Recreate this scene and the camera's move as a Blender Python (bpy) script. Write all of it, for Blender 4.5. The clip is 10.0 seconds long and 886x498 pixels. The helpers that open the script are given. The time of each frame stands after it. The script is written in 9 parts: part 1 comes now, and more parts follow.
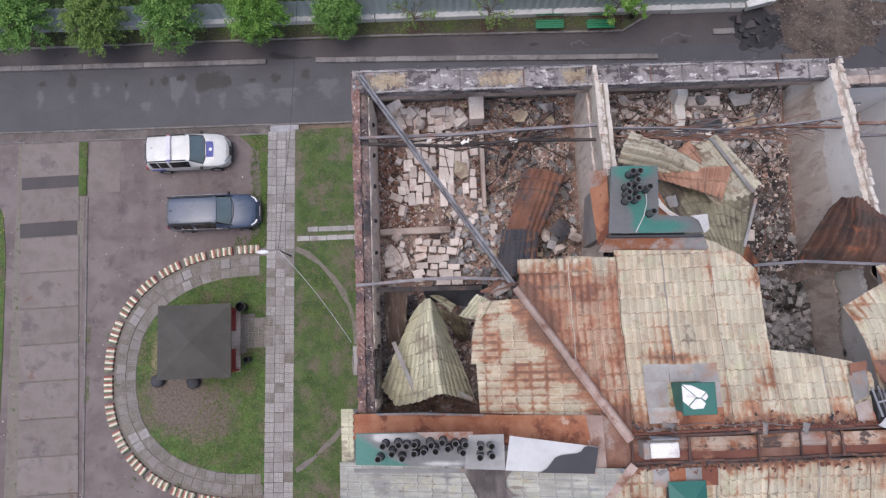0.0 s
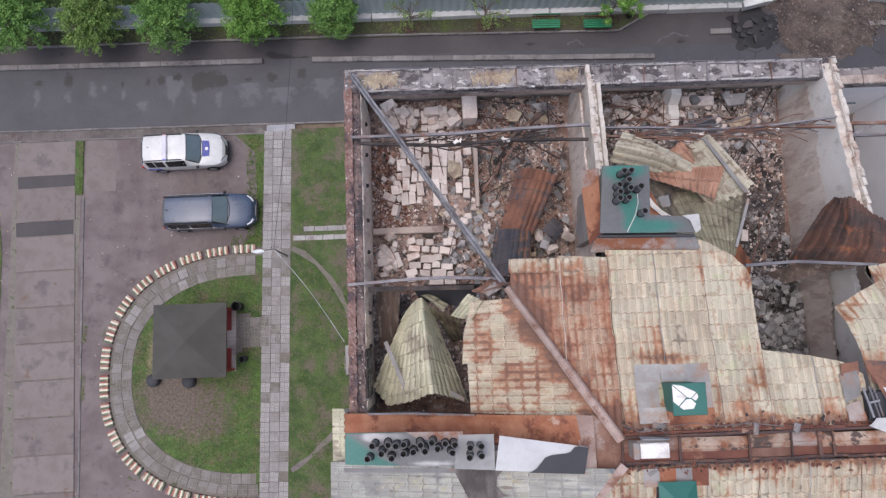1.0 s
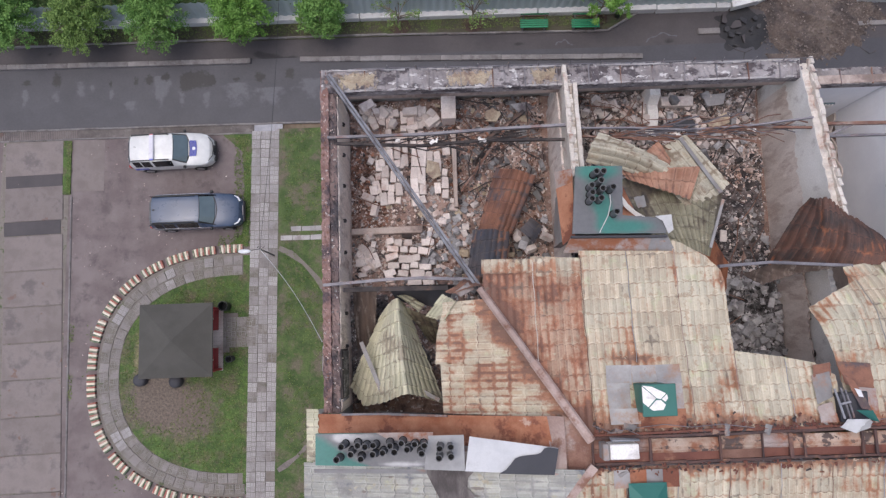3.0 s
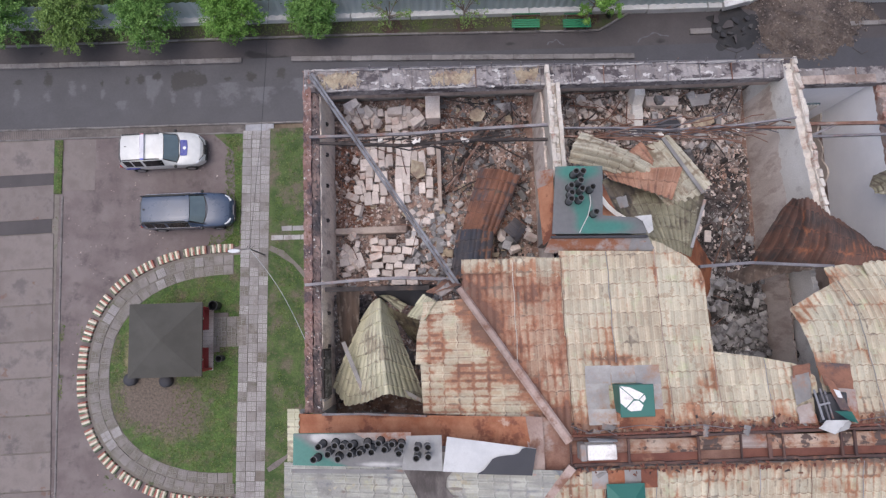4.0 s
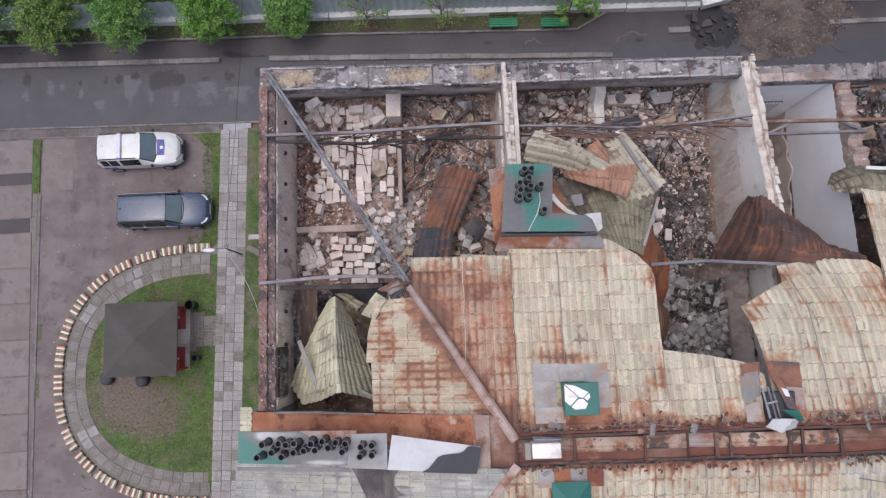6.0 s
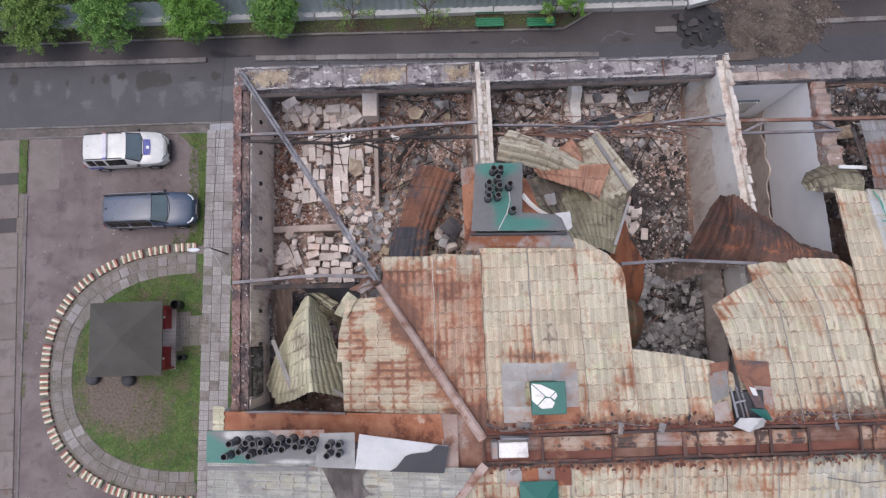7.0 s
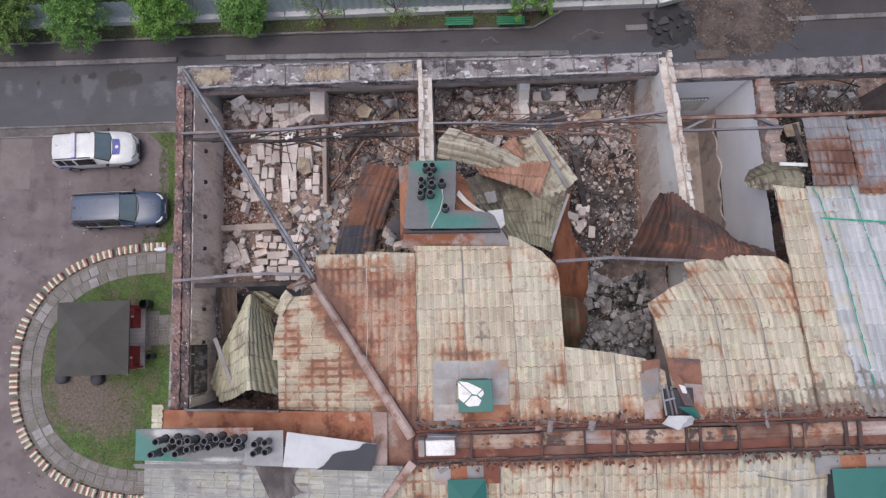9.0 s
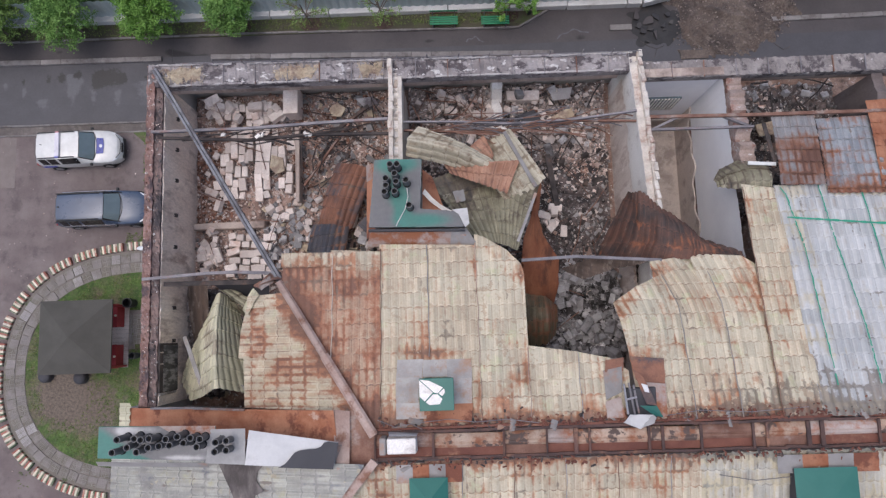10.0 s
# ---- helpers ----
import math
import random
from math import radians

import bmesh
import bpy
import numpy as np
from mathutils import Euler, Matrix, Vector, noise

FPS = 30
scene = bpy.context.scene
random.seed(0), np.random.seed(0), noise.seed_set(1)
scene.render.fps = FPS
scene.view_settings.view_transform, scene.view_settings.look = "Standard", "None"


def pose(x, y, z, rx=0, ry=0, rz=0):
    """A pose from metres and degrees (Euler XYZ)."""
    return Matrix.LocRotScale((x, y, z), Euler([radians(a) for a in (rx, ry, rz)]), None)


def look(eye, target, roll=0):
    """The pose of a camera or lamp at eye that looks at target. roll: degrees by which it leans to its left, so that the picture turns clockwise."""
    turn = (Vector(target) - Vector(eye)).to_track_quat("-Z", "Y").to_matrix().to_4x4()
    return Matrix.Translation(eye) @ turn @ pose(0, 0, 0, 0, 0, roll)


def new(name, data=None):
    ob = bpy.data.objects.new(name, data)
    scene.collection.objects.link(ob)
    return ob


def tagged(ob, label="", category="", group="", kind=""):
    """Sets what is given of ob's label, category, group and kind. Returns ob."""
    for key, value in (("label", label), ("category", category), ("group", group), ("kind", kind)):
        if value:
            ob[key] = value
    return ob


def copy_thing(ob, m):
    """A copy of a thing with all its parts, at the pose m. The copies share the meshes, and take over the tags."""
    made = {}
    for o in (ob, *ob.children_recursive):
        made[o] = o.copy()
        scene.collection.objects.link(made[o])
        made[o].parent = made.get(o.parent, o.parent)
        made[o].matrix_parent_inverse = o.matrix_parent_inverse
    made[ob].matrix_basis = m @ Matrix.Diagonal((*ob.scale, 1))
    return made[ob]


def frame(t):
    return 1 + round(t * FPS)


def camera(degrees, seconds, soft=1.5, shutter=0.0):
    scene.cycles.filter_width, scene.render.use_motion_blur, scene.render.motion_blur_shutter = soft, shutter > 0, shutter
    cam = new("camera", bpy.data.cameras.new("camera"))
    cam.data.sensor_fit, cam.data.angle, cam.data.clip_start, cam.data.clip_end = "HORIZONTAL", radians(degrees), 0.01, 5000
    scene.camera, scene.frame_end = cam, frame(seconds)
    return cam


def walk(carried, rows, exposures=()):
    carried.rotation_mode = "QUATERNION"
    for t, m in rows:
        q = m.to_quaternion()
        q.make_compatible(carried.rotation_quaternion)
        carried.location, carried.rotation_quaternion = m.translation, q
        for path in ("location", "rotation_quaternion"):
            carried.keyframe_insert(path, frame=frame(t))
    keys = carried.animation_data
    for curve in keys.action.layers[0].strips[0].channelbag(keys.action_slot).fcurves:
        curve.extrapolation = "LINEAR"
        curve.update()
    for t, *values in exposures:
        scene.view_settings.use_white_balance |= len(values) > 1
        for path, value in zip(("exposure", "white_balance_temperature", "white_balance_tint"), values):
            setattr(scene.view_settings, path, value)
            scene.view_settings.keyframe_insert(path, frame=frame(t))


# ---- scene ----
cam = camera(68.0, 10.0, soft=1.3)
PATH = [
    (0, (-0.153, 0.054, 31.842), (-0.145, 0.301, 29.858), -0.3),
    (0.5, (-0.038, 0.037, 31.825), (-0.033, 0.285, 29.841), -0.8),
    (1, (0.087, 0.038, 31.814), (0.092, 0.285, 29.83), -0.9),
    (1.5, (0.243, 0.028, 31.793), (0.246, 0.275, 29.809), -1.4),
    (2, (0.396, 0.034, 31.799), (0.397, 0.281, 29.814), -1.7),
    (2.5, (0.573, 0.038, 31.799), (0.574, 0.284, 29.814), -1.8),
    (4, (1.29, 0.022, 31.774), (1.287, 0.268, 29.789), -2.6),
    (4.5, (1.587, 0.003, 31.751), (1.582, 0.25, 29.767), -3.2),
    (5, (1.888, -0.003, 31.744), (1.881, 0.243, 29.76), -3.6),
    (5.5, (2.218, -0.041, 31.728), (2.208, 0.207, 29.743), -4.2),
    (7, (3.303, -0.117, 31.716), (3.287, 0.131, 29.732), -5.6),
    (7.5, (3.699, -0.135, 31.709), (3.682, 0.114, 29.724), -6.1),
    (8, (4.111, -0.163, 31.699), (4.091, 0.086, 29.714), -6.6),
    (8.5, (4.501, -0.186, 31.687), (4.48, 0.063, 29.702), -7.0),
    (9, (4.947, -0.226, 31.662), (4.922, 0.023, 29.678), -7.7),
    (9.5, (5.375, -0.256, 31.657), (5.348, -0.007, 29.673), -8.1),
    (10, (5.805, -0.293, 31.641), (5.776, -0.043, 29.657), -8.5),
]
walk(cam, [(t, look(eye, target, roll)) for t, eye, target, roll in PATH], [(0, 0.13, 5950, 12), (5, 0.11, 5950, 12), (10, 0.03, 5950, 12)])

# ---- light: an overcast day ----
SUN_EL, SUN_AZ = 76.0, 270.0
world = bpy.data.worlds.new("overcast_sky")
scene.world = world
world.use_nodes = True
wn = world.node_tree.nodes
sky = wn.new("ShaderNodeTexSky")
sky.sky_type = "NISHITA"
sky.sun_disc = False
sky.sun_elevation, sky.sun_rotation = radians(SUN_EL), radians(SUN_AZ)
sky.air_density, sky.dust_density, sky.ozone_density = 1.0, 6.0, 0.6
wn["Background"].inputs["Strength"].default_value = 0.15
world.node_tree.links.new(sky.outputs[0], wn["Background"].inputs["Color"])
sun = new("sun", bpy.data.lights.new("sun", "SUN"))
sun.data.energy, sun.data.angle, sun.data.color = 0.6, radians(100), (1.0, 0.975, 0.945)
sun.matrix_world = look((20 * math.sin(radians(SUN_AZ)), 20 * math.cos(radians(SUN_AZ)), 20 * math.tan(radians(SUN_EL))), (0, 0, 0))

# ---- materials ----
def surf(name, cols, scale=1.0, fine=25.0, rough=0.85, bump=0.3, metal=0.0, stain=None, stain_scale=0.5,
         stain_at=0.55, stain_soft=0.08, rnd=0.12, stretch=(1, 1, 1), grain=0.35, edge=None, spots=None, rough_var=0.15, step=0.35, island=0.0):
    """A weathered surface: two colours mixed by a wide noise, grain, stains with ragged borders, wear and painted shade
    along pressed steps.
    """
    m = bpy.data.materials.new(name)
    m.use_nodes = True
    nt = m.node_tree
    n, l = nt.nodes, nt.links
    b = n["Principled BSDF"]
    geo = n.new("ShaderNodeNewGeometry")
    mp = n.new("ShaderNodeMapping")
    mp.inputs["Scale"].default_value = stretch
    l.new(geo.outputs["Position"], mp.inputs["Vector"])
    info = n.new("ShaderNodeObjectInfo")
    shift = n.new("ShaderNodeVectorMath")
    shift.operation = "ADD"
    l.new(mp.outputs[0], shift.inputs[0])
    comb = n.new("ShaderNodeCombineXYZ")
    mul = n.new("ShaderNodeMath")
    mul.operation = "MULTIPLY"
    mul.inputs[1].default_value = 37.0 if rnd else 0.0
    l.new(info.outputs["Random"], mul.inputs[0])
    l.new(mul.outputs[0], comb.inputs["Z"])
    l.new(comb.outputs[0], shift.inputs[1])

    def tex(sc, det=6.0, r=0.62):
        t = n.new("ShaderNodeTexNoise")
        t.inputs["Scale"].default_value, t.inputs["Detail"].default_value, t.inputs["Roughness"].default_value = sc, det, r
        l.new(shift.outputs[0], t.inputs["Vector"])
        return t.outputs["Fac"]

    def ramp(fac, lo, hi):
        r = n.new("ShaderNodeMapRange")
        r.inputs["From Min"].default_value, r.inputs["From Max"].default_value = lo, hi
        r.interpolation_type = "SMOOTHSTEP"
        l.new(fac, r.inputs["Value"])
        return r.outputs[0]

    def mix(fac, a, c, mode="MIX"):
        x = n.new("ShaderNodeMix")
        x.data_type, x.blend_type = "RGBA", mode
        if fac is None:
            x.inputs["Factor"].default_value = 1.0
        else:
            l.new(fac, x.inputs["Factor"])
        ia = [k for k in x.inputs if k.type == "RGBA"]
        for sock, val in zip(ia, (a, c)):
            if isinstance(val, tuple):
                sock.default_value = (*val, 1.0)
            else:
                l.new(val, sock)
        return [k for k in x.outputs if k.type == "RGBA"][0]

    def math2(op, a, c):
        x = n.new("ShaderNodeMath")
        x.operation = op
        for sock, val in zip(x.inputs, (a, c)):
            if isinstance(val, (int, float)):
                sock.default_value = val
            else:
                l.new(val, sock)
        return x.outputs[0]

    col = mix(ramp(tex(scale), 0.34, 0.66), cols[0], cols[1])
    if len(cols) > 2:
        col = mix(ramp(tex(scale * 2.7), 0.55, 0.68), col, cols[2])
    if edge:
        uv = n.new("ShaderNodeUVMap")
        uv.uv_map = "UVMap"
        sep = n.new("ShaderNodeSeparateXYZ")
        l.new(uv.outputs[0], sep.inputs[0])
        fr = math2("FRACT", math2("DIVIDE", sep.outputs[1], step), 0.0)
        cell = n.new("ShaderNodeTexWhiteNoise")
        cell.noise_dimensions = "2D"
        cc = n.new("ShaderNodeCombineXYZ")
        l.new(math2("FLOOR", math2("DIVIDE", sep.outputs[0], 0.183), 0.0), cc.inputs[0])
        l.new(math2("FLOOR", math2("DIVIDE", sep.outputs[1], step), 0.0), cc.inputs[1])
        l.new(cc.outputs[0], cell.inputs["Vector"])
        # dark step lips and grooves: dirt and rust, with relief shade painted in
        line = ramp(fr, 0.89, 0.97)
        brk = ramp(tex(3.1), 0.38, 0.62)
        col = mix(math2("MULTIPLY", math2("MULTIPLY", line, brk), edge[1]), col, edge[0])
        side = math2("ABSOLUTE", math2("SUBTRACT", math2("FRACT", math2("DIVIDE", sep.outputs[0], 0.183), 0.0), 0.5), 0.0)
        groove = ramp(side, 0.12, 0.02)
        pale = edge[2] if len(edge) > 2 else 0.0
        soft_edge = tuple((1 - pale) * p + pale * q for p, q in zip(edge[0], cols[0]))
        col = mix(math2("MULTIPLY", math2("MULTIPLY", groove, ramp(tex(3.2), 0.42, 0.64)), edge[1] * 0.65), col, soft_edge)
        # highlights of the stamped profile painted on each tile's shoulders; the crown is browner
        shoulder = math2("MAXIMUM", math2("MULTIPLY", ramp(side, 0.24, 0.15), ramp(side, 0.07, 0.13)), ramp(fr, 0.16, 0.05))
        crown = math2("MULTIPLY", ramp(side, 0.22, 0.36), ramp(math2("ABSOLUTE", math2("SUBTRACT", fr, 0.5), 0.0), 0.40, 0.22))
        col = mix(math2("MULTIPLY", math2("MULTIPLY", crown, ramp(tex(0.9), 0.48, 0.66)), 0.45), col, tuple(p * q for p, q in zip(cols[0], (0.92, 0.74, 0.58))))
        # run-off drawn down the slope
        flow = n.new("ShaderNodeMapping")
        flow.inputs["Scale"].default_value = (9.0, 1.3, 1.0)
        l.new(uv.outputs[0], flow.inputs["Vector"])
        runs = n.new("ShaderNodeTexNoise")
        runs.inputs["Scale"].default_value, runs.inputs["Detail"].default_value = 1.0, 5.0
        l.new(flow.outputs[0], runs.inputs["Vector"])
        col = mix(math2("MULTIPLY", math2("MULTIPLY", shoulder, ramp(tex(4.3), 0.30, 0.60)), 0.6), col, tuple(min(0.8, 1.16 * p) for p in cols[1]))
        # rust creeps from the joints towards the middle of each pressed tile
        rim = math2("MAXIMUM", ramp(side, 0.30, 0.06), ramp(math2("ABSOLUTE", math2("SUBTRACT", fr, 0.46), 0.0), 0.26, 0.50))
        wuv = n.new("ShaderNodeUVMap")
        wuv.uv_map = "wear"
        wsep = n.new("ShaderNodeSeparateXYZ")
        l.new(wuv.outputs[0], wsep.inputs[0])
    if stain:
        st = tex(stain_scale, 9.0, 0.68)
        if edge:
            st = math2("ADD", math2("MULTIPLY", math2("SUBTRACT", st, 0.5), 1.35), 0.5)
            st = math2("ADD", st, math2("MULTIPLY", math2("SUBTRACT", cell.outputs["Value"], 0.5), 0.10))
            st = math2("ADD", math2("ADD", st, math2("MULTIPLY", math2("SUBTRACT", rim, 0.45), math2("MULTIPLY", math2("SUBTRACT", tex(1.3, 3.0), 0.40), 0.85))), wsep.outputs[0])
            st = math2("ADD", st, math2("MULTIPLY", math2("SUBTRACT", runs.outputs["Fac"], 0.5), 0.30))
            deep = math2("ADD", st, math2("MULTIPLY", math2("SUBTRACT", tex(4.5, 6.0, 0.7), 0.5), 0.25))
        st = ramp(st, stain_at - stain_soft, stain_at + stain_soft)
        col = mix(st, col, stain)
        if edge:
            col = mix(math2("MULTIPLY", ramp(deep, stain_at + 0.11, stain_at + 0.23), 0.8), col, tuple(p * q for p, q in zip(stain, (0.48, 0.55, 0.70))))
    if edge:
        speck = math2("MULTIPLY", ramp(tex(15.0, 3.0, 0.6), 0.66, 0.70), ramp(tex(1.1), 0.46, 0.60))
        col = mix(math2("MULTIPLY", speck, 0.6), col, (0.15, 0.115, 0.085))
        soot = math2("ADD", math2("ADD", tex(2.1, 7.0, 0.66), wsep.outputs[1]), math2("MULTIPLY", math2("SUBTRACT", rim, 0.5), 0.12))
        col = mix(math2("MULTIPLY", ramp(soot, 0.62, 0.72), 0.7), col, (0.15, 0.118, 0.09))
    if spots:
        sp = ramp(tex(spots[1], 4.0), spots[2], spots[2] + 0.05)
        col = mix(sp, col, spots[0])
    g = n.new("ShaderNodeMapRange")
    g.inputs["To Min"].default_value, g.inputs["To Max"].default_value = 1 - grain, 1 + grain
    l.new(tex(fine, 5.0, 0.7), g.inputs["Value"])
    v = g.outputs[0]
    if rnd:
        rr = n.new("ShaderNodeMapRange")
        rr.inputs["To Min"].default_value, rr.inputs["To Max"].default_value = 1 - rnd, 1 + rnd
        l.new(info.outputs["Random"], rr.inputs["Value"])
        v = math2("MULTIPLY", v, rr.outputs[0])
    if island:
        ri = n.new("ShaderNodeMapRange")
        ri.inputs["To Min"].default_value, ri.inputs["To Max"].default_value = 1 - island, 1 + island
        l.new(geo.outputs["Random Per Island"], ri.inputs["Value"])
        v = math2("MULTIPLY", v, ri.outputs[0])
    if edge:
        rc = n.new("ShaderNodeMapRange")
        rc.inputs["To Min"].default_value, rc.inputs["To Max"].default_value = 0.82, 1.12
        l.new(cell.outputs["Value"], rc.inputs["Value"])
        v = math2("MULTIPLY", v, rc.outputs[0])
    cv = n.new("ShaderNodeCombineColor")
    for s in cv.inputs:
        l.new(v, s)
    col = mix(None, col, cv.outputs[0], "MULTIPLY")
    l.new(col, b.inputs["Base Color"])
    rg = n.new("ShaderNodeMapRange")
    rg.inputs["To Min"].default_value, rg.inputs["To Max"].default_value = max(0.03, rough - rough_var), min(1, rough + rough_var)
    l.new(tex(scale * 1.7), rg.inputs["Value"])
    l.new(rg.outputs[0], b.inputs["Roughness"])
    b.inputs["Metallic"].default_value = metal
    if bump:
        bp = n.new("ShaderNodeBump")
        bp.inputs["Strength"].default_value, bp.inputs["Distance"].default_value = bump, 0.02
        l.new(tex(fine * 0.8, 4.0), bp.inputs["Height"])
        l.new(bp.outputs[0], b.inputs["Normal"])
    return m


def plain(name, col, rough=0.5, metal=0.0, coat=0.0):
    m = surf(name, (col, tuple(c * 0.85 for c in col)), 1.5, 40, rough, 0.05, metal, grain=0.08, rnd=0.0)
    m.node_tree.nodes["Principled BSDF"].inputs["Coat Weight"].default_value = coat
    return m


ASPHALT = surf("asphalt_parking", ((0.138, 0.109, 0.106), (0.199, 0.166, 0.160)), 0.5, 45, 0.9, 0.4, stain=(0.105, 0.085, 0.083), stain_scale=1.1, stain_at=0.59, stain_soft=0.1, grain=0.5, rnd=0, spots=((0.3, 0.27, 0.25), 14, 0.7))
DAMP = surf("damp_asphalt", ((0.034, 0.031, 0.031), (0.045, 0.041, 0.040)), 1.5, 50, 0.5, 0.1, rnd=0, grain=0.15)
DRYSTREAK = surf("dry_asphalt", ((0.090, 0.089, 0.100), (0.109, 0.108, 0.121)), 1.5, 60, 0.7, 0.1, rnd=0, grain=0.15)
ROADWET = surf("asphalt_wet", ((0.057, 0.055, 0.061), (0.078, 0.076, 0.083)), 0.35, 70, 0.62, 0.12, stain=(0.044, 0.042, 0.045), stain_scale=0.8, stain_at=0.64, stain_soft=0.03, rnd=0, rough_var=0.2, stretch=(1.5, 0.6, 1), grain=0.15, spots=((0.095, 0.095, 0.102), 0.8, 0.60))
ROADDRY = surf("asphalt_lane", ((0.059, 0.051, 0.053), (0.076, 0.067, 0.068)), 0.4, 60, 0.75, 0.2, stain=(0.06, 0.054, 0.056), stain_scale=1.2, stain_at=0.6, rnd=0, grain=0.2)
SOIL = surf("soil", ((0.12, 0.088, 0.062), (0.19, 0.145, 0.105)), 1.2, 30, 0.95, 0.8, stain=(0.07, 0.085, 0.03), stain_scale=1.3, stain_at=0.58, rnd=0, grain=0.5)
GRASS = surf("grass", ((0.041, 0.078, 0.016), (0.080, 0.134, 0.030), (0.118, 0.114, 0.050)), 1.5, 16, 0.95, 0.9, stain=(0.125, 0.105, 0.066), stain_scale=1.2, stain_at=0.58, stain_soft=0.12, rnd=0, grain=0.85, spots=((0.155, 0.14, 0.08), 6, 0.63))
VERGE = surf("verge_soil", ((0.06, 0.058, 0.036), (0.085, 0.07, 0.05)), 0.9, 26, 0.95, 0.9, stain=(0.065, 0.085, 0.028), stain_scale=0.9, stain_at=0.56, stain_soft=0.08, rnd=0, grain=0.55)
LAWNDRY = surf("lawn_worn", ((0.043, 0.076, 0.019), (0.084, 0.124, 0.036), (0.118, 0.112, 0.060)), 1.6, 16, 0.95, 0.9, stain=(0.14, 0.115, 0.085), stain_scale=0.9, stain_at=0.555, stain_soft=0.1, rnd=0, grain=0.75)
BLADES = surf("grass_blades", ((0.11, 0.17, 0.035), (0.18, 0.22, 0.07)), 0.8, 10, 0.8, 0, rnd=0, grain=0.2, island=0.3)
CONCRETE = surf("concrete_slab", ((0.171, 0.144, 0.133), (0.233, 0.199, 0.185)), 0.8, 40, 0.9, 0.35, stain=(0.14, 0.12, 0.115), stain_scale=0.8, stain_at=0.58, rnd=0.1, spots=((0.17, 0.115, 0.095), 1.1, 0.64))
KERB = surf("kerb_stone", ((0.17, 0.155, 0.15), (0.235, 0.22, 0.212)), 1.2, 30, 0.9, 0.4, stain=(0.13, 0.115, 0.11), stain_scale=1.3, stain_at=0.56, rnd=0.1)
PAVER = surf("paver", ((0.32, 0.30, 0.295), (0.40, 0.38, 0.37)), 1.3, 40, 0.85, 0.3, stain=(0.235, 0.21, 0.20), stain_scale=1.1, stain_at=0.57, rnd=0.14)
PAVERDULL = surf("paver_dull", ((0.205, 0.185, 0.175), (0.285, 0.26, 0.245)), 1.3, 40, 0.88, 0.3, stain=(0.15, 0.135, 0.105), stain_scale=1.1, stain_at=0.52, rnd=0.1)
SKIRTC = surf("joint_sand", ((0.165, 0.145, 0.125), (0.22, 0.195, 0.17)), 2, 40, 0.95, 0.5, stain=(0.07, 0.09, 0.035), stain_scale=2, stain_at=0.6, rnd=0)
RED = surf("kerb_red", ((0.30, 0.10, 0.075), (0.36, 0.15, 0.11)), 3, 30, 0.7, 0.2, stain=(0.4, 0.33, 0.27), stain_scale=3, stain_at=0.56, rnd=0.15)
CREAM = surf("kerb_cream", ((0.62, 0.56, 0.42), (0.70, 0.66, 0.55)), 3, 30, 0.7, 0.2, stain=(0.4, 0.34, 0.27), stain_scale=3, stain_at=0.62, rnd=0.12)
GREENK = surf("kerb_green", ((0.10, 0.14, 0.08), (0.15, 0.18, 0.11)), 3, 30, 0.7, 0.2, stain=(0.34, 0.31, 0.25), stain_scale=3, stain_at=0.56, rnd=0.15)
FELT = surf("roof_felt", ((0.064, 0.061, 0.053), (0.080, 0.076, 0.067)), 0.9, 60, 0.9, 0.3, rnd=0, grain=0.15)
TIMBER_RED = plain("red_painted_wood", (0.30, 0.03, 0.035), 0.5)
BLACK = plain("black_plastic", (0.02, 0.021, 0.022), 0.5)
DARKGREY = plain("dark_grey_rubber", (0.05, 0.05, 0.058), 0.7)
STEEL = surf("galvanised_steel", ((0.26, 0.26, 0.28), (0.34, 0.34, 0.36)), 2, 40, 0.6, 0.1, 0.2, stain=(0.2, 0.12, 0.08), stain_scale=1.5, stain_at=0.64, rnd=0)
BURNTSTEEL = surf("burnt_steel", ((0.15, 0.14, 0.15), (0.24, 0.225, 0.235)), 1.5, 30, 0.6, 0.3, 0.3, stain=(0.19, 0.10, 0.075), stain_scale=1.3, stain_at=0.62, rnd=0.1)
RAFTER = surf("grey_steel", ((0.15, 0.15, 0.165), (0.23, 0.23, 0.25)), 1.5, 30, 0.65, 0.2, 0.1, stain=(0.085, 0.078, 0.085), stain_scale=1.6, stain_at=0.56, rnd=0.1)
CAPPALE = surf("pale_rusted_cap", ((0.37, 0.255, 0.185), (0.48, 0.38, 0.30)), 1.4, 25, 0.8, 0.3, stain=(0.25, 0.105, 0.055), stain_scale=2.2, stain_at=0.51, stain_soft=0.09, rnd=0.16, grain=0.25, spots=((0.10, 0.07, 0.06), 2.6, 0.56))
RUSTBAR = surf("dark_rust_bar", ((0.062, 0.042, 0.04), (0.12, 0.065, 0.052)), 2.0, 25, 0.85, 0.3, stain=(0.25, 0.13, 0.08), stain_scale=1.8, stain_at=0.62, rnd=0.2, grain=0.25)
SCORCH = surf("scorched_brown_sheet", ((0.062, 0.045, 0.037), (0.12, 0.085, 0.066)), 1.0, 25, 0.85, 0.3, stain=(0.24, 0.20, 0.17), stain_scale=2.2, stain_at=0.60, rnd=0, stretch=(3, 0.8, 1))
RUSTDEEP = surf("deep_red_rust", ((0.115, 0.042, 0.03), (0.18, 0.072, 0.048)), 1.2, 20, 0.85, 0.3, stain=(0.30, 0.16, 0.10), stain_scale=1.4, stain_at=0.66, rnd=0.05, grain=0.2)
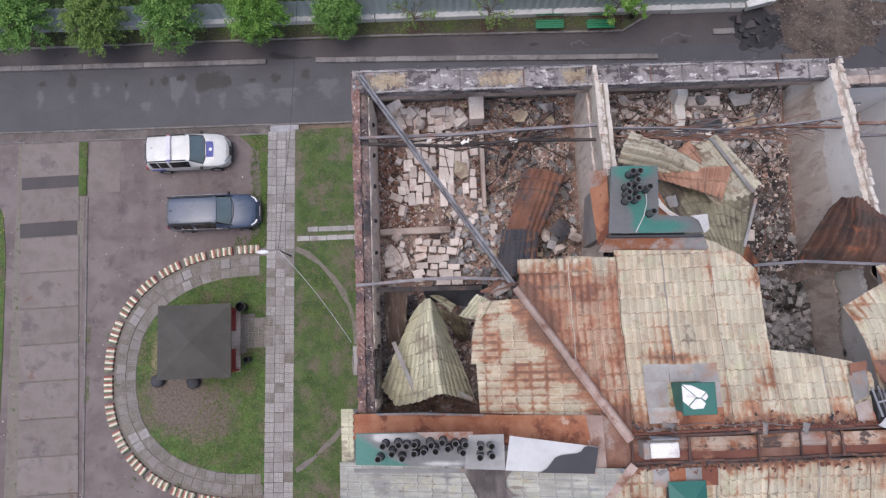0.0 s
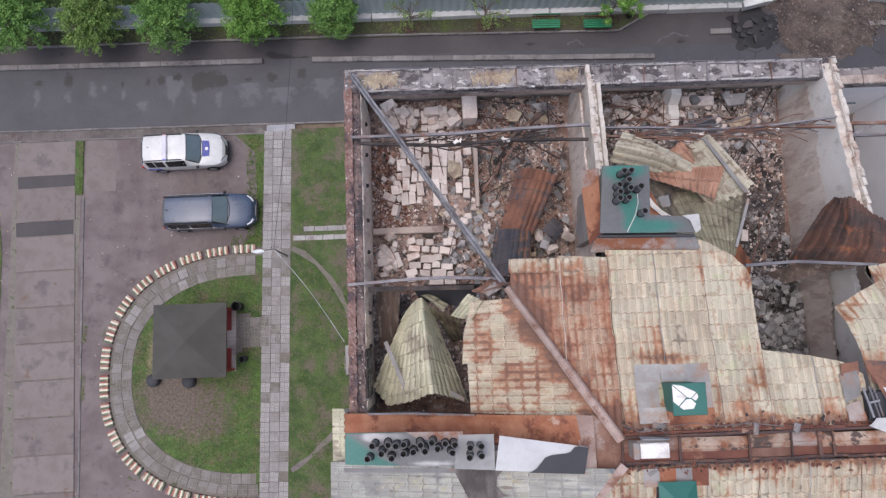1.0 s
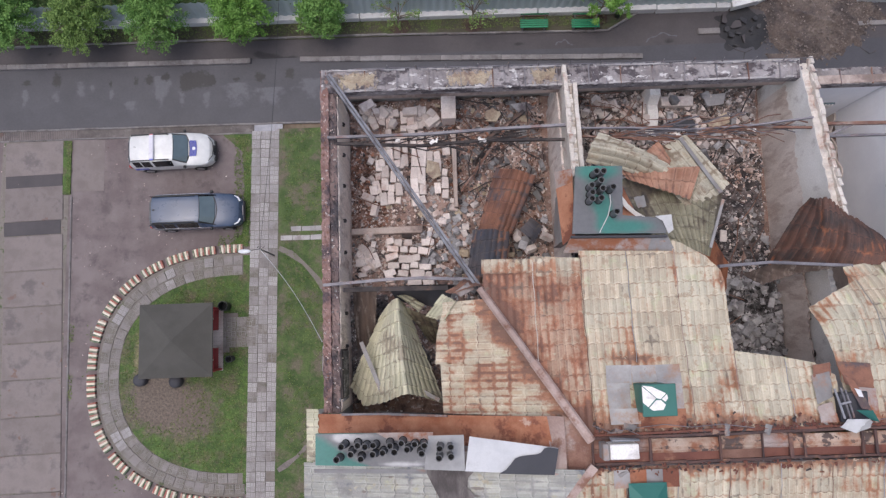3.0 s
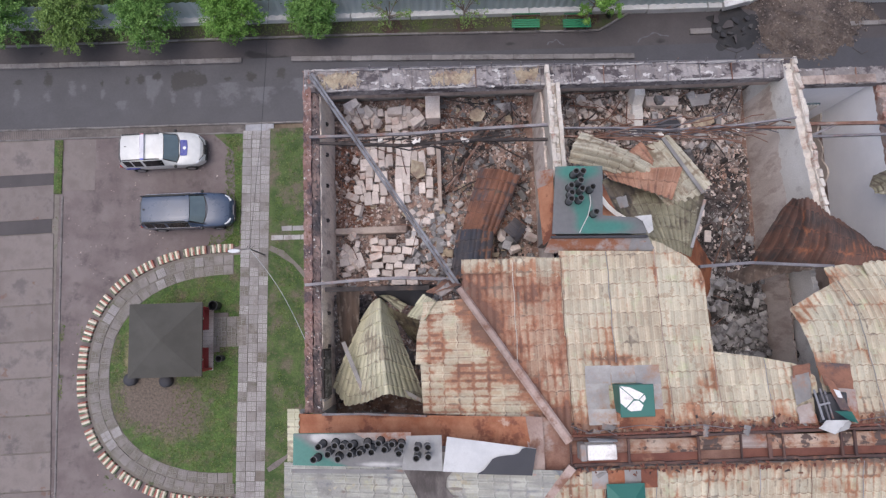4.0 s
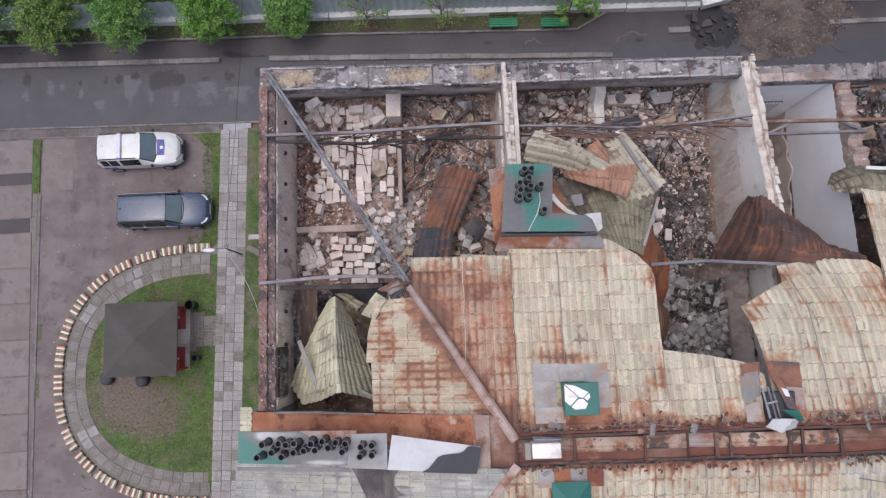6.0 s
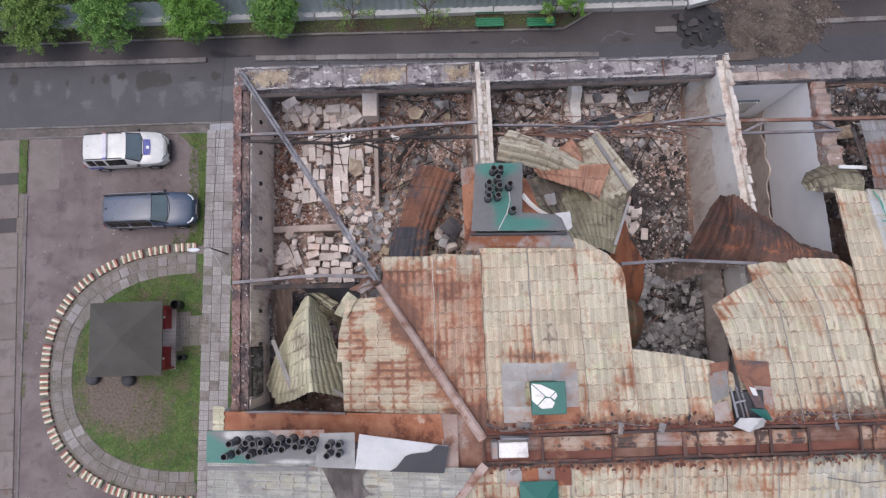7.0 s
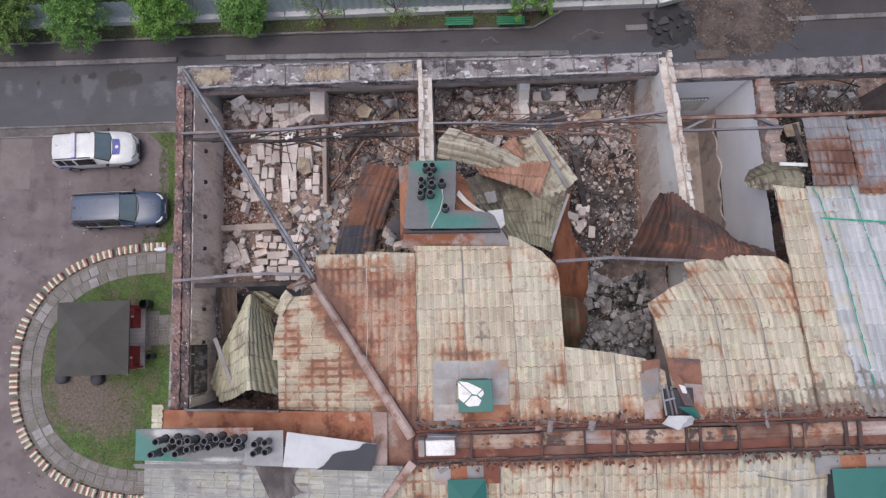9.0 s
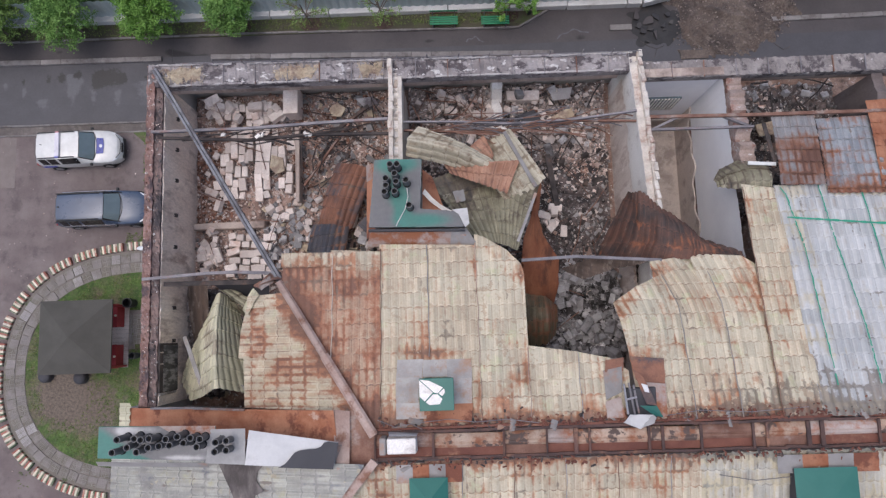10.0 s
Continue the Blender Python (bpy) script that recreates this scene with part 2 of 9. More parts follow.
HIPCAP = surf("dull_rusted_cap", ((0.31, 0.215, 0.18), (0.41, 0.315, 0.275)), 1.8, 25, 0.8, 0.3, stain=(0.20, 0.10, 0.065), stain_scale=2.2, stain_at=0.58, rnd=0.1, grain=0.3)
RUSTHANG = surf("bright_hanging_rust", ((0.21, 0.072, 0.035), (0.31, 0.125, 0.062)), 1.6, 20, 0.85, 0.3, stain=(0.12, 0.05, 0.032), stain_scale=1.3, stain_at=0.57, rnd=0.05, grain=0.25, stretch=(2, 0.7, 1))
DRAINBED = surf("gritty_drain_bed", ((0.095, 0.082, 0.075), (0.15, 0.13, 0.12)), 1.6, 30, 0.95, 0.6, stain=(0.20, 0.18, 0.165), stain_scale=1.4, stain_at=0.60, rnd=0, grain=0.5)
PAVERBASE = surf("paver_groove", ((0.235, 0.215, 0.205), (0.29, 0.27, 0.255)), 1.6, 40, 0.92, 0.3, stain=(0.17, 0.155, 0.135), stain_scale=1.2, stain_at=0.6, rnd=0)
RUSTSTEEL = surf("rusted_steel", ((0.17, 0.085, 0.06), (0.26, 0.15, 0.11)), 2.0, 30, 0.85, 0.4, 0.1, stain=(0.33, 0.27, 0.24), stain_scale=1.4, stain_at=0.6, rnd=0.1)
BRICKTOP = surf("sooty_wall_top", ((0.215, 0.12, 0.10), (0.31, 0.205, 0.18)), 2.6, 16, 0.95, 0.9, stain=(0.085, 0.065, 0.07), stain_scale=1.6, stain_at=0.54, rnd=0.12, grain=0.6, spots=((0.46, 0.43, 0.41), 6, 0.62))
BRICKDARK = surf("blackened_course", ((0.13, 0.095, 0.09), (0.24, 0.17, 0.15)), 1.4, 20, 0.95, 0.8, stain=(0.055, 0.048, 0.052), stain_scale=1.2, stain_at=0.52, rnd=0.1, spots=((0.36, 0.33, 0.31), 5, 0.66))
CONCLIP = surf("chipped_edge_concrete", ((0.36, 0.335, 0.325), (0.46, 0.435, 0.425)), 1.5, 20, 0.92, 0.5, stain=(0.14, 0.12, 0.125), stain_scale=1.4, stain_at=0.55, rnd=0)
CRESTPL = surf("crest_plaster", ((0.50, 0.45, 0.39), (0.62, 0.57, 0.51)), 1.6, 22, 0.92, 0.6, stain=(0.36, 0.24, 0.19), stain_scale=1.5, stain_at=0.58, rnd=0.05)
CONCWALL = surf("wall_concrete", ((0.36, 0.285, 0.245), (0.47, 0.39, 0.34)), 0.8, 20, 0.92, 0.5, stain=(0.19, 0.145, 0.125), stain_scale=0.7, stain_at=0.56, rnd=0.06, stretch=(1, 1, 0.35))
INNERLEAF = surf("pale_brown_plaster", ((0.74, 0.63, 0.54), (0.83, 0.74, 0.65)), 1.0, 20, 0.92, 0.6, stain=(0.44, 0.35, 0.295), stain_scale=1.4, stain_at=0.57, rnd=0.05, stretch=(1, 1, 0.35), grain=0.45)
BRICKPALE = surf("pale_torn_brick", ((0.33, 0.25, 0.215), (0.47, 0.395, 0.36)), 1.6, 18, 0.95, 0.8, stain=(0.27, 0.135, 0.10), stain_scale=1.6, stain_at=0.57, rnd=0.1, grain=0.5, spots=((0.58, 0.55, 0.53), 5, 0.62))
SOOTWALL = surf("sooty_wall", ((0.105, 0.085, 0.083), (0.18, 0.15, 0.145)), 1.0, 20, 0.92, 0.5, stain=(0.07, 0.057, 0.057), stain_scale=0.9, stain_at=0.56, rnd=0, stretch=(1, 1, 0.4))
PINKWALL = surf("scorched_plaster", ((0.62, 0.535, 0.475), (0.74, 0.66, 0.60)), 1.2, 25, 0.92, 0.5, stain=(0.50, 0.40, 0.35), stain_scale=1.6, stain_at=0.56, rnd=0.05, stretch=(1, 2.0, 0.6), grain=0.35)
WHITEPL = surf("white_plaster", ((0.76, 0.725, 0.68), (0.85, 0.82, 0.78)), 0.8, 25, 0.9, 0.4, stain=(0.52, 0.47, 0.44), stain_scale=1.2, stain_at=0.62, rnd=0.05)
GREYPL = surf("grey_painted_plaster", ((0.79, 0.79, 0.81), (0.86, 0.86, 0.875)), 0.6, 25, 0.8, 0.1, rnd=0, grain=0.06)
DADO = surf("brown_dado", ((0.50, 0.435, 0.39), (0.60, 0.53, 0.48)), 0.8, 25, 0.85, 0.3, stain=(0.33, 0.275, 0.245), stain_scale=1.2, rnd=0)
CORNICE = surf("charred_cornice_concrete", ((0.235, 0.21, 0.208), (0.37, 0.34, 0.335)), 2.0, 20, 0.92, 0.6, stain=(0.10, 0.085, 0.09), stain_scale=2.8, stain_at=0.54, stain_soft=0.035, rnd=0.12, stretch=(0.6, 1, 1), spots=((0.60, 0.575, 0.56), 6.5, 0.59))
CORNICEDARK = surf("burnt_cornice_concrete", ((0.165, 0.147, 0.142), (0.285, 0.258, 0.245)), 1.8, 20, 0.92, 0.6, stain=(0.075, 0.063, 0.066), stain_scale=2.4, stain_at=0.55, stain_soft=0.05, rnd=0.12, spots=((0.46, 0.43, 0.41), 4.5, 0.66))
STRAW = surf("insulation_wool", ((0.38, 0.30, 0.21), (0.48, 0.41, 0.30)), 2.5, 18, 0.95, 1.0, stain=(0.26, 0.19, 0.15), stain_scale=2.2, stain_at=0.55, rnd=0.1)
BLOCK = surf("pale_block", ((0.60, 0.515, 0.465), (0.71, 0.635, 0.585)), 1.6, 20, 0.95, 0.5, stain=(0.50, 0.35, 0.285), stain_scale=1.0, stain_at=0.61, rnd=0.18)
BLOCKDARK = surf("sooty_block", ((0.26, 0.25, 0.25), (0.42, 0.405, 0.40)), 1.6, 20, 0.95, 0.5, stain=(0.12, 0.105, 0.105), stain_scale=1.5, stain_at=0.57, rnd=0.35)
RUBBLEDARK = surf("black_rubble_bed", ((0.12, 0.095, 0.09), (0.225, 0.18, 0.165), (0.42, 0.395, 0.38)), 2.2, 14, 0.97, 1.0, stain=(0.042, 0.036, 0.038), stain_scale=1.1, stain_at=0.50, rnd=0, grain=0.7, spots=((0.55, 0.53, 0.52), 11, 0.61))
CHIPSGREY = surf("ashen_chips", ((0.07, 0.06, 0.058), (0.34, 0.32, 0.31), (0.58, 0.56, 0.55)), 2.2, 14, 0.97, 0.5, stain=(0.05, 0.045, 0.045), stain_scale=0.9, stain_at=0.54, rnd=0, grain=0.3, island=0.8)
RUBBLE = surf("rubble_bed", ((0.235, 0.148, 0.115), (0.36, 0.255, 0.21), (0.52, 0.45, 0.40)), 1.8, 14, 0.97, 1.0, stain=(0.09, 0.066, 0.06), stain_scale=1.2, stain_at=0.57, rnd=0, grain=0.7, spots=((0.60, 0.56, 0.53), 9, 0.61))
ASHBED = surf("ashen_rubble_bed", ((0.22, 0.17, 0.15), (0.36, 0.31, 0.285), (0.56, 0.53, 0.51)), 2.0, 16, 0.97, 1.0, stain=(0.085, 0.068, 0.066), stain_scale=1.3, stain_at=0.57, rnd=0, grain=0.7, spots=((0.64, 0.61, 0.59), 10, 0.58))
RUSTGRIT = surf("rusty_grit", ((0.13, 0.07, 0.05), (0.27, 0.13, 0.085), (0.36, 0.22, 0.15)), 3.0, 14, 0.97, 0.5, rnd=0, grain=0.3, island=0.6)
CHIPS = surf("rubble_chips", ((0.27, 0.19, 0.155), (0.54, 0.465, 0.42), (0.66, 0.60, 0.56)), 3.0, 14, 0.97, 0.5, stain=(0.26, 0.15, 0.11), stain_scale=1.3, stain_at=0.58, rnd=0, grain=0.3, island=0.75)
CHAR = surf("charred_timber", ((0.035, 0.03, 0.03), (0.085, 0.07, 0.065)), 2.5, 25, 0.9, 0.6, stain=(0.16, 0.10, 0.075), stain_scale=1.8, stain_at=0.62, rnd=0.2)
TILECREAM = surf("roof_tile_cream", ((0.445, 0.368, 0.262), (0.515, 0.470, 0.355), (0.462, 0.448, 0.290)), 0.8, 22, 0.55, 0.25, stain=(0.32, 0.15, 0.078), stain_scale=0.9, stain_at=0.655, stain_soft=0.12, rnd=0.05, grain=0.28, edge=((0.225, 0.14, 0.092), 0.85, 0.4), spots=((0.40, 0.32, 0.225), 5.0, 0.58))
TILEMIX = surf("roof_tile_streaked", ((0.41, 0.325, 0.222), (0.495, 0.440, 0.325), (0.455, 0.423, 0.282)), 1.1, 22, 0.55, 0.3, stain=(0.27, 0.115, 0.058), stain_scale=1.3, stain_at=0.555, stain_soft=0.12, rnd=0.05, grain=0.3, edge=((0.14, 0.068, 0.046), 0.95))
TILERUST = surf("roof_tile_rusted", ((0.355, 0.215, 0.140), (0.44, 0.335, 0.235), (0.455, 0.40, 0.280)), 1.6, 22, 0.6, 0.3, stain=(0.265, 0.108, 0.056), stain_scale=1.6, stain_at=0.585, stain_soft=0.13, rnd=0.07, grain=0.34, edge=((0.105, 0.06, 0.052), 0.95))
TILEWHITE = surf("roof_tile_whitened", ((0.40, 0.415, 0.42), (0.48, 0.485, 0.48)), 0.8, 22, 0.55, 0.2, stain=(0.43, 0.395, 0.31), stain_scale=0.5, stain_at=0.60, stain_soft=0.1, rnd=0.05, grain=0.18, edge=((0.27, 0.28, 0.30), 0.55))
TILEASH = surf("roof_tile_ash_cream", ((0.395, 0.375, 0.315), (0.485, 0.465, 0.40)), 1.0, 22, 0.55, 0.25, stain=(0.44, 0.385, 0.265), stain_scale=1.1, stain_at=0.58, stain_soft=0.1, rnd=0.05, grain=0.22, edge=((0.20, 0.195, 0.185), 0.95), spots=((0.27, 0.25, 0.21), 3.5, 0.68))
TILEFROST = surf("roof_tile_frosted", ((0.315, 0.312, 0.275), (0.42, 0.418, 0.375), (0.41, 0.395, 0.29)), 1.0, 22, 0.55, 0.25, stain=(0.27, 0.265, 0.245), stain_scale=1.2, stain_at=0.60, stain_soft=0.1, rnd=0.05, grain=0.25, edge=((0.15, 0.15, 0.15), 0.95), spots=((0.40, 0.36, 0.27), 2.5, 0.62))
# pale grey streaks stand in for the sheen on the charred pane
SOOTPANE = surf("sooty_pane", ((0.018, 0.018, 0.02), (0.06, 0.06, 0.065)), 2.0, 25, 0.5, 0.3, stain=(0.30, 0.295, 0.30), stain_scale=3.0, stain_at=0.51, stain_soft=0.06, rnd=0, stretch=(1, 1.6, 0.5), grain=0.3)
FLASHWEAR = surf("worn_grey_orange_sheet", ((0.20, 0.165, 0.15), (0.33, 0.29, 0.27)), 2.2, 25, 0.8, 0.2, stain=(0.27, 0.10, 0.05), stain_scale=2.0, stain_at=0.53, stain_soft=0.07, rnd=0.1, grain=0.25)
BURNTPATCH = surf("burnt_bare_patch", ((0.075, 0.064, 0.062), (0.17, 0.15, 0.143)), 1.8, 25, 0.85, 0.3, stain=(0.24, 0.21, 0.195), stain_scale=1.6, stain_at=0.60, stain_soft=0.08, rnd=0, grain=0.3, stretch=(1.6, 0.6, 1))
WHITESHEET = surf("burnt_white_sheet", ((0.56, 0.56, 0.565), (0.70, 0.695, 0.69)), 0.9, 30, 0.6, 0.06, stain=(0.36, 0.355, 0.36), stain_scale=0.9, stain_at=0.64, stain_soft=0.12, rnd=0.15, grain=0.1, spots=((0.50, 0.42, 0.36), 1.5, 0.68))
TILEGREEN = surf("roof_tile_scorched_olive", ((0.205, 0.19, 0.125), (0.335, 0.31, 0.215)), 1.0, 22, 0.55, 0.2, stain=(0.115, 0.092, 0.068), stain_scale=0.9, stain_at=0.55, stain_soft=0.12, rnd=0.08, grain=0.3, edge=((0.095, 0.082, 0.058), 0.75), spots=((0.40, 0.37, 0.28), 2.5, 0.64))
TILEOLD = surf("roof_tile_yellowed", ((0.39, 0.35, 0.26), (0.50, 0.465, 0.365)), 1.1, 22, 0.55, 0.2, stain=(0.215, 0.165, 0.11), stain_scale=1.1, stain_at=0.59, stain_soft=0.10, rnd=0.08, grain=0.28, edge=((0.20, 0.16, 0.11), 0.7))
TILEDARK = surf("roof_tile_dark_olive", ((0.085, 0.07, 0.042), (0.16, 0.135, 0.085)), 1.4, 22, 0.55, 0.2, stain=(0.19, 0.09, 0.05), stain_scale=0.9, stain_at=0.58, stain_soft=0.1, rnd=0.08, grain=0.25, edge=((0.06, 0.045, 0.03), 0.8))
TILEPALE = surf("roof_tile_pale_yellow", ((0.491, 0.469, 0.319), (0.564, 0.537, 0.400)), 0.9, 22, 0.55, 0.2, stain=(0.30, 0.26, 0.19), stain_scale=0.9, stain_at=0.64, rnd=0.05, grain=0.18, edge=((0.19, 0.165, 0.10), 0.75))
DARKRUST = surf("roof_tile_dark_rust", ((0.042, 0.033, 0.031), (0.115, 0.055, 0.038)), 1.5, 20, 0.8, 0.3, stain=(0.22, 0.085, 0.042), stain_scale=1.3, stain_at=0.66, stain_soft=0.11, rnd=0.1, grain=0.35, edge=((0.03, 0.024, 0.024), 0.9))
NAVYRUST = surf("roof_tile_blue_black", ((0.045, 0.05, 0.068), (0.085, 0.07, 0.07)), 1.2, 20, 0.7, 0.3, stain=(0.20, 0.10, 0.065), stain_scale=1.3, stain_at=0.67, stain_soft=0.08, rnd=0.1, grain=0.3, edge=((0.02, 0.02, 0.025), 0.9))
RUSTRED = surf("roof_tile_rust_red", ((0.155, 0.078, 0.057), (0.255, 0.12, 0.076)), 1.2, 20, 0.85, 0.3, stain=(0.10, 0.075, 0.075), stain_scale=1.1, stain_at=0.60, rnd=0.1, grain=0.3, edge=((0.07, 0.04, 0.036), 0.8))
RUSTPINK = surf("roof_tile_rust_pink", ((0.27, 0.135, 0.085), (0.38, 0.225, 0.155)), 1.2, 20, 0.85, 0.3, stain=(0.24, 0.125, 0.085), stain_scale=1.3, stain_at=0.58, rnd=0.1, grain=0.3, edge=((0.16, 0.085, 0.06), 0.9))
GREYRUST = surf("roof_tile_grey_rust", ((0.205, 0.22, 0.24), (0.285, 0.30, 0.315)), 1.0, 20, 0.6, 0.2, 0.2, stain=(0.25, 0.105, 0.055), stain_scale=0.9, stain_at=0.60, stain_soft=0.16, rnd=0.1, grain=0.28, edge=((0.13, 0.085, 0.07), 0.45))
BROWNRUST = surf("roof_tile_brown_rust", ((0.20, 0.20, 0.208), (0.28, 0.275, 0.275)), 1.0, 22, 0.75, 0.2, stain=(0.19, 0.085, 0.05), stain_scale=0.8, stain_at=0.56, stain_soft=0.17, rnd=0.05, grain=0.28, edge=((0.20, 0.10, 0.06), 0.45))
ORANGE = surf("orange_rust_sheet", ((0.27, 0.10, 0.05), (0.40, 0.19, 0.11)), 1.3, 20, 0.85, 0.2, stain=(0.165, 0.06, 0.036), stain_scale=1.1, stain_at=0.56, stain_soft=0.04, rnd=0.08, grain=0.25, spots=((0.44, 0.31, 0.24), 1.6, 0.65))
ZINC = surf("bare_zinc_sheet", ((0.225, 0.211, 0.203), (0.315, 0.302, 0.293)), 1.4, 30, 0.65, 0.08, 0.1, stain=(0.34, 0.20, 0.135), stain_scale=1.5, stain_at=0.60, rnd=0.12, grain=0.1)
PALEZINC = surf("pale_stained_zinc", ((0.29, 0.275, 0.265), (0.42, 0.405, 0.39)), 1.2, 30, 0.6, 0.08, 0.1, stain=(0.34, 0.20, 0.125), stain_scale=1.3, stain_at=0.58, stain_soft=0.10, rnd=0.12, grain=0.14, spots=((0.16, 0.13, 0.12), 2.4, 0.66))
TEAL = surf("teal_painted_sheet", ((0.035, 0.145, 0.12), (0.05, 0.175, 0.147)), 0.8, 30, 0.5, 0.05, stain=(0.16, 0.165, 0.175), stain_scale=0.9, stain_at=0.52, stain_soft=0.10, rnd=0.1, grain=0.08)
TEALCLEAN = surf("teal_sheet_clean", ((0.025, 0.125, 0.10), (0.036, 0.15, 0.122)), 0.8, 30, 0.45, 0.05, rnd=0.1, grain=0.06)
ASHSHEET = surf("ash_white_sheet", ((0.33, 0.325, 0.32), (0.46, 0.455, 0.45)), 1.6, 30, 0.7, 0.05, stain=(0.22, 0.22, 0.23), stain_scale=0.7, stain_at=0.57, stain_soft=0.05, rnd=0.3, grain=0.06, spots=((0.42, 0.33, 0.27), 1.7, 0.66))
GREENTAPE = plain("green_sealing_strip", (0.04, 0.32, 0.20), 0.6)
PIPE = plain("dark_vent_pipe", (0.15, 0.15, 0.155), 0.6, 0.2)
PIPEIN = plain("pipe_bore", (0.008, 0.008, 0.008), 0.9)
FENCE = surf("pale_fence_sheet", ((0.40, 0.47, 0.48), (0.45, 0.51, 0.52)), 0.5, 30, 0.6, 0.05, stain=(0.34, 0.38, 0.36), stain_scale=0.8, stain_at=0.64, rnd=0, grain=0.06)
PLINTH = surf("whitewashed_plinth", ((0.58, 0.57, 0.56), (0.66, 0.65, 0.64)), 0.8, 30, 0.9, 0.3, stain=(0.36, 0.33, 0.30), stain_scale=1.1, stain_at=0.62, rnd=0)
BARK = surf("bark", ((0.12, 0.09, 0.07), (0.2, 0.16, 0.13)), 5, 30, 0.95, 0.8, rnd=0.1)
FACADE = surf("plain_render", ((0.42, 0.40, 0.37), (0.48, 0.46, 0.43)), 0.5, 30, 0.9, 0.2, stain=(0.34, 0.31, 0.28), stain_scale=0.4, stain_at=0.6, rnd=0)
BENCHGREEN = plain("green_bench_paint", (0.02, 0.20, 0.09), 0.45)
BENCHBROWN = plain("brown_bench_paint", (0.13, 0.045, 0.03), 0.5)
MULCH = surf("dark_mulch", ((0.05, 0.03, 0.025), (0.08, 0.05, 0.04)), 4, 30, 0.97, 0.8, rnd=0)
EARTH = surf("torn_earth", ((0.105, 0.08, 0.067), (0.155, 0.124, 0.105), (0.21, 0.172, 0.15)), 1.0, 12, 0.97, 1.0, stain=(0.065, 0.052, 0.048), stain_scale=0.8, stain_at=0.56, rnd=0, grain=0.6)
PITMUD = surf("wet_black_mud", ((0.008, 0.007, 0.007), (0.020, 0.018, 0.018)), 1.5, 20, 0.45, 0.6, stain=(0.035, 0.027, 0.023), stain_scale=1.4, stain_at=0.6, rnd=0, grain=0.4)
HEAPSTONE = surf("earthy_stones", ((0.13, 0.105, 0.093), (0.22, 0.18, 0.16)), 2.0, 14, 0.97, 0.5, rnd=0, grain=0.3, island=0.5)
WHITEPAINT = plain("white_car_paint", (0.66, 0.66, 0.64), 0.3, 0, 0.5)
BLUEPAINT = plain("deep_blue_decal", (0.035, 0.05, 0.30), 0.3)
NAVYPAINT = plain("blue_grey_car_paint", (0.050, 0.074, 0.125), 0.3, 0.1, 0.5)
GLASSDARK = plain("tinted_car_glass", (0.125, 0.165, 0.18), 0.08, 0.0, 0.6)
FLASHPATCH = surf("patched_flashing", ((0.34, 0.27, 0.24), (0.42, 0.36, 0.33)), 1.2, 25, 0.8, 0.2, stain=(0.30, 0.115, 0.055), stain_scale=0.9, stain_at=0.54, stain_soft=0.06, rnd=0.1, grain=0.2)
GLASSBLACK = plain("dark_side_glass", (0.012, 0.013, 0.015), 0.25)
TYRE = plain("tyre_rubber", (0.02, 0.02, 0.02), 0.85)
RIM = plain("alloy_rim", (0.45, 0.45, 0.46), 0.35, 0.7)
LAMPGLASS = plain("lamp_lens", (0.72, 0.74, 0.76), 0.15)
REDLENS = plain("red_lens", (0.4, 0.02, 0.02), 0.2)
CHROME = plain("chrome_trim", (0.6, 0.6, 0.62), 0.2, 0.9)


def leaf_material(name, c1, c2):
    m = surf(name, (c1, c2), 1.6, 6, 0.6, 0, rnd=0.08, grain=0.4)
    m.node_tree.nodes["Principled BSDF"].inputs["Specular IOR Level"].default_value = 0.3
    return m


LEAF = leaf_material("leaf_mid_green", (0.11, 0.225, 0.05), (0.185, 0.32, 0.08))
LEAFYOUNG = leaf_material("leaf_fresh_green", (0.12, 0.25, 0.04), (0.19, 0.34, 0.07))
LEAFOLIVE = leaf_material("leaf_olive_green", (0.145, 0.24, 0.055), (0.215, 0.32, 0.085))
LEAFDARK = leaf_material("leaf_dark_green", (0.03, 0.07, 0.02), (0.06, 0.12, 0.035))


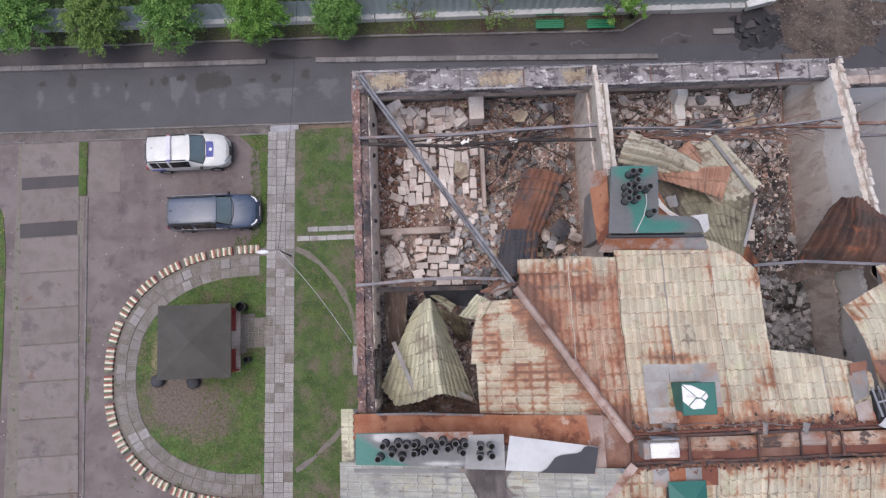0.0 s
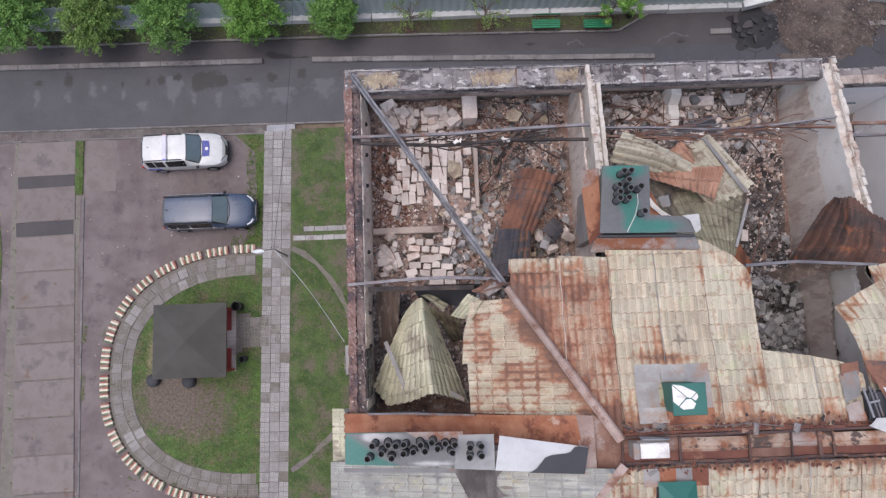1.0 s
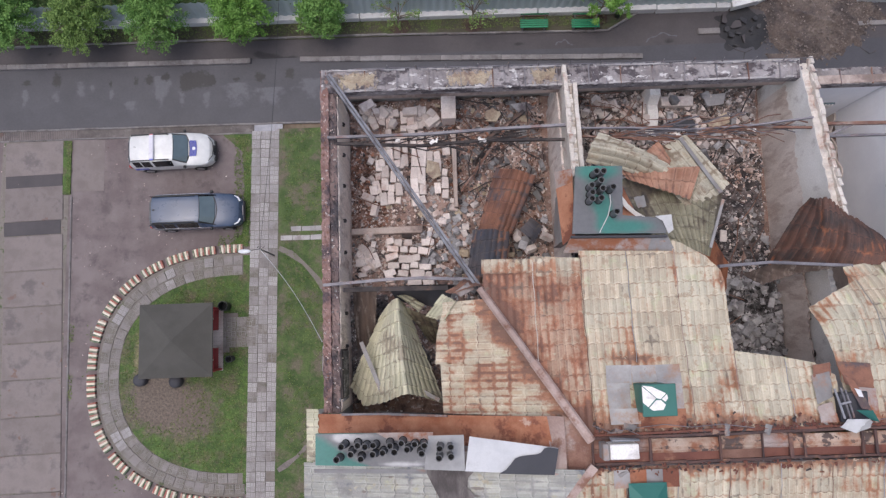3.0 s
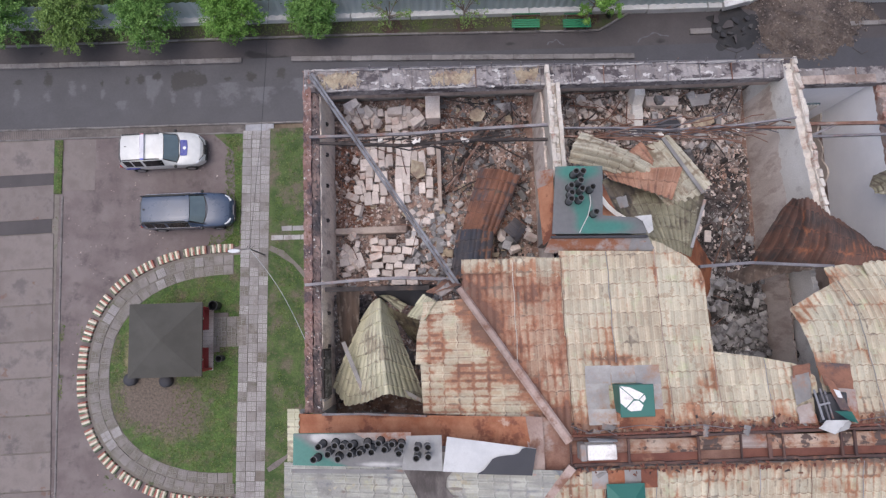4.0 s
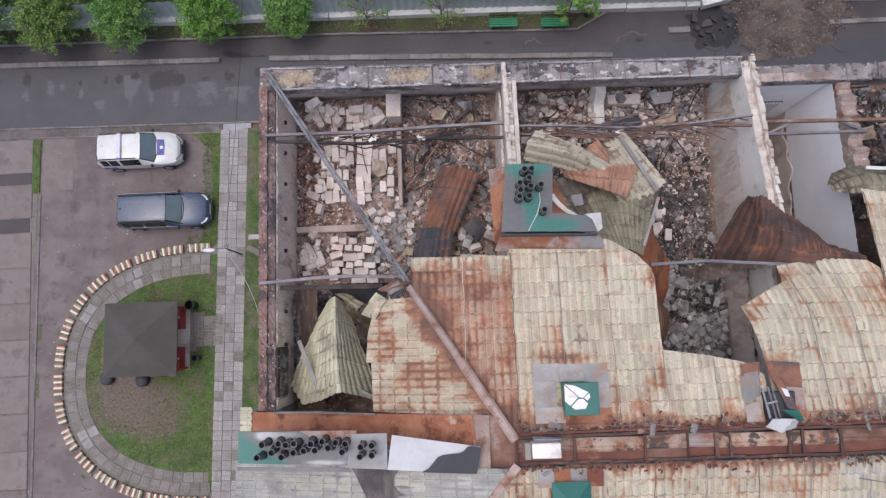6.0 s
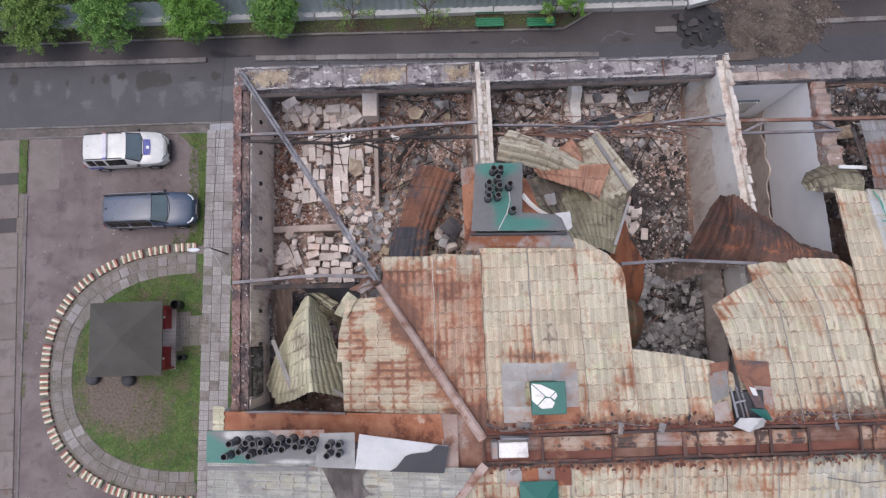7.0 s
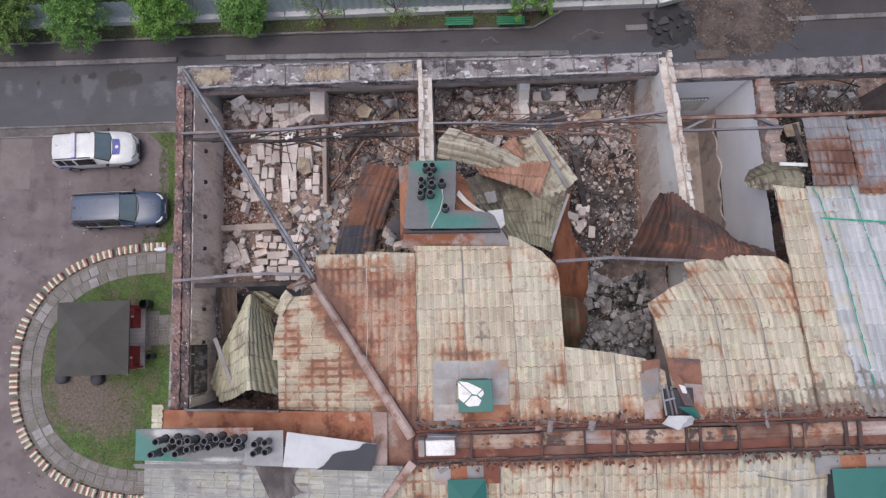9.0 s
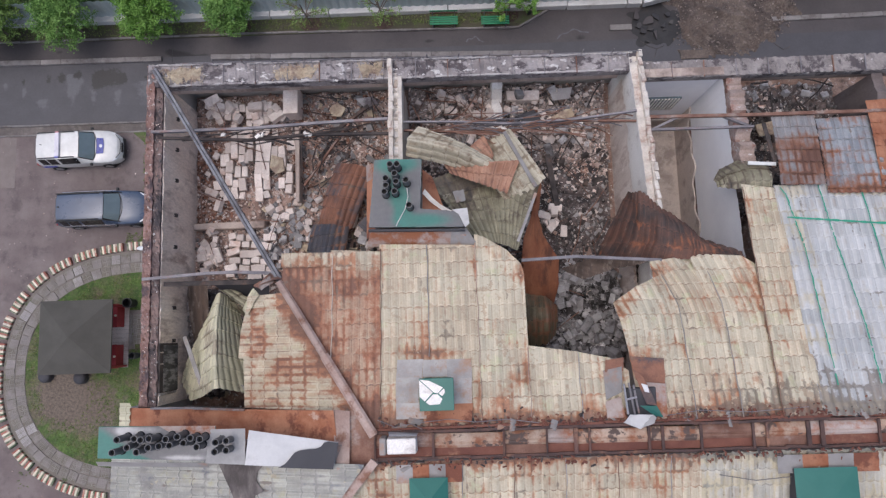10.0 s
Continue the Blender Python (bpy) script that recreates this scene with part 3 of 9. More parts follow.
def patchy(name, base, first, second, rough=0.6, scale=1.6, ragged=0.5, soft=0.10, grain=0.12, mottle=0.12):
    """A surface with two overlaid colours, whose reach the layer 'wear' gives and a noise makes ragged."""
    if isinstance(base, tuple):
        m = surf(name, (base, tuple(c * 1.18 for c in base)), 0.6, 60, rough, 0.1, rnd=0, grain=grain)
    else:
        m = base.copy()
        m.name = name
    nt = m.node_tree
    n, l = nt.nodes, nt.links
    b = n["Principled BSDF"]
    src = b.inputs["Base Color"].links[0].from_socket
    geo = n.new("ShaderNodeNewGeometry")
    uv = n.new("ShaderNodeUVMap")
    uv.uv_map = "wear"
    sep = n.new("ShaderNodeSeparateXYZ")
    l.new(uv.outputs[0], sep.inputs[0])
    for k, colour in enumerate((first, second)):
        t = n.new("ShaderNodeTexNoise")
        t.inputs["Scale"].default_value, t.inputs["Detail"].default_value, t.inputs["Roughness"].default_value = scale * (1 + k), 8.0, 0.66
        l.new(geo.outputs["Position"], t.inputs["Vector"])
        mul = n.new("ShaderNodeMath")
        mul.operation = "MULTIPLY_ADD"
        mul.inputs[1].default_value, mul.inputs[2].default_value = ragged, -0.5 * ragged
        l.new(t.outputs["Fac"], mul.inputs[0])
        add = n.new("ShaderNodeMath")
        l.new(mul.outputs[0], add.inputs[0])
        l.new(sep.outputs[k], add.inputs[1])
        r = n.new("ShaderNodeMapRange")
        r.interpolation_type = "SMOOTHSTEP"
        r.inputs["From Min"].default_value, r.inputs["From Max"].default_value = 0.5 - soft, 0.5 + soft
        l.new(add.outputs[0], r.inputs["Value"])
        x = n.new("ShaderNodeMix")
        x.data_type = "RGBA"
        l.new(r.outputs[0], x.inputs["Factor"])
        ia = [q for q in x.inputs if q.type == "RGBA"]
        l.new(src, ia[0])
        ia[1].default_value = (*colour, 1.0)
        src = [q for q in x.outputs if q.type == "RGBA"][0]
    t = n.new("ShaderNodeTexNoise")
    t.inputs["Scale"].default_value, t.inputs["Detail"].default_value, t.inputs["Roughness"].default_value = 9.0, 8.0, 0.72
    l.new(geo.outputs["Position"], t.inputs["Vector"])
    r = n.new("ShaderNodeMapRange")
    r.inputs["From Min"].default_value, r.inputs["From Max"].default_value = 0.3, 0.7
    r.inputs["To Min"].default_value, r.inputs["To Max"].default_value = 1 - mottle, 1 + mottle
    l.new(t.outputs["Fac"], r.inputs["Value"])
    cv = n.new("ShaderNodeCombineColor")
    for sock in cv.inputs:
        l.new(r.outputs[0], sock)
    x = n.new("ShaderNodeMix")
    x.data_type, x.blend_type = "RGBA", "MULTIPLY"
    x.inputs["Factor"].default_value = 1.0
    ia = [q for q in x.inputs if q.type == "RGBA"]
    l.new(src, ia[0])
    l.new(cv.outputs[0], ia[1])
    l.new([q for q in x.outputs if q.type == "RGBA"][0], b.inputs["Base Color"])
    return m


# paler colour stands in for sky reflected in the wet road; darker is damp
ROADSHEENSTAIN = patchy("asphalt_wet_stained", (0.056, 0.054, 0.060), (0.098, 0.097, 0.107), (0.033, 0.030, 0.030), 0.6, 2.2, 1.3, 0.18)
LANESTAIN = patchy("asphalt_lane_stained", ROADDRY, (0.085, 0.074, 0.076), (0.028, 0.025, 0.026), 0.7, 1.4, 0.9, 0.30)
LAWNRING = patchy("ring_grass", GRASS, (0.135, 0.108, 0.086), (0.20, 0.175, 0.10), 0.95, 1.8, 1.3, 0.22, mottle=0.5)
CAPROW = patchy("burnt_teal_cap", (0.035, 0.145, 0.12), (0.15, 0.15, 0.155), (0.46, 0.455, 0.45), 0.5, 1.8, 0.4, 0.25)
CAPCHIM = patchy("scorched_teal_cap", (0.03, 0.15, 0.122), (0.12, 0.121, 0.126), (0.40, 0.39, 0.385), 0.5, 1.6, 0.3, 0.30)


# ---- mesh helpers ----
def mesh_from(name, verts, faces, material, uvs=None, smooth=False):
    me = bpy.data.meshes.new(name)
    me.from_pydata([tuple(v) for v in verts], [], [tuple(f) for f in faces])
    if uvs is not None:
        lay = me.uv_layers.new(name="UVMap")
        idx = np.empty(len(me.loops), dtype=np.int32)
        me.loops.foreach_get("vertex_index", idx)
        lay.data.foreach_set("uv", np.asarray(uvs, dtype=np.float32)[idx].ravel())
    if smooth:
        me.polygons.foreach_set("use_smooth", [True] * len(me.polygons))
    me.materials.append(material)
    me.update()
    return me


def bm_mesh(name, bm, material, smooth=False):
    me = bpy.data.meshes.new(name)
    bmesh.ops.recalc_face_normals(bm, faces=bm.faces)
    bm.to_mesh(me)
    bm.free()
    me.materials.append(material)
    if smooth:
        me.polygons.foreach_set("use_smooth", [True] * len(me.polygons))
    return me


def put(name, me, parent=None, m=None, label=""):
    ob = new(name, me)
    if parent is not None:
        ob.parent = parent
    if m is not None:
        ob.matrix_basis = m
    if label:
        ob["label"] = label
    return ob


def part(name, bm, material, parent, label="", smooth=False, m=None):
    return put(name, bm_mesh(name, bm, material, smooth), parent, m, label)


def thing(name, label, category, group="", kind="", m=None):
    e = new(name)
    e.empty_display_size = 0.3
    if m is not None:
        e.matrix_basis = m
    return tagged(e, label, category, group, kind)


def solid(name, me, label, category, group="", kind="", m=None):
    ob = put(name, me, None, m)
    return tagged(ob, label, category, group, kind)


def box(bm, x0, x1, y0, y1, z0, z1, bevel=0.0, jit=0.0, rng=random):
    vs = [bm.verts.new((x + rng.uniform(-jit, jit), y + rng.uniform(-jit, jit), z + rng.uniform(-jit, jit)))
          for x in (x0, x1) for y in (y0, y1) for z in (z0, z1)]
    fs = [bm.faces.new([vs[k] for k in q]) for q in ((0, 1, 3, 2), (4, 6, 7, 5), (0, 4, 5, 1), (2, 3, 7, 6), (0, 2, 6, 4), (1, 5, 7, 3))]
    if bevel:
        bmesh.ops.bevel(bm, geom=list({e for f in fs for e in f.edges}), offset=bevel, segments=1, affect="EDGES")
    return vs


def box_mesh(name, x0, x1, y0, y1, z0, z1, material, bevel=0.0, jit=0.0):
    bm = bmesh.new()
    box(bm, x0, x1, y0, y1, z0, z1, bevel, jit)
    return bm_mesh(name, bm, material)


def tube(bm, pts, r, sides=8, cap=True, r2=None):
    """A round bar through the points."""
    pts = [Vector(p) for p in pts]
    rings = []
    for i, p in enumerate(pts):
        d = (pts[min(i + 1, len(pts) - 1)] - pts[max(i - 1, 0)]).normalized()
        a = d.cross(Vector((0, 0, 1)) if abs(d.z) < 0.9 else Vector((1, 0, 0))).normalized()
        b = d.cross(a)
        rr = r if r2 is None else r + (r2 - r) * i / (len(pts) - 1)
        rings.append([bm.verts.new(p + a * rr * math.cos(t) + b * rr * math.sin(t)) for t in (2 * math.pi * k / sides for k in range(sides))])
    for r0, r1 in zip(rings, rings[1:]):
        for k in range(sides):
            bm.faces.new((r0[k], r0[(k + 1) % sides], r1[(k + 1) % sides], r1[k]))
    if cap:
        bm.faces.new(rings[0][::-1])
        bm.faces.new(rings[-1])


def beam(bm, a, b, w, h):
    """A square bar from a to b."""
    a, b = Vector(a), Vector(b)
    d = (b - a).normalized()
    s = d.cross(Vector((0, 0, 1)) if abs(d.z) < 0.95 else Vector((1, 0, 0))).normalized()
    u = s.cross(d)
    q = [[bm.verts.new(p + s * i * w / 2 + u * j * h / 2) for i, j in ((-1, -1), (1, -1), (1, 1), (-1, 1))] for p in (a, b)]
    for k in range(4):
        bm.faces.new((q[0][k], q[0][(k + 1) % 4], q[1][(k + 1) % 4], q[1][k]))
    bm.faces.new(q[0][::-1])
    bm.faces.new(q[1])


def flat(name, pts, z, material, kind="structure", label="", category="", thick=0.0):
    """A flat sheet with the given outline."""
    bm = bmesh.new()
    f = bm.faces.new([bm.verts.new((x, y, z)) for x, y in pts])
    if f.normal.z < 0:
        f.normal_flip()
    if thick:
        r = bmesh.ops.extrude_face_region(bm, geom=[f])
        bmesh.ops.translate(bm, verts=[v for v in r["geom"] if isinstance(v, bmesh.types.BMVert)], vec=(0, 0, -thick))
    bm.normal_update()
    me = bpy.data.meshes.new(name)
    bm.to_mesh(me)
    bm.free()
    me.materials.append(material)
    return tagged(new(name, me), label, category, "", kind)


def inside(px, py, poly):
    """Which of the points lie in the outline."""
    c = np.zeros(px.shape, bool)
    n = len(poly)
    for i in range(n):
        (x0, y0), (x1, y1) = poly[i], poly[(i + 1) % n]
        if y0 == y1:
            continue
        hit = ((y0 > py) != (y1 > py)) & (px < (x1 - x0) * (py - y0) / (y1 - y0) + x0)
        c ^= hit
    return c


def ripple(u, v, seed=0.0, f=1.0):
    """A smooth wandering value between about -1 and 1."""
    return (np.sin(1.7 * f * u + 2.3 * f * v + seed) + np.sin(-2.9 * f * u + 1.3 * f * v + 2.1 * seed + 1) + np.sin(4.1 * f * u + 3.7 * f * v + 0.7 * seed + 2)) / 3


def rust_at(x, y):
    """How much further the rust has gone on the roof: along hip and ridge, below the vents, at torn edges."""
    hx, hy = 2.3, -3.52
    hl = math.hypot(hx, hy)
    d = ((x - 1.62) * hy - (y - 1.02) * hx) / hl
    g = lambda a, s: np.exp(-(a / s) ** 2)
    w = (0.24 * g(d, 0.36) + 0.10 * g(d, 1.1)) * (y > -2.6) * (y < 1.6)
    w += 0.70 * g(y + 2.50, 0.30) * (x > 3.2) + 0.10 * g(y + 2.1, 0.25) * (x > 3.2) * (ripple(x, y, 2.0, 1.7) > 0.05) + 0.34 * g(y + 3.05, 0.24) * (x > 3.5)
    w += 0.36 * g(x - 5.3, 0.8) * g(y + 0.76, 0.15) + 0.10 * g(x - 5.3, 0.9) * g(y + 2.2, 0.3)
    w += 0.24 * g(x - 9.45, 0.4) * g(y + 1.3, 0.5) + 0.24 * g(x - 10.25, 0.35) * g(y + 1.35, 0.45) + 0.08 * g(x - 10.6, 0.5) * g(y + 0.4, 0.8)
    # the two sheets beside the hip: darkest above, orange along their lapped edge
    w += (0.10 * np.clip((y + 0.2) / 1.2, -0.6, 1)) * (x > 1.6) * (x < 4.06) * (y < 1.28)
    w += 0.14 * g(x - 3.98, 0.13) * (y < 1.6) * (x < 4.07) + 0.10 * g(x - 7.42, 0.08) * (y < 1.4) + 0.10 * g(x - 6.3, 0.07) * (y > 0.8)
    w += 0.08 * g(x - 13.1, 0.10) * (y > -1.8) + 0.16 * g(x - 9.75, 0.3) * g(y - 0.15, 0.35) + 0.2 * g(x - 10.6, 0.3) * g(y - 0.95, 0.25)
    # the overlaid sheets rust from their lower ends
    w += (y > 2.8) * (x > 14.0) * (0.24 * np.clip((4.35 - y) / 0.7, -0.4, 1) * (x < 15.4) + 0.30 * g(y - 2.9, 0.35) * (x >= 15.4))
    w += 0.13 * g(y - 1.45, 0.2) * (x > 1.6) * (x < 4.1)
    w += 0.06 * (y < -3.0) + 0.035 * ripple(x, y, 4.0, 1.3)
    return w


def soot_at(x, y):
    """Soot and lichen on the roof: a patchy band beside the ridge."""
    g = lambda a, s: np.exp(-(a / s) ** 2)
    return 0.24 * g(y + 2.05, 0.5) * np.clip((x - 10.6) / 1.5, 0, 1) + 0.14 * g(y + 3.3, 0.22) * (x > 9) + 0.13 * g(x - 2.2, 0.6) * g(y - 1.1, 0.4) + 0.09 * g(y + 2.35, 0.2) * (x > 4)


def tile_mesh(name, fn, U, V, material, keep=None, cut=None, dent=0.02, seed=0.0, wave=0.183, step=0.35, rel=1.0, u0=0.0, v0=0.0, ragged=0.03, nx=6, nv=5, scallop=0.035):
    """A pressed metal roof sheet. fn(u, v) gives its middle surface for u across and v down the slope, in metres."""
    du = wave / nx
    us = np.arange(u0, u0 + U + du * 0.5, du)
    k0, k1 = int(math.floor(v0 / step)), int(math.ceil((v0 + V) / step))
    vs, rowid = [], []
    for k in range(k0, k1):
        a, b = max(k * step, v0), min((k + 1) * step + 0.012, v0 + V)
        if b - a < 0.02:
            continue
        vs += list(np.linspace(a, b, nv))
        rowid += [k] * nv
    vs, rowid = np.array(vs), np.array(rowid)
    u, v = np.meshgrid(us, vs, indexing="ij")
    e = 0.01
    prof = np.abs(np.cos(np.pi * u / wave)) ** 0.7
    vv = v + scallop * (prof - 0.6)
    P = np.stack(fn(u, vv), -1)
    Tu = (np.stack(fn(u + e, vv), -1) - P)
    Tv = (np.stack(fn(u, vv + e), -1) - P)
    N = np.cross(Tu, Tv)
    N /= np.linalg.norm(N, axis=-1, keepdims=True) + 1e-12
    N *= np.where(N[..., 2:3].mean() < 0, -1.0, 1.0)
    fr = v / step - rowid[None, :]
    h = rel * (0.028 * fr + 0.031 * prof * (0.8 + 0.2 * np.sin(np.pi * np.clip(fr, 0, 1))))
    h = h + dent * ripple(u, v, seed) + 0.4 * dent * ripple(u, v, seed + 5, 2.7)
    P = P + N * h[..., None]
    nu, nvv = u.shape
    idx = np.arange(nu * nvv).reshape(nu, nvv)
    quads = np.stack([idx[:-1, :-1], idx[1:, :-1], idx[1:, 1:], idx[:-1, 1:]], -1).reshape(-1, 4)
    cu = ((u[:-1, :-1] + u[1:, 1:]) / 2).ravel()
    cvv = ((v[:-1, :-1] + v[1:, 1:]) / 2).ravel()
    ok = np.ones(len(quads), bool)
    same = np.repeat((rowid[:-1] == rowid[1:])[None, :], nu - 1, 0).ravel()
    if keep is not None:
        ok &= keep(cu + ragged * ripple(cu, cvv, seed + 3, 3.3), cvv + ragged * ripple(cu, cvv, seed + 9, 3.9))
    quads, same = quads[ok], same[ok]
    # the risers get points of their own, so that each row keeps a crisp lower edge
    col0 = (np.arange((nu - 1) * (nvv - 1)) // (nvv - 1) == 0)[ok]
    tie = quads[~same & col0]
    rise = quads[~same & ~col0]
    own = np.unique(rise)
    own = own[own >= 2 * nvv]
    twin = np.arange(nu * nvv)
    twin[own] = nu * nvv + np.arange(len(own))
    allP = np.concatenate([P.reshape(-1, 3), P.reshape(-1, 3)[own]])
    allU = np.stack([u, v], -1).reshape(-1, 2)
    allU = np.concatenate([allU, allU[own]])
    quads = np.concatenate([quads[same], tie, twin[rise]])
    same = np.arange(len(quads)) < same.sum()
    used, inv = np.unique(quads, return_inverse=True)
    verts = allP[used]
    uv = allU[used]
    me = mesh_from(name, verts.tolist(), inv.reshape(-1, 4).tolist(), material, uv, True)
    me.polygons.foreach_set("use_smooth", same)
    wear = rust_at(verts[:, 0], verts[:, 1])
    lay = me.uv_layers.new(name="wear")
    li = np.empty(len(me.loops), dtype=np.int32)
    me.loops.foreach_get("vertex_index", li)
    lay.data.foreach_set("uv", np.stack([wear, soot_at(verts[:, 0], verts[:, 1])], -1).astype(np.float32)[li].ravel())
    if cut:
        bm = bmesh.new()
        bm.from_mesh(me)
        cx, cy = sum(p[0] for p in cut) / len(cut), sum(p[1] for p in cut) / len(cut)
        for (xa, ya), (xb, yb) in zip(cut, cut[1:] + cut[:1]):
            nrm = Vector((yb - ya, xa - xb, 0)).normalized()
            if nrm.dot(Vector((cx - xa, cy - ya, 0))) > 0:
                nrm = -nrm
            bmesh.ops.bisect_plane(bm, geom=bm.verts[:] + bm.edges[:] + bm.faces[:], plane_co=(xa, ya, 0), plane_no=nrm, clear_outer=True)
        bm.to_mesh(me)
        bm.free()
    return me


def mask_sheet(name, x0, x1, y0, y1, zf, step, material, mask, keep=None):
    """A grid sheet over a stretch of the plan that carries the reach of its overlaid colours in the layer 'wear'."""
    nx, ny = max(2, int((x1 - x0) / step)), max(2, int((y1 - y0) / step))
    X, Y = np.meshgrid(np.linspace(x0, x1, nx + 1), np.linspace(y0, y1, ny + 1), indexing="ij")
    Z = zf(X, Y) + 0.0 * X
    idx = np.arange(X.size).reshape(X.shape)
    q = np.stack([idx[:-1, :-1], idx[1:, :-1], idx[1:, 1:], idx[:-1, 1:]], -1).reshape(-1, 4)
    if keep is not None:
        cx, cy = (X[:-1, :-1] + X[1:, 1:]) / 2, (Y[:-1, :-1] + Y[1:, 1:]) / 2
        q = q[keep(cx, cy).ravel()]
    me = mesh_from(name, np.stack([X, Y, Z], -1).reshape(-1, 3).tolist(), q.tolist(), material, smooth=True)
    u, v = mask(X, Y)
    lay = me.uv_layers.new(name="wear")
    li = np.empty(len(me.loops), dtype=np.int32)
    me.loops.foreach_get("vertex_index", li)
    lay.data.foreach_set("uv", np.stack([u + 0 * X, v + 0 * X], -1).reshape(-1, 2).astype(np.float32)[li].ravel())
    return me


def spot(x, y, cx, cy, a, b):
    """A soft round reach about a place."""
    return np.exp(-((x - cx) / a) ** 2 - ((y - cy) / b) ** 2)


# ---- ground ----
flat("ground", [(-300, -300), (300, -300), (300, 300), (-300, 300)], -0.06, SOIL, label="bare brown earth with thin grass round the grounds", category="ground")
flat("parking_yard", [(-22.5, 10.25), (-22.5, -30), (-2.3, -30), (-2.3, 10.25)], 0.0, ASPHALT, label="worn reddish-grey asphalt yard with stains", category="asphalt", thick=0.05)
def road_mask(x, y):
    """Painted sky-reflection plumes that run down to the gutter, and damp stains below the median."""
    sheen, damp = 0.12 + 0.0 * x, 0.0 * x
    for cx, top, low, w in ((-13.16, 13.4, 10.8, 0.42), (-13.0, 13.35, 12.0, 0.55), (-17.18, 13.25, 11.7, 0.30), (-14.62, 12.1, 10.9, 0.42), (-15.63, 12.8, 11.6, 0.16), (-18.43, 12.8, 11.6, 0.30),
                            (-16.6, 13.05, 12.3, 0.18), (-10.82, 12.5, 10.8, 0.28), (-9.3, 12.9, 10.8, 0.7), (-20.0, 12.9, 11.2, 0.22), (-12.05, 12.6, 10.9, 0.2), (-7.6, 12.6, 10.8, 0.8), (-5.5, 13.0, 11.0, 0.8)):
        t = np.clip((y - low) / (top - low), 0, 1)
        reach = np.clip((top - y) * 6, 0, 1) * np.clip((y - low) / (0.6 * (top - low)), 0, 1)
        sheen = sheen + (0.30 + 0.38 * t) * reach * np.exp(-((x - cx) / (w * (0.55 + 0.5 * t))) ** 2)
    for cx, cy, a, b in ((-11.2, 13.05, 0.62, 0.62), (-11.75, 12.95, 0.3, 0.4), (-18.4, 13.25, 0.3, 0.5), (-14.4, 13.05, 0.16, 0.28), (-13.72, 13.1, 0.3, 0.3), (-12.9, 13.2, 0.32, 0.28), (-12.0, 12.85, 0.18, 0.5),
                         (-8.15, 13.05, 0.35, 0.35), (-19.95, 13.15, 0.3, 0.2), (-9.33, 12.96, 0.22, 0.14), (-15.67, 12.95, 0.12, 0.25), (-10.6, 12.95, 0.25, 0.3), (-6.65, 13.2, 0.3, 0.4)):
        damp = damp + 0.85 * spot(x, y, cx, cy, a, b)
    return sheen - 0.5 * damp, damp


road_me = mask_sheet("road", -26.0, 30.0, 10.62, 14.0, lambda x, y: -0.006, 0.11, ROADSHEENSTAIN, road_mask)
tagged(new("road", road_me), "damp dark grey asphalt road with painted pale sky reflections and stains", "road", "", "structure")
flat("road_bed", [(-60, 10.62), (60, 10.62), (60, 14.0), (-60, 14.0)], -0.012, ROADWET, label="damp dark grey asphalt road with paler patches", category="road", thick=0.04)
def lane_mask(x, y):
    """A wet track where water crosses the gap in the median, and faint drier patches."""
    wet = 0.0 * x
    for cx, cy, a, b in ((-8.25, 14.28, 0.3, 0.2), (-7.75, 14.12, 0.4, 0.2), (-7.2, 14.0, 0.5, 0.14), (-6.5, 13.98, 0.3, 0.16), (-13.9, 14.45, 0.18, 0.1), (-18.8, 14.6, 0.16, 0.1), (5.0, 14.3, 0.3, 0.1), (12.6, 14.2, 0.3, 0.15)):
        wet = wet + 0.9 * spot(x, y, cx, cy, a, b)
    return 0.22 + 0.2 * spot(x, y, -21.0, 14.6, 1.5, 0.4) + 0.1 * ripple(x, y, 2.0, 0.5), wet


lane_me = mask_sheet("lane", -26.0, 30.0, 14.0, 16.05, lambda x, y: -0.003, 0.15, LANESTAIN, lane_mask)
tagged(new("lane", lane_me), "narrow dark asphalt lane along the fence with a wet track", "road", "", "structure")
flat("lane_bed", [(-60, 13.95), (60, 13.95), (60, 15.95), (20, 16.2), (-60, 16.2)], -0.009, ROADDRY, label="narrow dark asphalt lane along the fence", category="road", thick=0.04)
flat("verge", [(-60, 15.12), (9.6, 14.92), (11.1, 15.78), (-60, 16.1)], 0.05, VERGE, label="narrow verge of thin grass and bare soil", category="verge", thick=0.1)


def stones(name, label, category, pts, w, h, length, material, z0=-0.05, gap=0.003, jit=0.008):
    """A row of kerb stones along a line, each stone a piece."""
    root = thing(name, label, category, kind="structure")
    me = box_mesh("kerb_stone", -length / 2 + gap / 2, length / 2 - gap / 2, -w / 2, w / 2, 0, h - z0, material, 0.02)
    rng = random.Random(len(pts) * 7 + int(pts[0][0] * 3))
    for (x0, y0), (x1, y1) in zip(pts, pts[1:]):
        d = math.hypot(x1 - x0, y1 - y0)
        n = max(1, round(d / length))
        a = math.degrees(math.atan2(y1 - y0, x1 - x0))
        for k in range(n):
            t = (k + 0.5) / n
            put("kerb_stone", me, root, pose(x0 + (x1 - x0) * t, y0 + (y1 - y0) * t + rng.uniform(-jit, jit), z0 + rng.uniform(-0.01, 0.01), rng.uniform(-1, 1), 0, a + rng.uniform(-1, 1))
                @ Matrix.Diagonal((d / n / length, 1, 1, 1)))
    return root


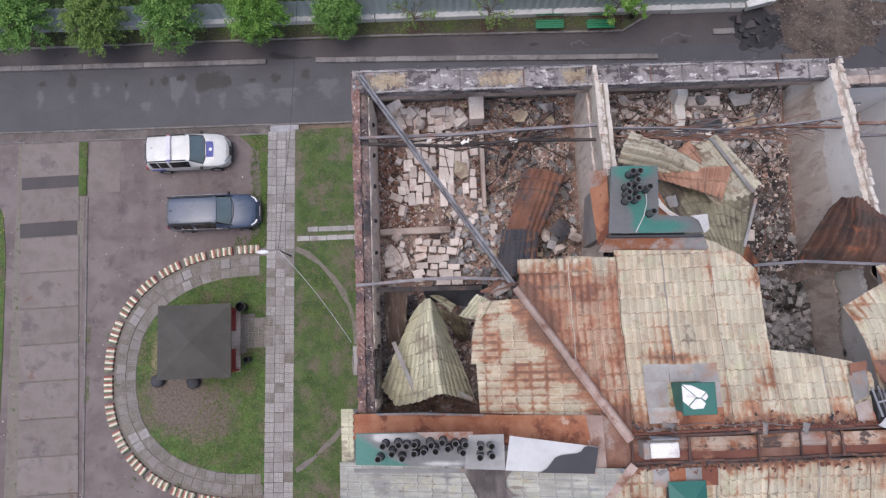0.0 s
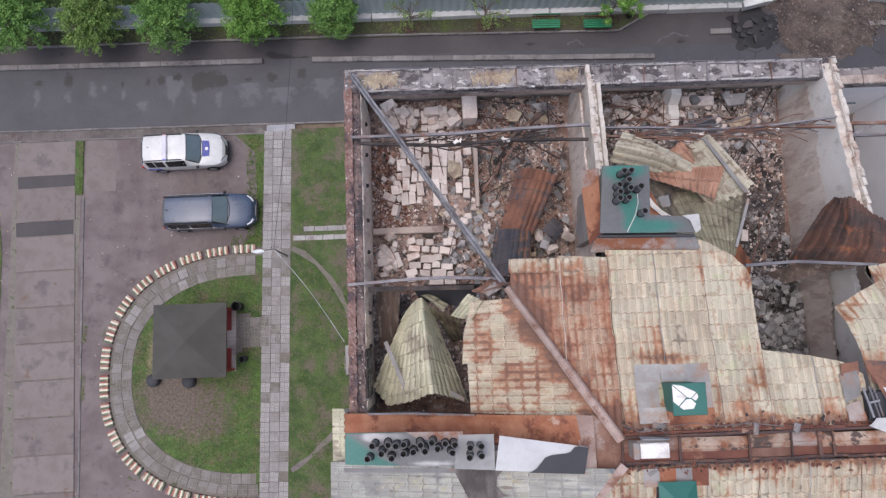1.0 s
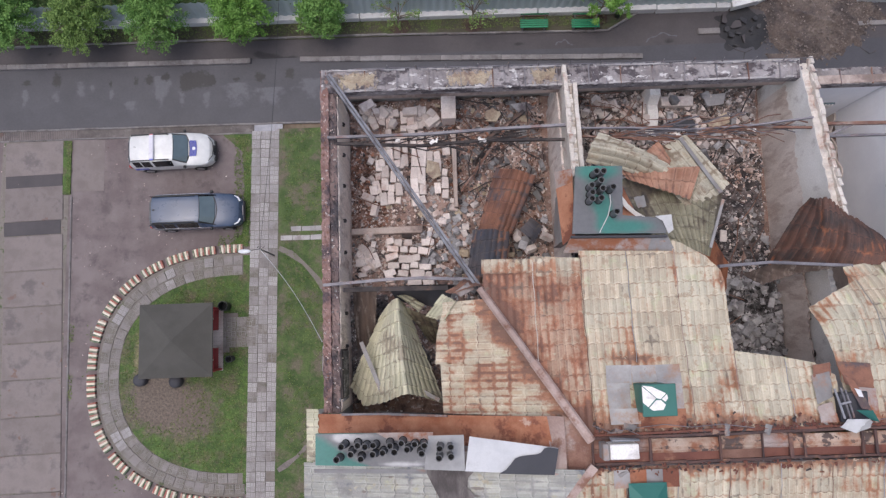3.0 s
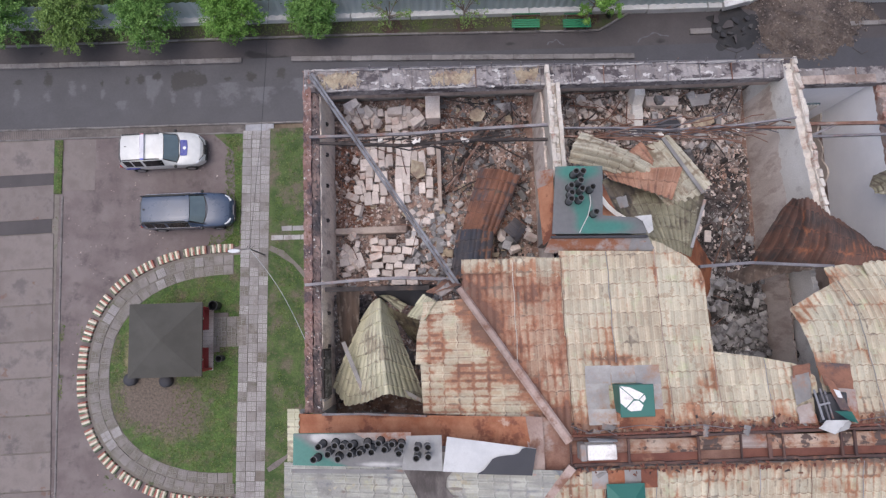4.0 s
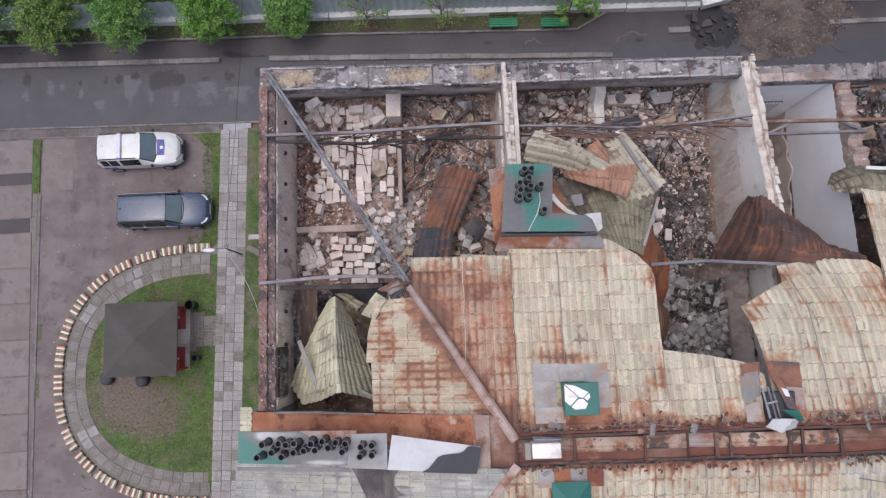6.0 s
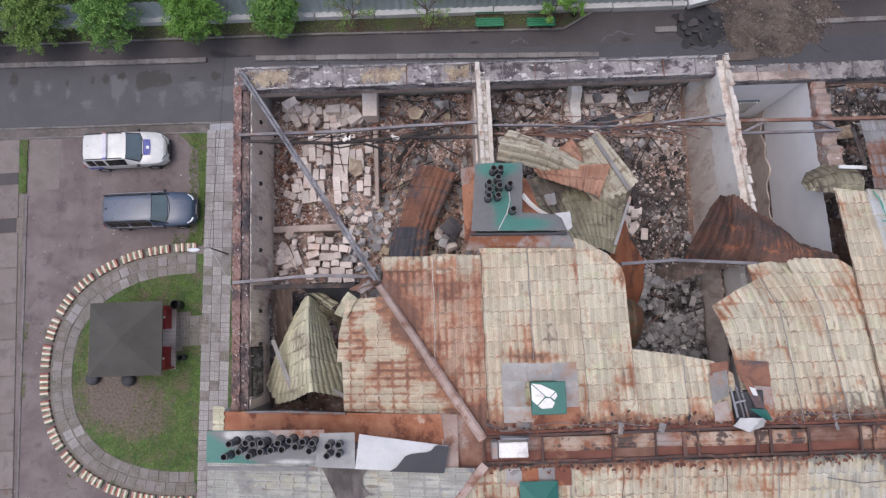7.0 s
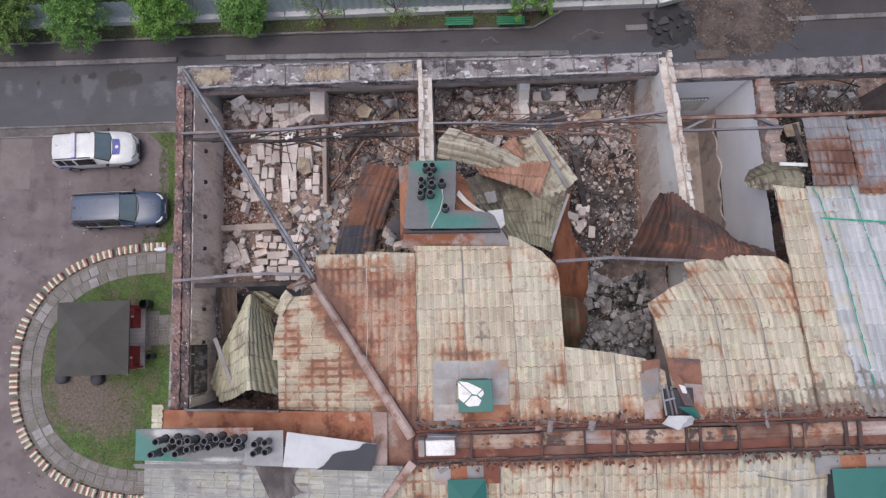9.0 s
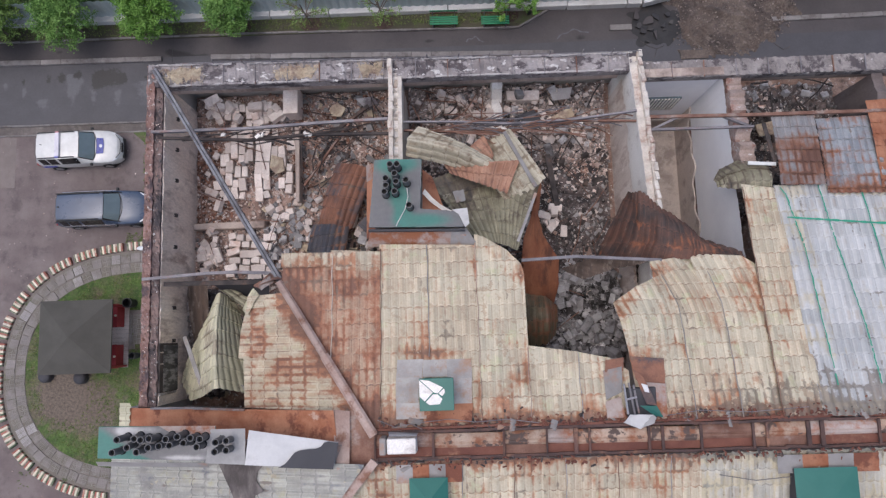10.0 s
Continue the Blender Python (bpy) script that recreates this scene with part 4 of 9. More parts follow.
stones("kerb_median_west", "pale concrete kerb stones between road and lane", "kerb", [(-24, 14.0), (-8.6, 13.88)], 0.26, 0.13, 1.0, KERB)
stones("kerb_median_east", "pale concrete kerb stones between road and lane", "kerb", [(-6.1, 13.88), (11.2, 13.42)], 0.26, 0.13, 1.0, KERB)
stones("kerb_verge", "thin concrete edging along the verge", "kerb", [(-24, 15.05), (-3.7, 15.06), (9.5, 14.84), (11.1, 15.74)], 0.10, 0.12, 1.0, KERB)
stones("kerb_road_south", "thin weathered edging stones beside the drain", "kerb", [(-24, 10.66), (-2.45, 10.58)], 0.09, 0.08, 1.0, KERB)
stones("kerb_yard_north", "thin weathered edging stones beside the drain", "kerb", [(-24, 10.13), (-8.5, 10.13)], 0.08, 0.06, 1.0, KERB)
stones("kerb_slab_edge", "broken pale edging along the slab lane", "kerb", [(-17.45, 7.2), (-17.15, -14)], 0.09, 0.05, 1.0, KERB)
stones("kerb_lane_east", "pale concrete kerb stones in the lane", "kerb", [(14.1, 14.62), (15.2, 14.62)], 0.3, 0.1, 1.1, KERB)
stones("kerb_lane_far", "pale concrete kerb stones in the lane", "kerb", [(21.6, 14.75), (40, 14.95)], 0.24, 0.1, 1.0, KERB)

# drain with cross bars
drain = thing("drain_channel", "brown rusty drain channel with cross bars along the road", "drain", kind="structure")
put("drain_bed", box_mesh("drain_bed", -24, -8.45, 10.17, 10.62, -0.12, 0.004, DRAINBED), drain)
bm = bmesh.new()
for k in range(75):
    box(bm, -24 + k * 0.09, -24 + k * 0.09 + 0.05, 10.18, 10.6, -0.03, 0.02)
g = part("grate_bars", bm, CONCRETE, drain)
g["kind"] = "stuff"
put("drain_grate", box_mesh("drain_grate", -8.42, -7.0, 10.2, 10.62, -0.05, 0.035, STEEL, 0.01), drain, label="bare metal cover at the head of the footpath")

# concrete lane of slabs
slab_lane = thing("slab_lane", "lane of large weathered concrete slabs with dark joints", "paving", kind="structure")
put("slab_bed", box_mesh("slab_bed", -20.95, -17.6, -20, 10.1, -0.1, 0.008, SKIRTC), slab_lane)
slab_me = box_mesh("slab", -1.43, 1.43, -0.85, 0.85, 0, 0.05, CONCRETE, 0.02)
ys = [9.2, 6.91, 4.48, 2.74, 1.0, -0.74, -2.48, -4.22, -5.96, -7.7, -9.44, -11.2]
for i, y in enumerate(ys):
    put("slab", slab_me, slab_lane, pose(-19.36 + (10 - y) * 0.028, y, 0.0, 0, 0, 1.6))
dark_me = box_mesh("patch", -1.4, 1.4, -0.335, 0.335, 0, 0.045, ROADDRY, 0.01, 0.02)
for y in (8.05, 5.71):
    put("patch", dark_me, slab_lane, pose(-19.32, y, 0.0, 0, 0, 1.6), "dark asphalt patch between the slabs")
put("slab", box_mesh("slab", -0.78, 0.78, -1.28, 1.28, 0, 0.014, CONCRETE, 0.006), slab_lane, pose(-16.65, 8.75, 0))
flat("grass_gap", [(-17.92, 10.05), (-17.52, 10.05), (-17.5, 7.33), (-17.88, 7.34)], 0.055, GRASS, label="thin strip of grass between slabs", category="grass", thick=0.06)
flat("lawn_west", [(-60, 7.4), (-22.0, 7.4), (-21.55, 6.4), (-21.35, 4.5), (-21.3, 0), (-21.2, -30), (-60, -30)], 0.03, GRASS, label="green lawn dotted with yellow flowers", category="lawn", thick=0.08)
flat("shrub_bed", [(-60, 10.1), (-23.0, 10.1), (-22.2, 9.2), (-22.1, 7.6), (-60, 7.5)], 0.02, ASPHALT, label="worn asphalt beside the slab lane", category="asphalt", thick=0.05)

# lawns east of the yard and inside the ring
flat("lawn_building", [(-7.16, 10.3), (-2.2, 10.3), (-2.2, -30), (-7.75, -30), (-7.46, -7.3)], 0.04, LAWNDRY, label="patchy trodden lawn beside the building", category="lawn", thick=0.09)
flat("lawn_edge", [(-10.0, 10.1), (-8.45, 10.1), (-8.72, 4.45), (-9.7, 4.5), (-9.0, 5.1), (-8.9, 7.5), (-9.0, 9.2)], 0.03, GRASS, label="strip of grass between yard and footpath", category="grass", thick=0.08)
flat("parking_pad", [(-16.0, 10.0), (-9.3, 10.0), (-9.2, 5.0), (-16, 5.0)], 0.006, ASPHALT, label="worn reddish-grey asphalt parking bay", category="asphalt")

CX, CY, RX, RY = -8.95, -1.6, 7.47, 6.22


def ring_pt(a, k=0.0):
    """A point of the half ring; a runs from 90 to 270 degrees, k metres outwards."""
    c, s = math.cos(radians(a)), math.sin(radians(a))
    e = 2 / 2.35
    return (CX + (RX + k) * math.copysign(abs(c) ** e, c), CY + (RY + k) * math.copysign(abs(s) ** e, s))


def ring_steps(k, length, a0=90.0, a1=270.0):
    """Angles at even distances along the ring."""
    fine = [a0 + (a1 - a0) * i / 2000 for i in range(2001)]
    out, run, last = [], 0.0, ring_pt(fine[0], k)
    nxt = length / 2
    for a in fine[1:]:
        p = ring_pt(a, k)
        run += math.dist(p, last)
        last = p
        if run >= nxt:
            q = ring_pt(a + 0.05, k)
            out.append((p[0], p[1], math.degrees(math.atan2(q[1] - p[1], q[0] - p[0]))))
            nxt += length
    return out


def ring_mask(x, y):
    """Bare soil south of the summerhouse and along its west side, straw on its rim."""
    soil = 0.84 * np.clip(1.40 - np.sqrt(((x + 12.55) / 2.3) ** 2 + ((y + 3.0) / 1.75) ** 2), 0, 1) + 0.55 * spot(x, y, -13.5, -1.4, 0.7, 1.2) + 0.32 * spot(x, y, -10.6, -4.3, 1.4, 1.1) + 0.2 * spot(x, y, -9.6, -2.4, 0.8, 1.0)
    straw = 0.75 * spot(x, y, -13.85, -0.7, 0.42, 1.7) + 0.34 * spot(x, y, -12.0, -4.5, 2.0, 0.8) + 0.25 * spot(x, y, -9.6, -3.5, 0.6, 1.6)
    return soil, straw


RING_EDGE = [ring_pt(90 + i * 3, -0.6) for i in range(61)]
flat("ring_bed", [ring_pt(90 + i * 3, -0.6) for i in range(61)], 0.012, SKIRTC, label="sandy bed of the round lawn", category="soil", thick=0.06)
ring_me = mask_sheet("ring_lawn", -16.0, -8.6, -7.4, 4.1, lambda x, y: 0.02, 0.09, LAWNRING, ring_mask, lambda x, y: inside(x, y, RING_EDGE + [(-8.7, -7.3), (-8.6, 4.0)]))
tagged(new("ring_lawn", ring_me), "round lawn with a bare soil patch about the summerhouse", "lawn", "", "structure")

# painted border stones
border = thing("painted_border", "curved border of short kerb stones painted red, cream and green", "border", kind="structure")
bmes = [box_mesh("painted_stone", -w, w, -0.2, 0.2, 0, 0.19, mm, 0.012) for mm, w in ((RED, 0.046), (CREAM, 0.05), (GREENK, 0.036))]
order = (0, 1, 2)
rng = random.Random(4)
for i, (x, y, a) in enumerate(ring_steps(-0.27, 0.094)):
    if i % 14 >= 12:
        continue
    put("painted_stone", bmes[order[i % 14 % 3]], border, pose(x, y, -0.03 + rng.uniform(-0.01, 0.01), rng.uniform(-2, 2), 0, a + rng.uniform(-3, 3)))


def paver_mesh(w, material):
    """A square paving tile with four grooved quarters."""
    bm = bmesh.new()
    box(bm, -w / 2, w / 2, -w / 2, w / 2, 0, 0.035)
    q = w / 2
    for i, j, across in ((-1, -1, 0), (0, 0, 0), (-1, 0, 1), (0, -1, 1)):
        x0, y0 = i * q, j * q
        for s in range(3):
            a, b = (s + 0.14) / 3 * q, (s + 0.86) / 3 * q
            z = 0.05
            if across:
                c = [(x0 + 0.02, y0 + a), (x0 + q - 0.02, y0 + a), (x0 + q - 0.02, y0 + b), (x0 + 0.02, y0 + b)]
            else:
                c = [(x0 + a, y0 + 0.02), (x0 + b, y0 + 0.02), (x0 + b, y0 + q - 0.02), (x0 + a, y0 + q - 0.02)]
            f = bm.faces.new([bm.verts.new((x, y, z)) for x, y in c])
    me = bm_mesh("paver", bm, material)
    me.materials.append(PAVERBASE)
    for p in me.polygons:
        p.material_index = 0 if p.center.z > 0.045 else 1
    return me


walkway = thing("footpath", "footpath of pale square patterned paving tiles", "footpath", kind="structure")
put("path_bed", mesh_from("path_bed", [(-8.52, 10.25, 0.012), (-7.14, 10.2, 0.012), (-7.44, -7.4, 0.012), (-8.83, -7.35, 0.012), (-7.70, -24, 0.012), (-9.08, -24, 0.012)],
                          [(0, 3, 2, 1), (3, 5, 4, 2)], SKIRTC), walkway)
pav, pavd = paver_mesh(0.440, PAVER), paver_mesh(0.440, PAVERDULL)
rng = random.Random(11)
for r in range(48):
    y = 10.0 - 0.457 * r
    cx = -7.85 - (10.2 - y) * 0.0158
    for c in range(3):
        if rng.random() < 0.015:
            continue
        put("paver", pav if rng.random() < 0.86 else pavd, walkway, pose(cx + (c - 1) * 0.457, y, rng.uniform(-0.008, 0.012), rng.uniform(-1.5, 1.5), rng.uniform(-1.5, 1.5), -1.5 + rng.choice((0, 90, 180)) + rng.uniform(-1.5, 1.5)))
apron = thing("apron_paving", "dull paving tiles between footpath and summerhouse", "paving", kind="structure")
put("apron_bed", box_mesh("apron_bed", -10.4, -8.65, -0.42, 1.02, -0.05, 0.03, SKIRTC), apron)
for i in range(4):
    for j in range(3):
        put("paver", pavd, apron, pose(-9.98 + i * 0.475, -0.16 + j * 0.475, 0.015 + rng.uniform(-0.005, 0.01), rng.uniform(-2, 2), 0, rng.choice((0, 90)) + rng.uniform(-2, 2)))
for y in (-0.52, 1.1):
    put("slab", box_mesh("slab", -10.35, -9.2 if y > 0 else -9.6, y - 0.12, y + 0.12, 0, 0.05, CONCRETE, 0.01), apron)
ring_path = thing("ring_path", "curved path of mossy paving tiles inside the painted border", "footpath", kind="structure")
bedv, bedf = [], []
for i in range(91):
    a = 90 + 2 * i
    bedv += [(*ring_pt(a, -0.5), 0.03), (*ring_pt(a, -1.56), 0.03)]
    if i:
        bedf.append((2 * i - 2, 2 * i, 2 * i + 1, 2 * i - 1))
put("path_bed", mesh_from("path_bed", bedv, bedf, SKIRTC), ring_path)
for k in (-0.84, -1.33):
    for x, y, a in ring_steps(k, 0.478, 90, 270):
        put("paver", pavd if rng.random() < 0.88 else pav, ring_path, pose(x, y, 0.02 + rng.uniform(-0.015, 0.012), rng.uniform(-3, 3), rng.uniform(-3, 3), a + rng.uniform(-5, 5)))

side_path = thing("side_path", "two rows of rough pale concrete edging across the lawn", "footpath", kind="structure")
for y, x0 in ((4.78, -7.1), (5.22, -6.6)):
    bm = bmesh.new()
    x = x0
    while x < -2.5:
        w = random.uniform(0.5, 0.9)
        box(bm, x, x + w - 0.03, y - 0.12, y + 0.12, -0.02, 0.08, 0, 0.015)
        x += w
    part("edging", bm, PAVER, side_path)


def trail(name, pts, w, material, label):
    """A narrow worn strip along a smooth line."""
    v, f = [], []
    for i, (x, y) in enumerate(pts):
        x0, y0 = pts[max(i - 1, 0)]
        x1, y1 = pts[min(i + 1, len(pts) - 1)]
        d = Vector((x1 - x0, y1 - y0)).normalized()
        ww = w * (0.8 + 0.3 * math.sin(i * 2.1))
        v += [(x - d.y * ww / 2, y + d.x * ww / 2, 0.047), (x + d.y * ww / 2, y - d.x * ww / 2, 0.047)]
        if i:
            f.append((2 * i - 2, 2 * i - 1, 2 * i + 1, 2 * i))
    tagged(new(name, mesh_from(name, v, f, material)), label, "path", "", "structure")


trail("trodden_path", [(-7.2, 4.3), (-6.6, 4.0), (-6.0, 3.5), (-5.4, 2.8), (-4.95, 2.1), (-4.6, 1.3), (-4.4, 0.5), (-4.3, -0.4)], 0.3, SKIRTC, "narrow grey trodden path curving across the lawn")
trail("trodden_path", [(-7.3, -6.2), (-6.9, -5.95), (-6.4, -5.6), (-6.0, -5.2), (-5.5, -4.8), (-4.9, -4.1)], 0.26, CONCRETE, "narrow pale trodden path curving across the lawn")

# ---- fence along the lane ----
fence = thing("fence", "pale blue-grey sheet fence on a whitewashed plinth", "fence", kind="structure")
for x0, x1, ya, yb, tip in ((-60, 15.7, 16.22, 15.82, 0), (22.2, 60, 16.0, 16.2, 0)):
    bm = bmesh.new()
    n = int((x1 - x0) / 0.1)
    cols = []
    for i in range(n + 1):
        x = x0 + (x1 - x0) * i / n
        y = ya + (yb - ya) * i / n + 0.02 * (1 if (i // 2) % 2 else -1) + 0.12
        cols.append((bm.verts.new((x, y, 0.4)), bm.verts.new((x, y, 1.95))))
    for a, b in zip(cols, cols[1:]):
        bm.faces.new((a[0], b[0], b[1], a[1]))
    part("fence_sheet", bm, FENCE, fence)
    bm = bmesh.new()
    k = 0.0
    while x0 + k < x1:
        t0, t1 = k / (x1 - x0), min(1, (k + 2.95) / (x1 - x0))
        xa, xb = x0 + (x1 - x0) * t0, x0 + (x1 - x0) * t1
        y = ya + (yb - ya) * (t0 + t1) / 2
        box(bm, xa, xb, y - 0.14, y + 0.25, -0.05, 0.42, 0.015, 0.01)
        k += 3.0
    part("plinth", bm, PLINTH, fence)
# the toppled end of the fence
bm = bmesh.new()
for x0, y0, x1, y1, z in ((15.75, 15.8, 17.0, 16.05, 0.3), (17.0, 16.05, 18.3, 16.6, 0.25)):
    beam(bm, (x0, y0, z), (x1, y1, z + 0.1), 0.35, 0.45)
part("plinth", bm, PLINTH, fence, "broken whitewashed plinth pushed aside by the heap")
flat("yard_beyond", [(-60, 16.4), (60, 16.4), (60, 60), (-60, 60)], 0.0, GRASS, label="dark overgrown ground beyond the fence", category="ground", thick=0.05)

# ---- building shell ----
WX0, WX1, NY, SY = -2.42, 26.0, 7.22, -13.0
FLOOR = 11.9
attic = tagged(new("floor", box_mesh("floor", WX0 + 0.365, 11.4, SY + 0.36, 7.235, FLOOR - 0.3, FLOOR, RUBBLE)), "scorched attic floor slab under fallen debris", "floor", "", "structure")
tagged(new("floor_east", box_mesh("floor_east", 13.8, WX1 - 0.36, SY + 0.36, 7.235, FLOOR - 0.3, FLOOR, RUBBLE)), "scorched attic floor slab under fallen debris", "floor", "", "structure")
tagged(new("stairwell_floor", box_mesh("stairwell_floor", 11.2, 13.6, -1, 6.5, 9.7, 9.9, DADO)), "dusty brown floor of the room below the lost roof", "floor", "", "structure")
for nm, b in (("wall_north", (WX0, WX1, 7.24, 7.45, 0, 12.5)), ("wall_north_lintel", (WX0, 11.0, 7.24, 7.29, 13.6, 14.07)), ("wall_west", (WX0, WX0 + 0.36, SY + 0.35, 7.24, 0, 13.55)),
              ("wall_south", (WX0, WX1, SY, SY + 0.35, 0, 14.0)), ("wall_east", (WX1 - 0.35, WX1, SY + 0.35, 7.24, 0, 14.0))):
    tagged(new(nm, box_mesh(nm, *b, FACADE)), "plain rendered outer wall of the burnt building", "wall", "", "structure")


def ragged_wall(name, x0, x1, ya, yb, z0, top, material, label, seed, n=60, rough=0.06, sway=0.012):
    """A thick standing wall along y with a broken top; top(y) gives its height."""
    rng = random.Random(seed)
    vs, fs = [], []
    for i in range(n + 1):
        y = ya + (yb - ya) * i / n
        zt = top(y) + rng.uniform(-rough, rough)
        j = rng.uniform(-sway, sway)
        vs += [(x0 + j, y, z0), (x0 + j, y, zt), (x1 + j, y, zt + rng.uniform(-0.02, 0.02)), (x1 + j, y, z0)]
        if i:
            a, b = 4 * i - 4, 4 * i
            fs += [(a, b, b + 1, a + 1), (a + 1, b + 1, b + 2, a + 2), (a + 2, b + 2, b + 3, a + 3)]
    fs += [(0, 1, 2, 3), (4 * n + 3, 4 * n + 2, 4 * n + 1, 4 * n)]
    me = mesh_from(name, vs, fs, material)
    return tagged(new(name, me), label, "wall", "", "structure")


# west parapet: sooty outer leaf, lower concrete inner leaf
def strip_wall(name, material, along, a0, a1, b0, b1, z0, z1, label, seed, n=120, rough=0.02, zslope=0.0, taper=0.0):
    """A wall strip with an uneven top; along 'x' or 'y'."""
    rng = random.Random(seed)
    vs, fs = [], []
    cross = 4
    for i in range(n + 1):
        a = a0 + (a1 - a0) * i / n
        zt = z1 + zslope * (a - a0)
        b0 += taper / n
        row = [(b0, z0)] + [(b0 + (b1 - b0) * k / cross, zt + rng.uniform(-rough, rough)) for k in range(cross + 1)] + [(b1, z0)]
        row[1] = (row[1][0] + rng.uniform(-0.015, 0.02), row[1][1])
        row[-2] = (row[-2][0] + rng.uniform(-0.02, 0.015), row[-2][1])
        for b, z in row:
            vs.append((a, b, z) if along == "x" else (b, a, z))
        if i:
            m = cross + 3
            for k in range(m - 1):
                p, q = (i - 1) * m + k, i * m + k
                fs.append((p, q, q + 1, p + 1))
    return tagged(new(name, mesh_from(name, vs, fs, material)), label, "wall", "", "structure")


strip_wall("parapet_west", BRICKTOP, "y", 7.24, -1.98, WX0 - 0.02, -2.22, 13.5, 14.44, "sooty red-brown parapet with flaking brick", 3, rough=0.022)
strip_wall("parapet_west_middle", BRICKDARK, "y", 7.2, -1.98, -2.218, -2.01, 14.302, 14.38, "blackened inner course of the parapet", 33, rough=0.03)
strip_wall("parapet_west_inner", INNERLEAF, "y", 6.72, -1.98, -2.2, -1.98, FLOOR, 14.3, "scorched concrete inner leaf of the parapet", 4, rough=0.012)
strip_wall("parapet_north", CORNICE, "x", WX0 + 0.02, 11.05, 7.26, 6.62, 14.08, 14.45, "charred concrete cornice with ash and soot", 5, n=220, rough=0.03, zslope=-0.006, taper=-0.14)
strip_wall("parapet_north_east", CORNICEDARK, "x", 11.05, WX1, 6.92, 6.45, 13.9, 14.2, "charred concrete cornice with ash and soot", 6, n=220, rough=0.02)
tagged(new("ledge_north", box_mesh("ledge_north", -1.975, 10.6, 6.64, 7.23, 13.78, 14.07, CONCWALL, 0.02)), "bare concrete lintel beam below the cornice", "beam", "", "structure")
tagged(new("wall_north_inner_east", box_mesh("wall_north_inner_east", 11.145, 13.449, 6.5, 7.0, 9.9, 13.89, GREYPL, 0.01)), "pale inner face of the north wall", "wall", "", "structure")
tagged(new("beam_north_east", box_mesh("beam_north_east", 14.16, WX1 - 0.4, 6.6, 6.88, 13.3, 13.89, CONCWALL, 0.01)), "bare concrete lintel beam below the cornice", "beam", "", "structure")

for i in range(9):
    x = -2.2 + i * 1.6
    tagged(new("pier", box_mesh("pier", x, x + 0.5, 7.245, 7.42, 12.5, 13.6, FACADE, 0.01)), "short pier between the attic window openings", "pier", "", "structure")
# cornice joints, standing posts and scraps
rail = thing("snow_rail", "thin rusty guard rail with posts along the eaves", "rail")
bm = bmesh.new()
tube(bm, [(-1.5 + i * 1.05, 7.235 - 0.0115 * i, 14.53 + 0.02 * math.sin(i * 1.7)) for i in range(13)], 0.011, 5)
part("rail_bar", bm, BURNTSTEEL, rail)
for i in range(14):
    bm = bmesh.new()
    x = -0.6 + i * 0.84
    tube(bm, [(x, 7.2 - 0.009 * i, 14.38), (x + random.uniform(-0.05, 0.05), 7.25 - 0.009 * i, 14.66)], 0.016, 5)
    part("post", bm, BURNTSTEEL, rail)
cornice_joints = thing("cornice_ribs", "upright ribs between the trays of the cornice", "rib", kind="structure")
for i in range(26):
    x = -1.2 + i * 0.88
    if abs(x - 11.0) < 0.5:
        continue
    z = 14.46 - 0.006 * (x + 2.4) if x < 11 else 14.2
    y0, y1 = (6.6, 7.2 - 0.0105 * (x + 2.4)) if x < 11 else (6.44, 6.9)
    put("rib", box_mesh("rib", x - 0.012, x + 0.012, y0, y1, z - 0.02, z + 0.035, BURNTSTEEL if i % 4 else RUSTSTEEL, 0.0, 0.006), cornice_joints)
for x0, x1, y, z in ((-2.3, 10.7, 7.22, 14.47), (-2.0, 10.6, 6.64, 14.44), (11.1, 25.5, 6.88, 14.22), (11.1, 25.5, 6.47, 14.2)):
    bm = bmesh.new()
    n = int((x1 - x0) / 0.22)
    for k in range(n):
        if (k * 7919) % 11 < 2:
            continue
        xa, xb = x0 + (x1 - x0) * k / n, x0 + (x1 - x0) * (k + 1) / n
        yy = y - (0.0105 * (xa + 2.4) if y > 7 else 0)
        box(bm, xa, xb, yy - 0.022, yy + 0.022, z - 0.06 - 0.004 * xa, z + 0.02 - 0.004 * xa, 0, 0.014)
    part("lip", bm, CONCLIP, cornice_joints, "chipped pale edge of the cornice")
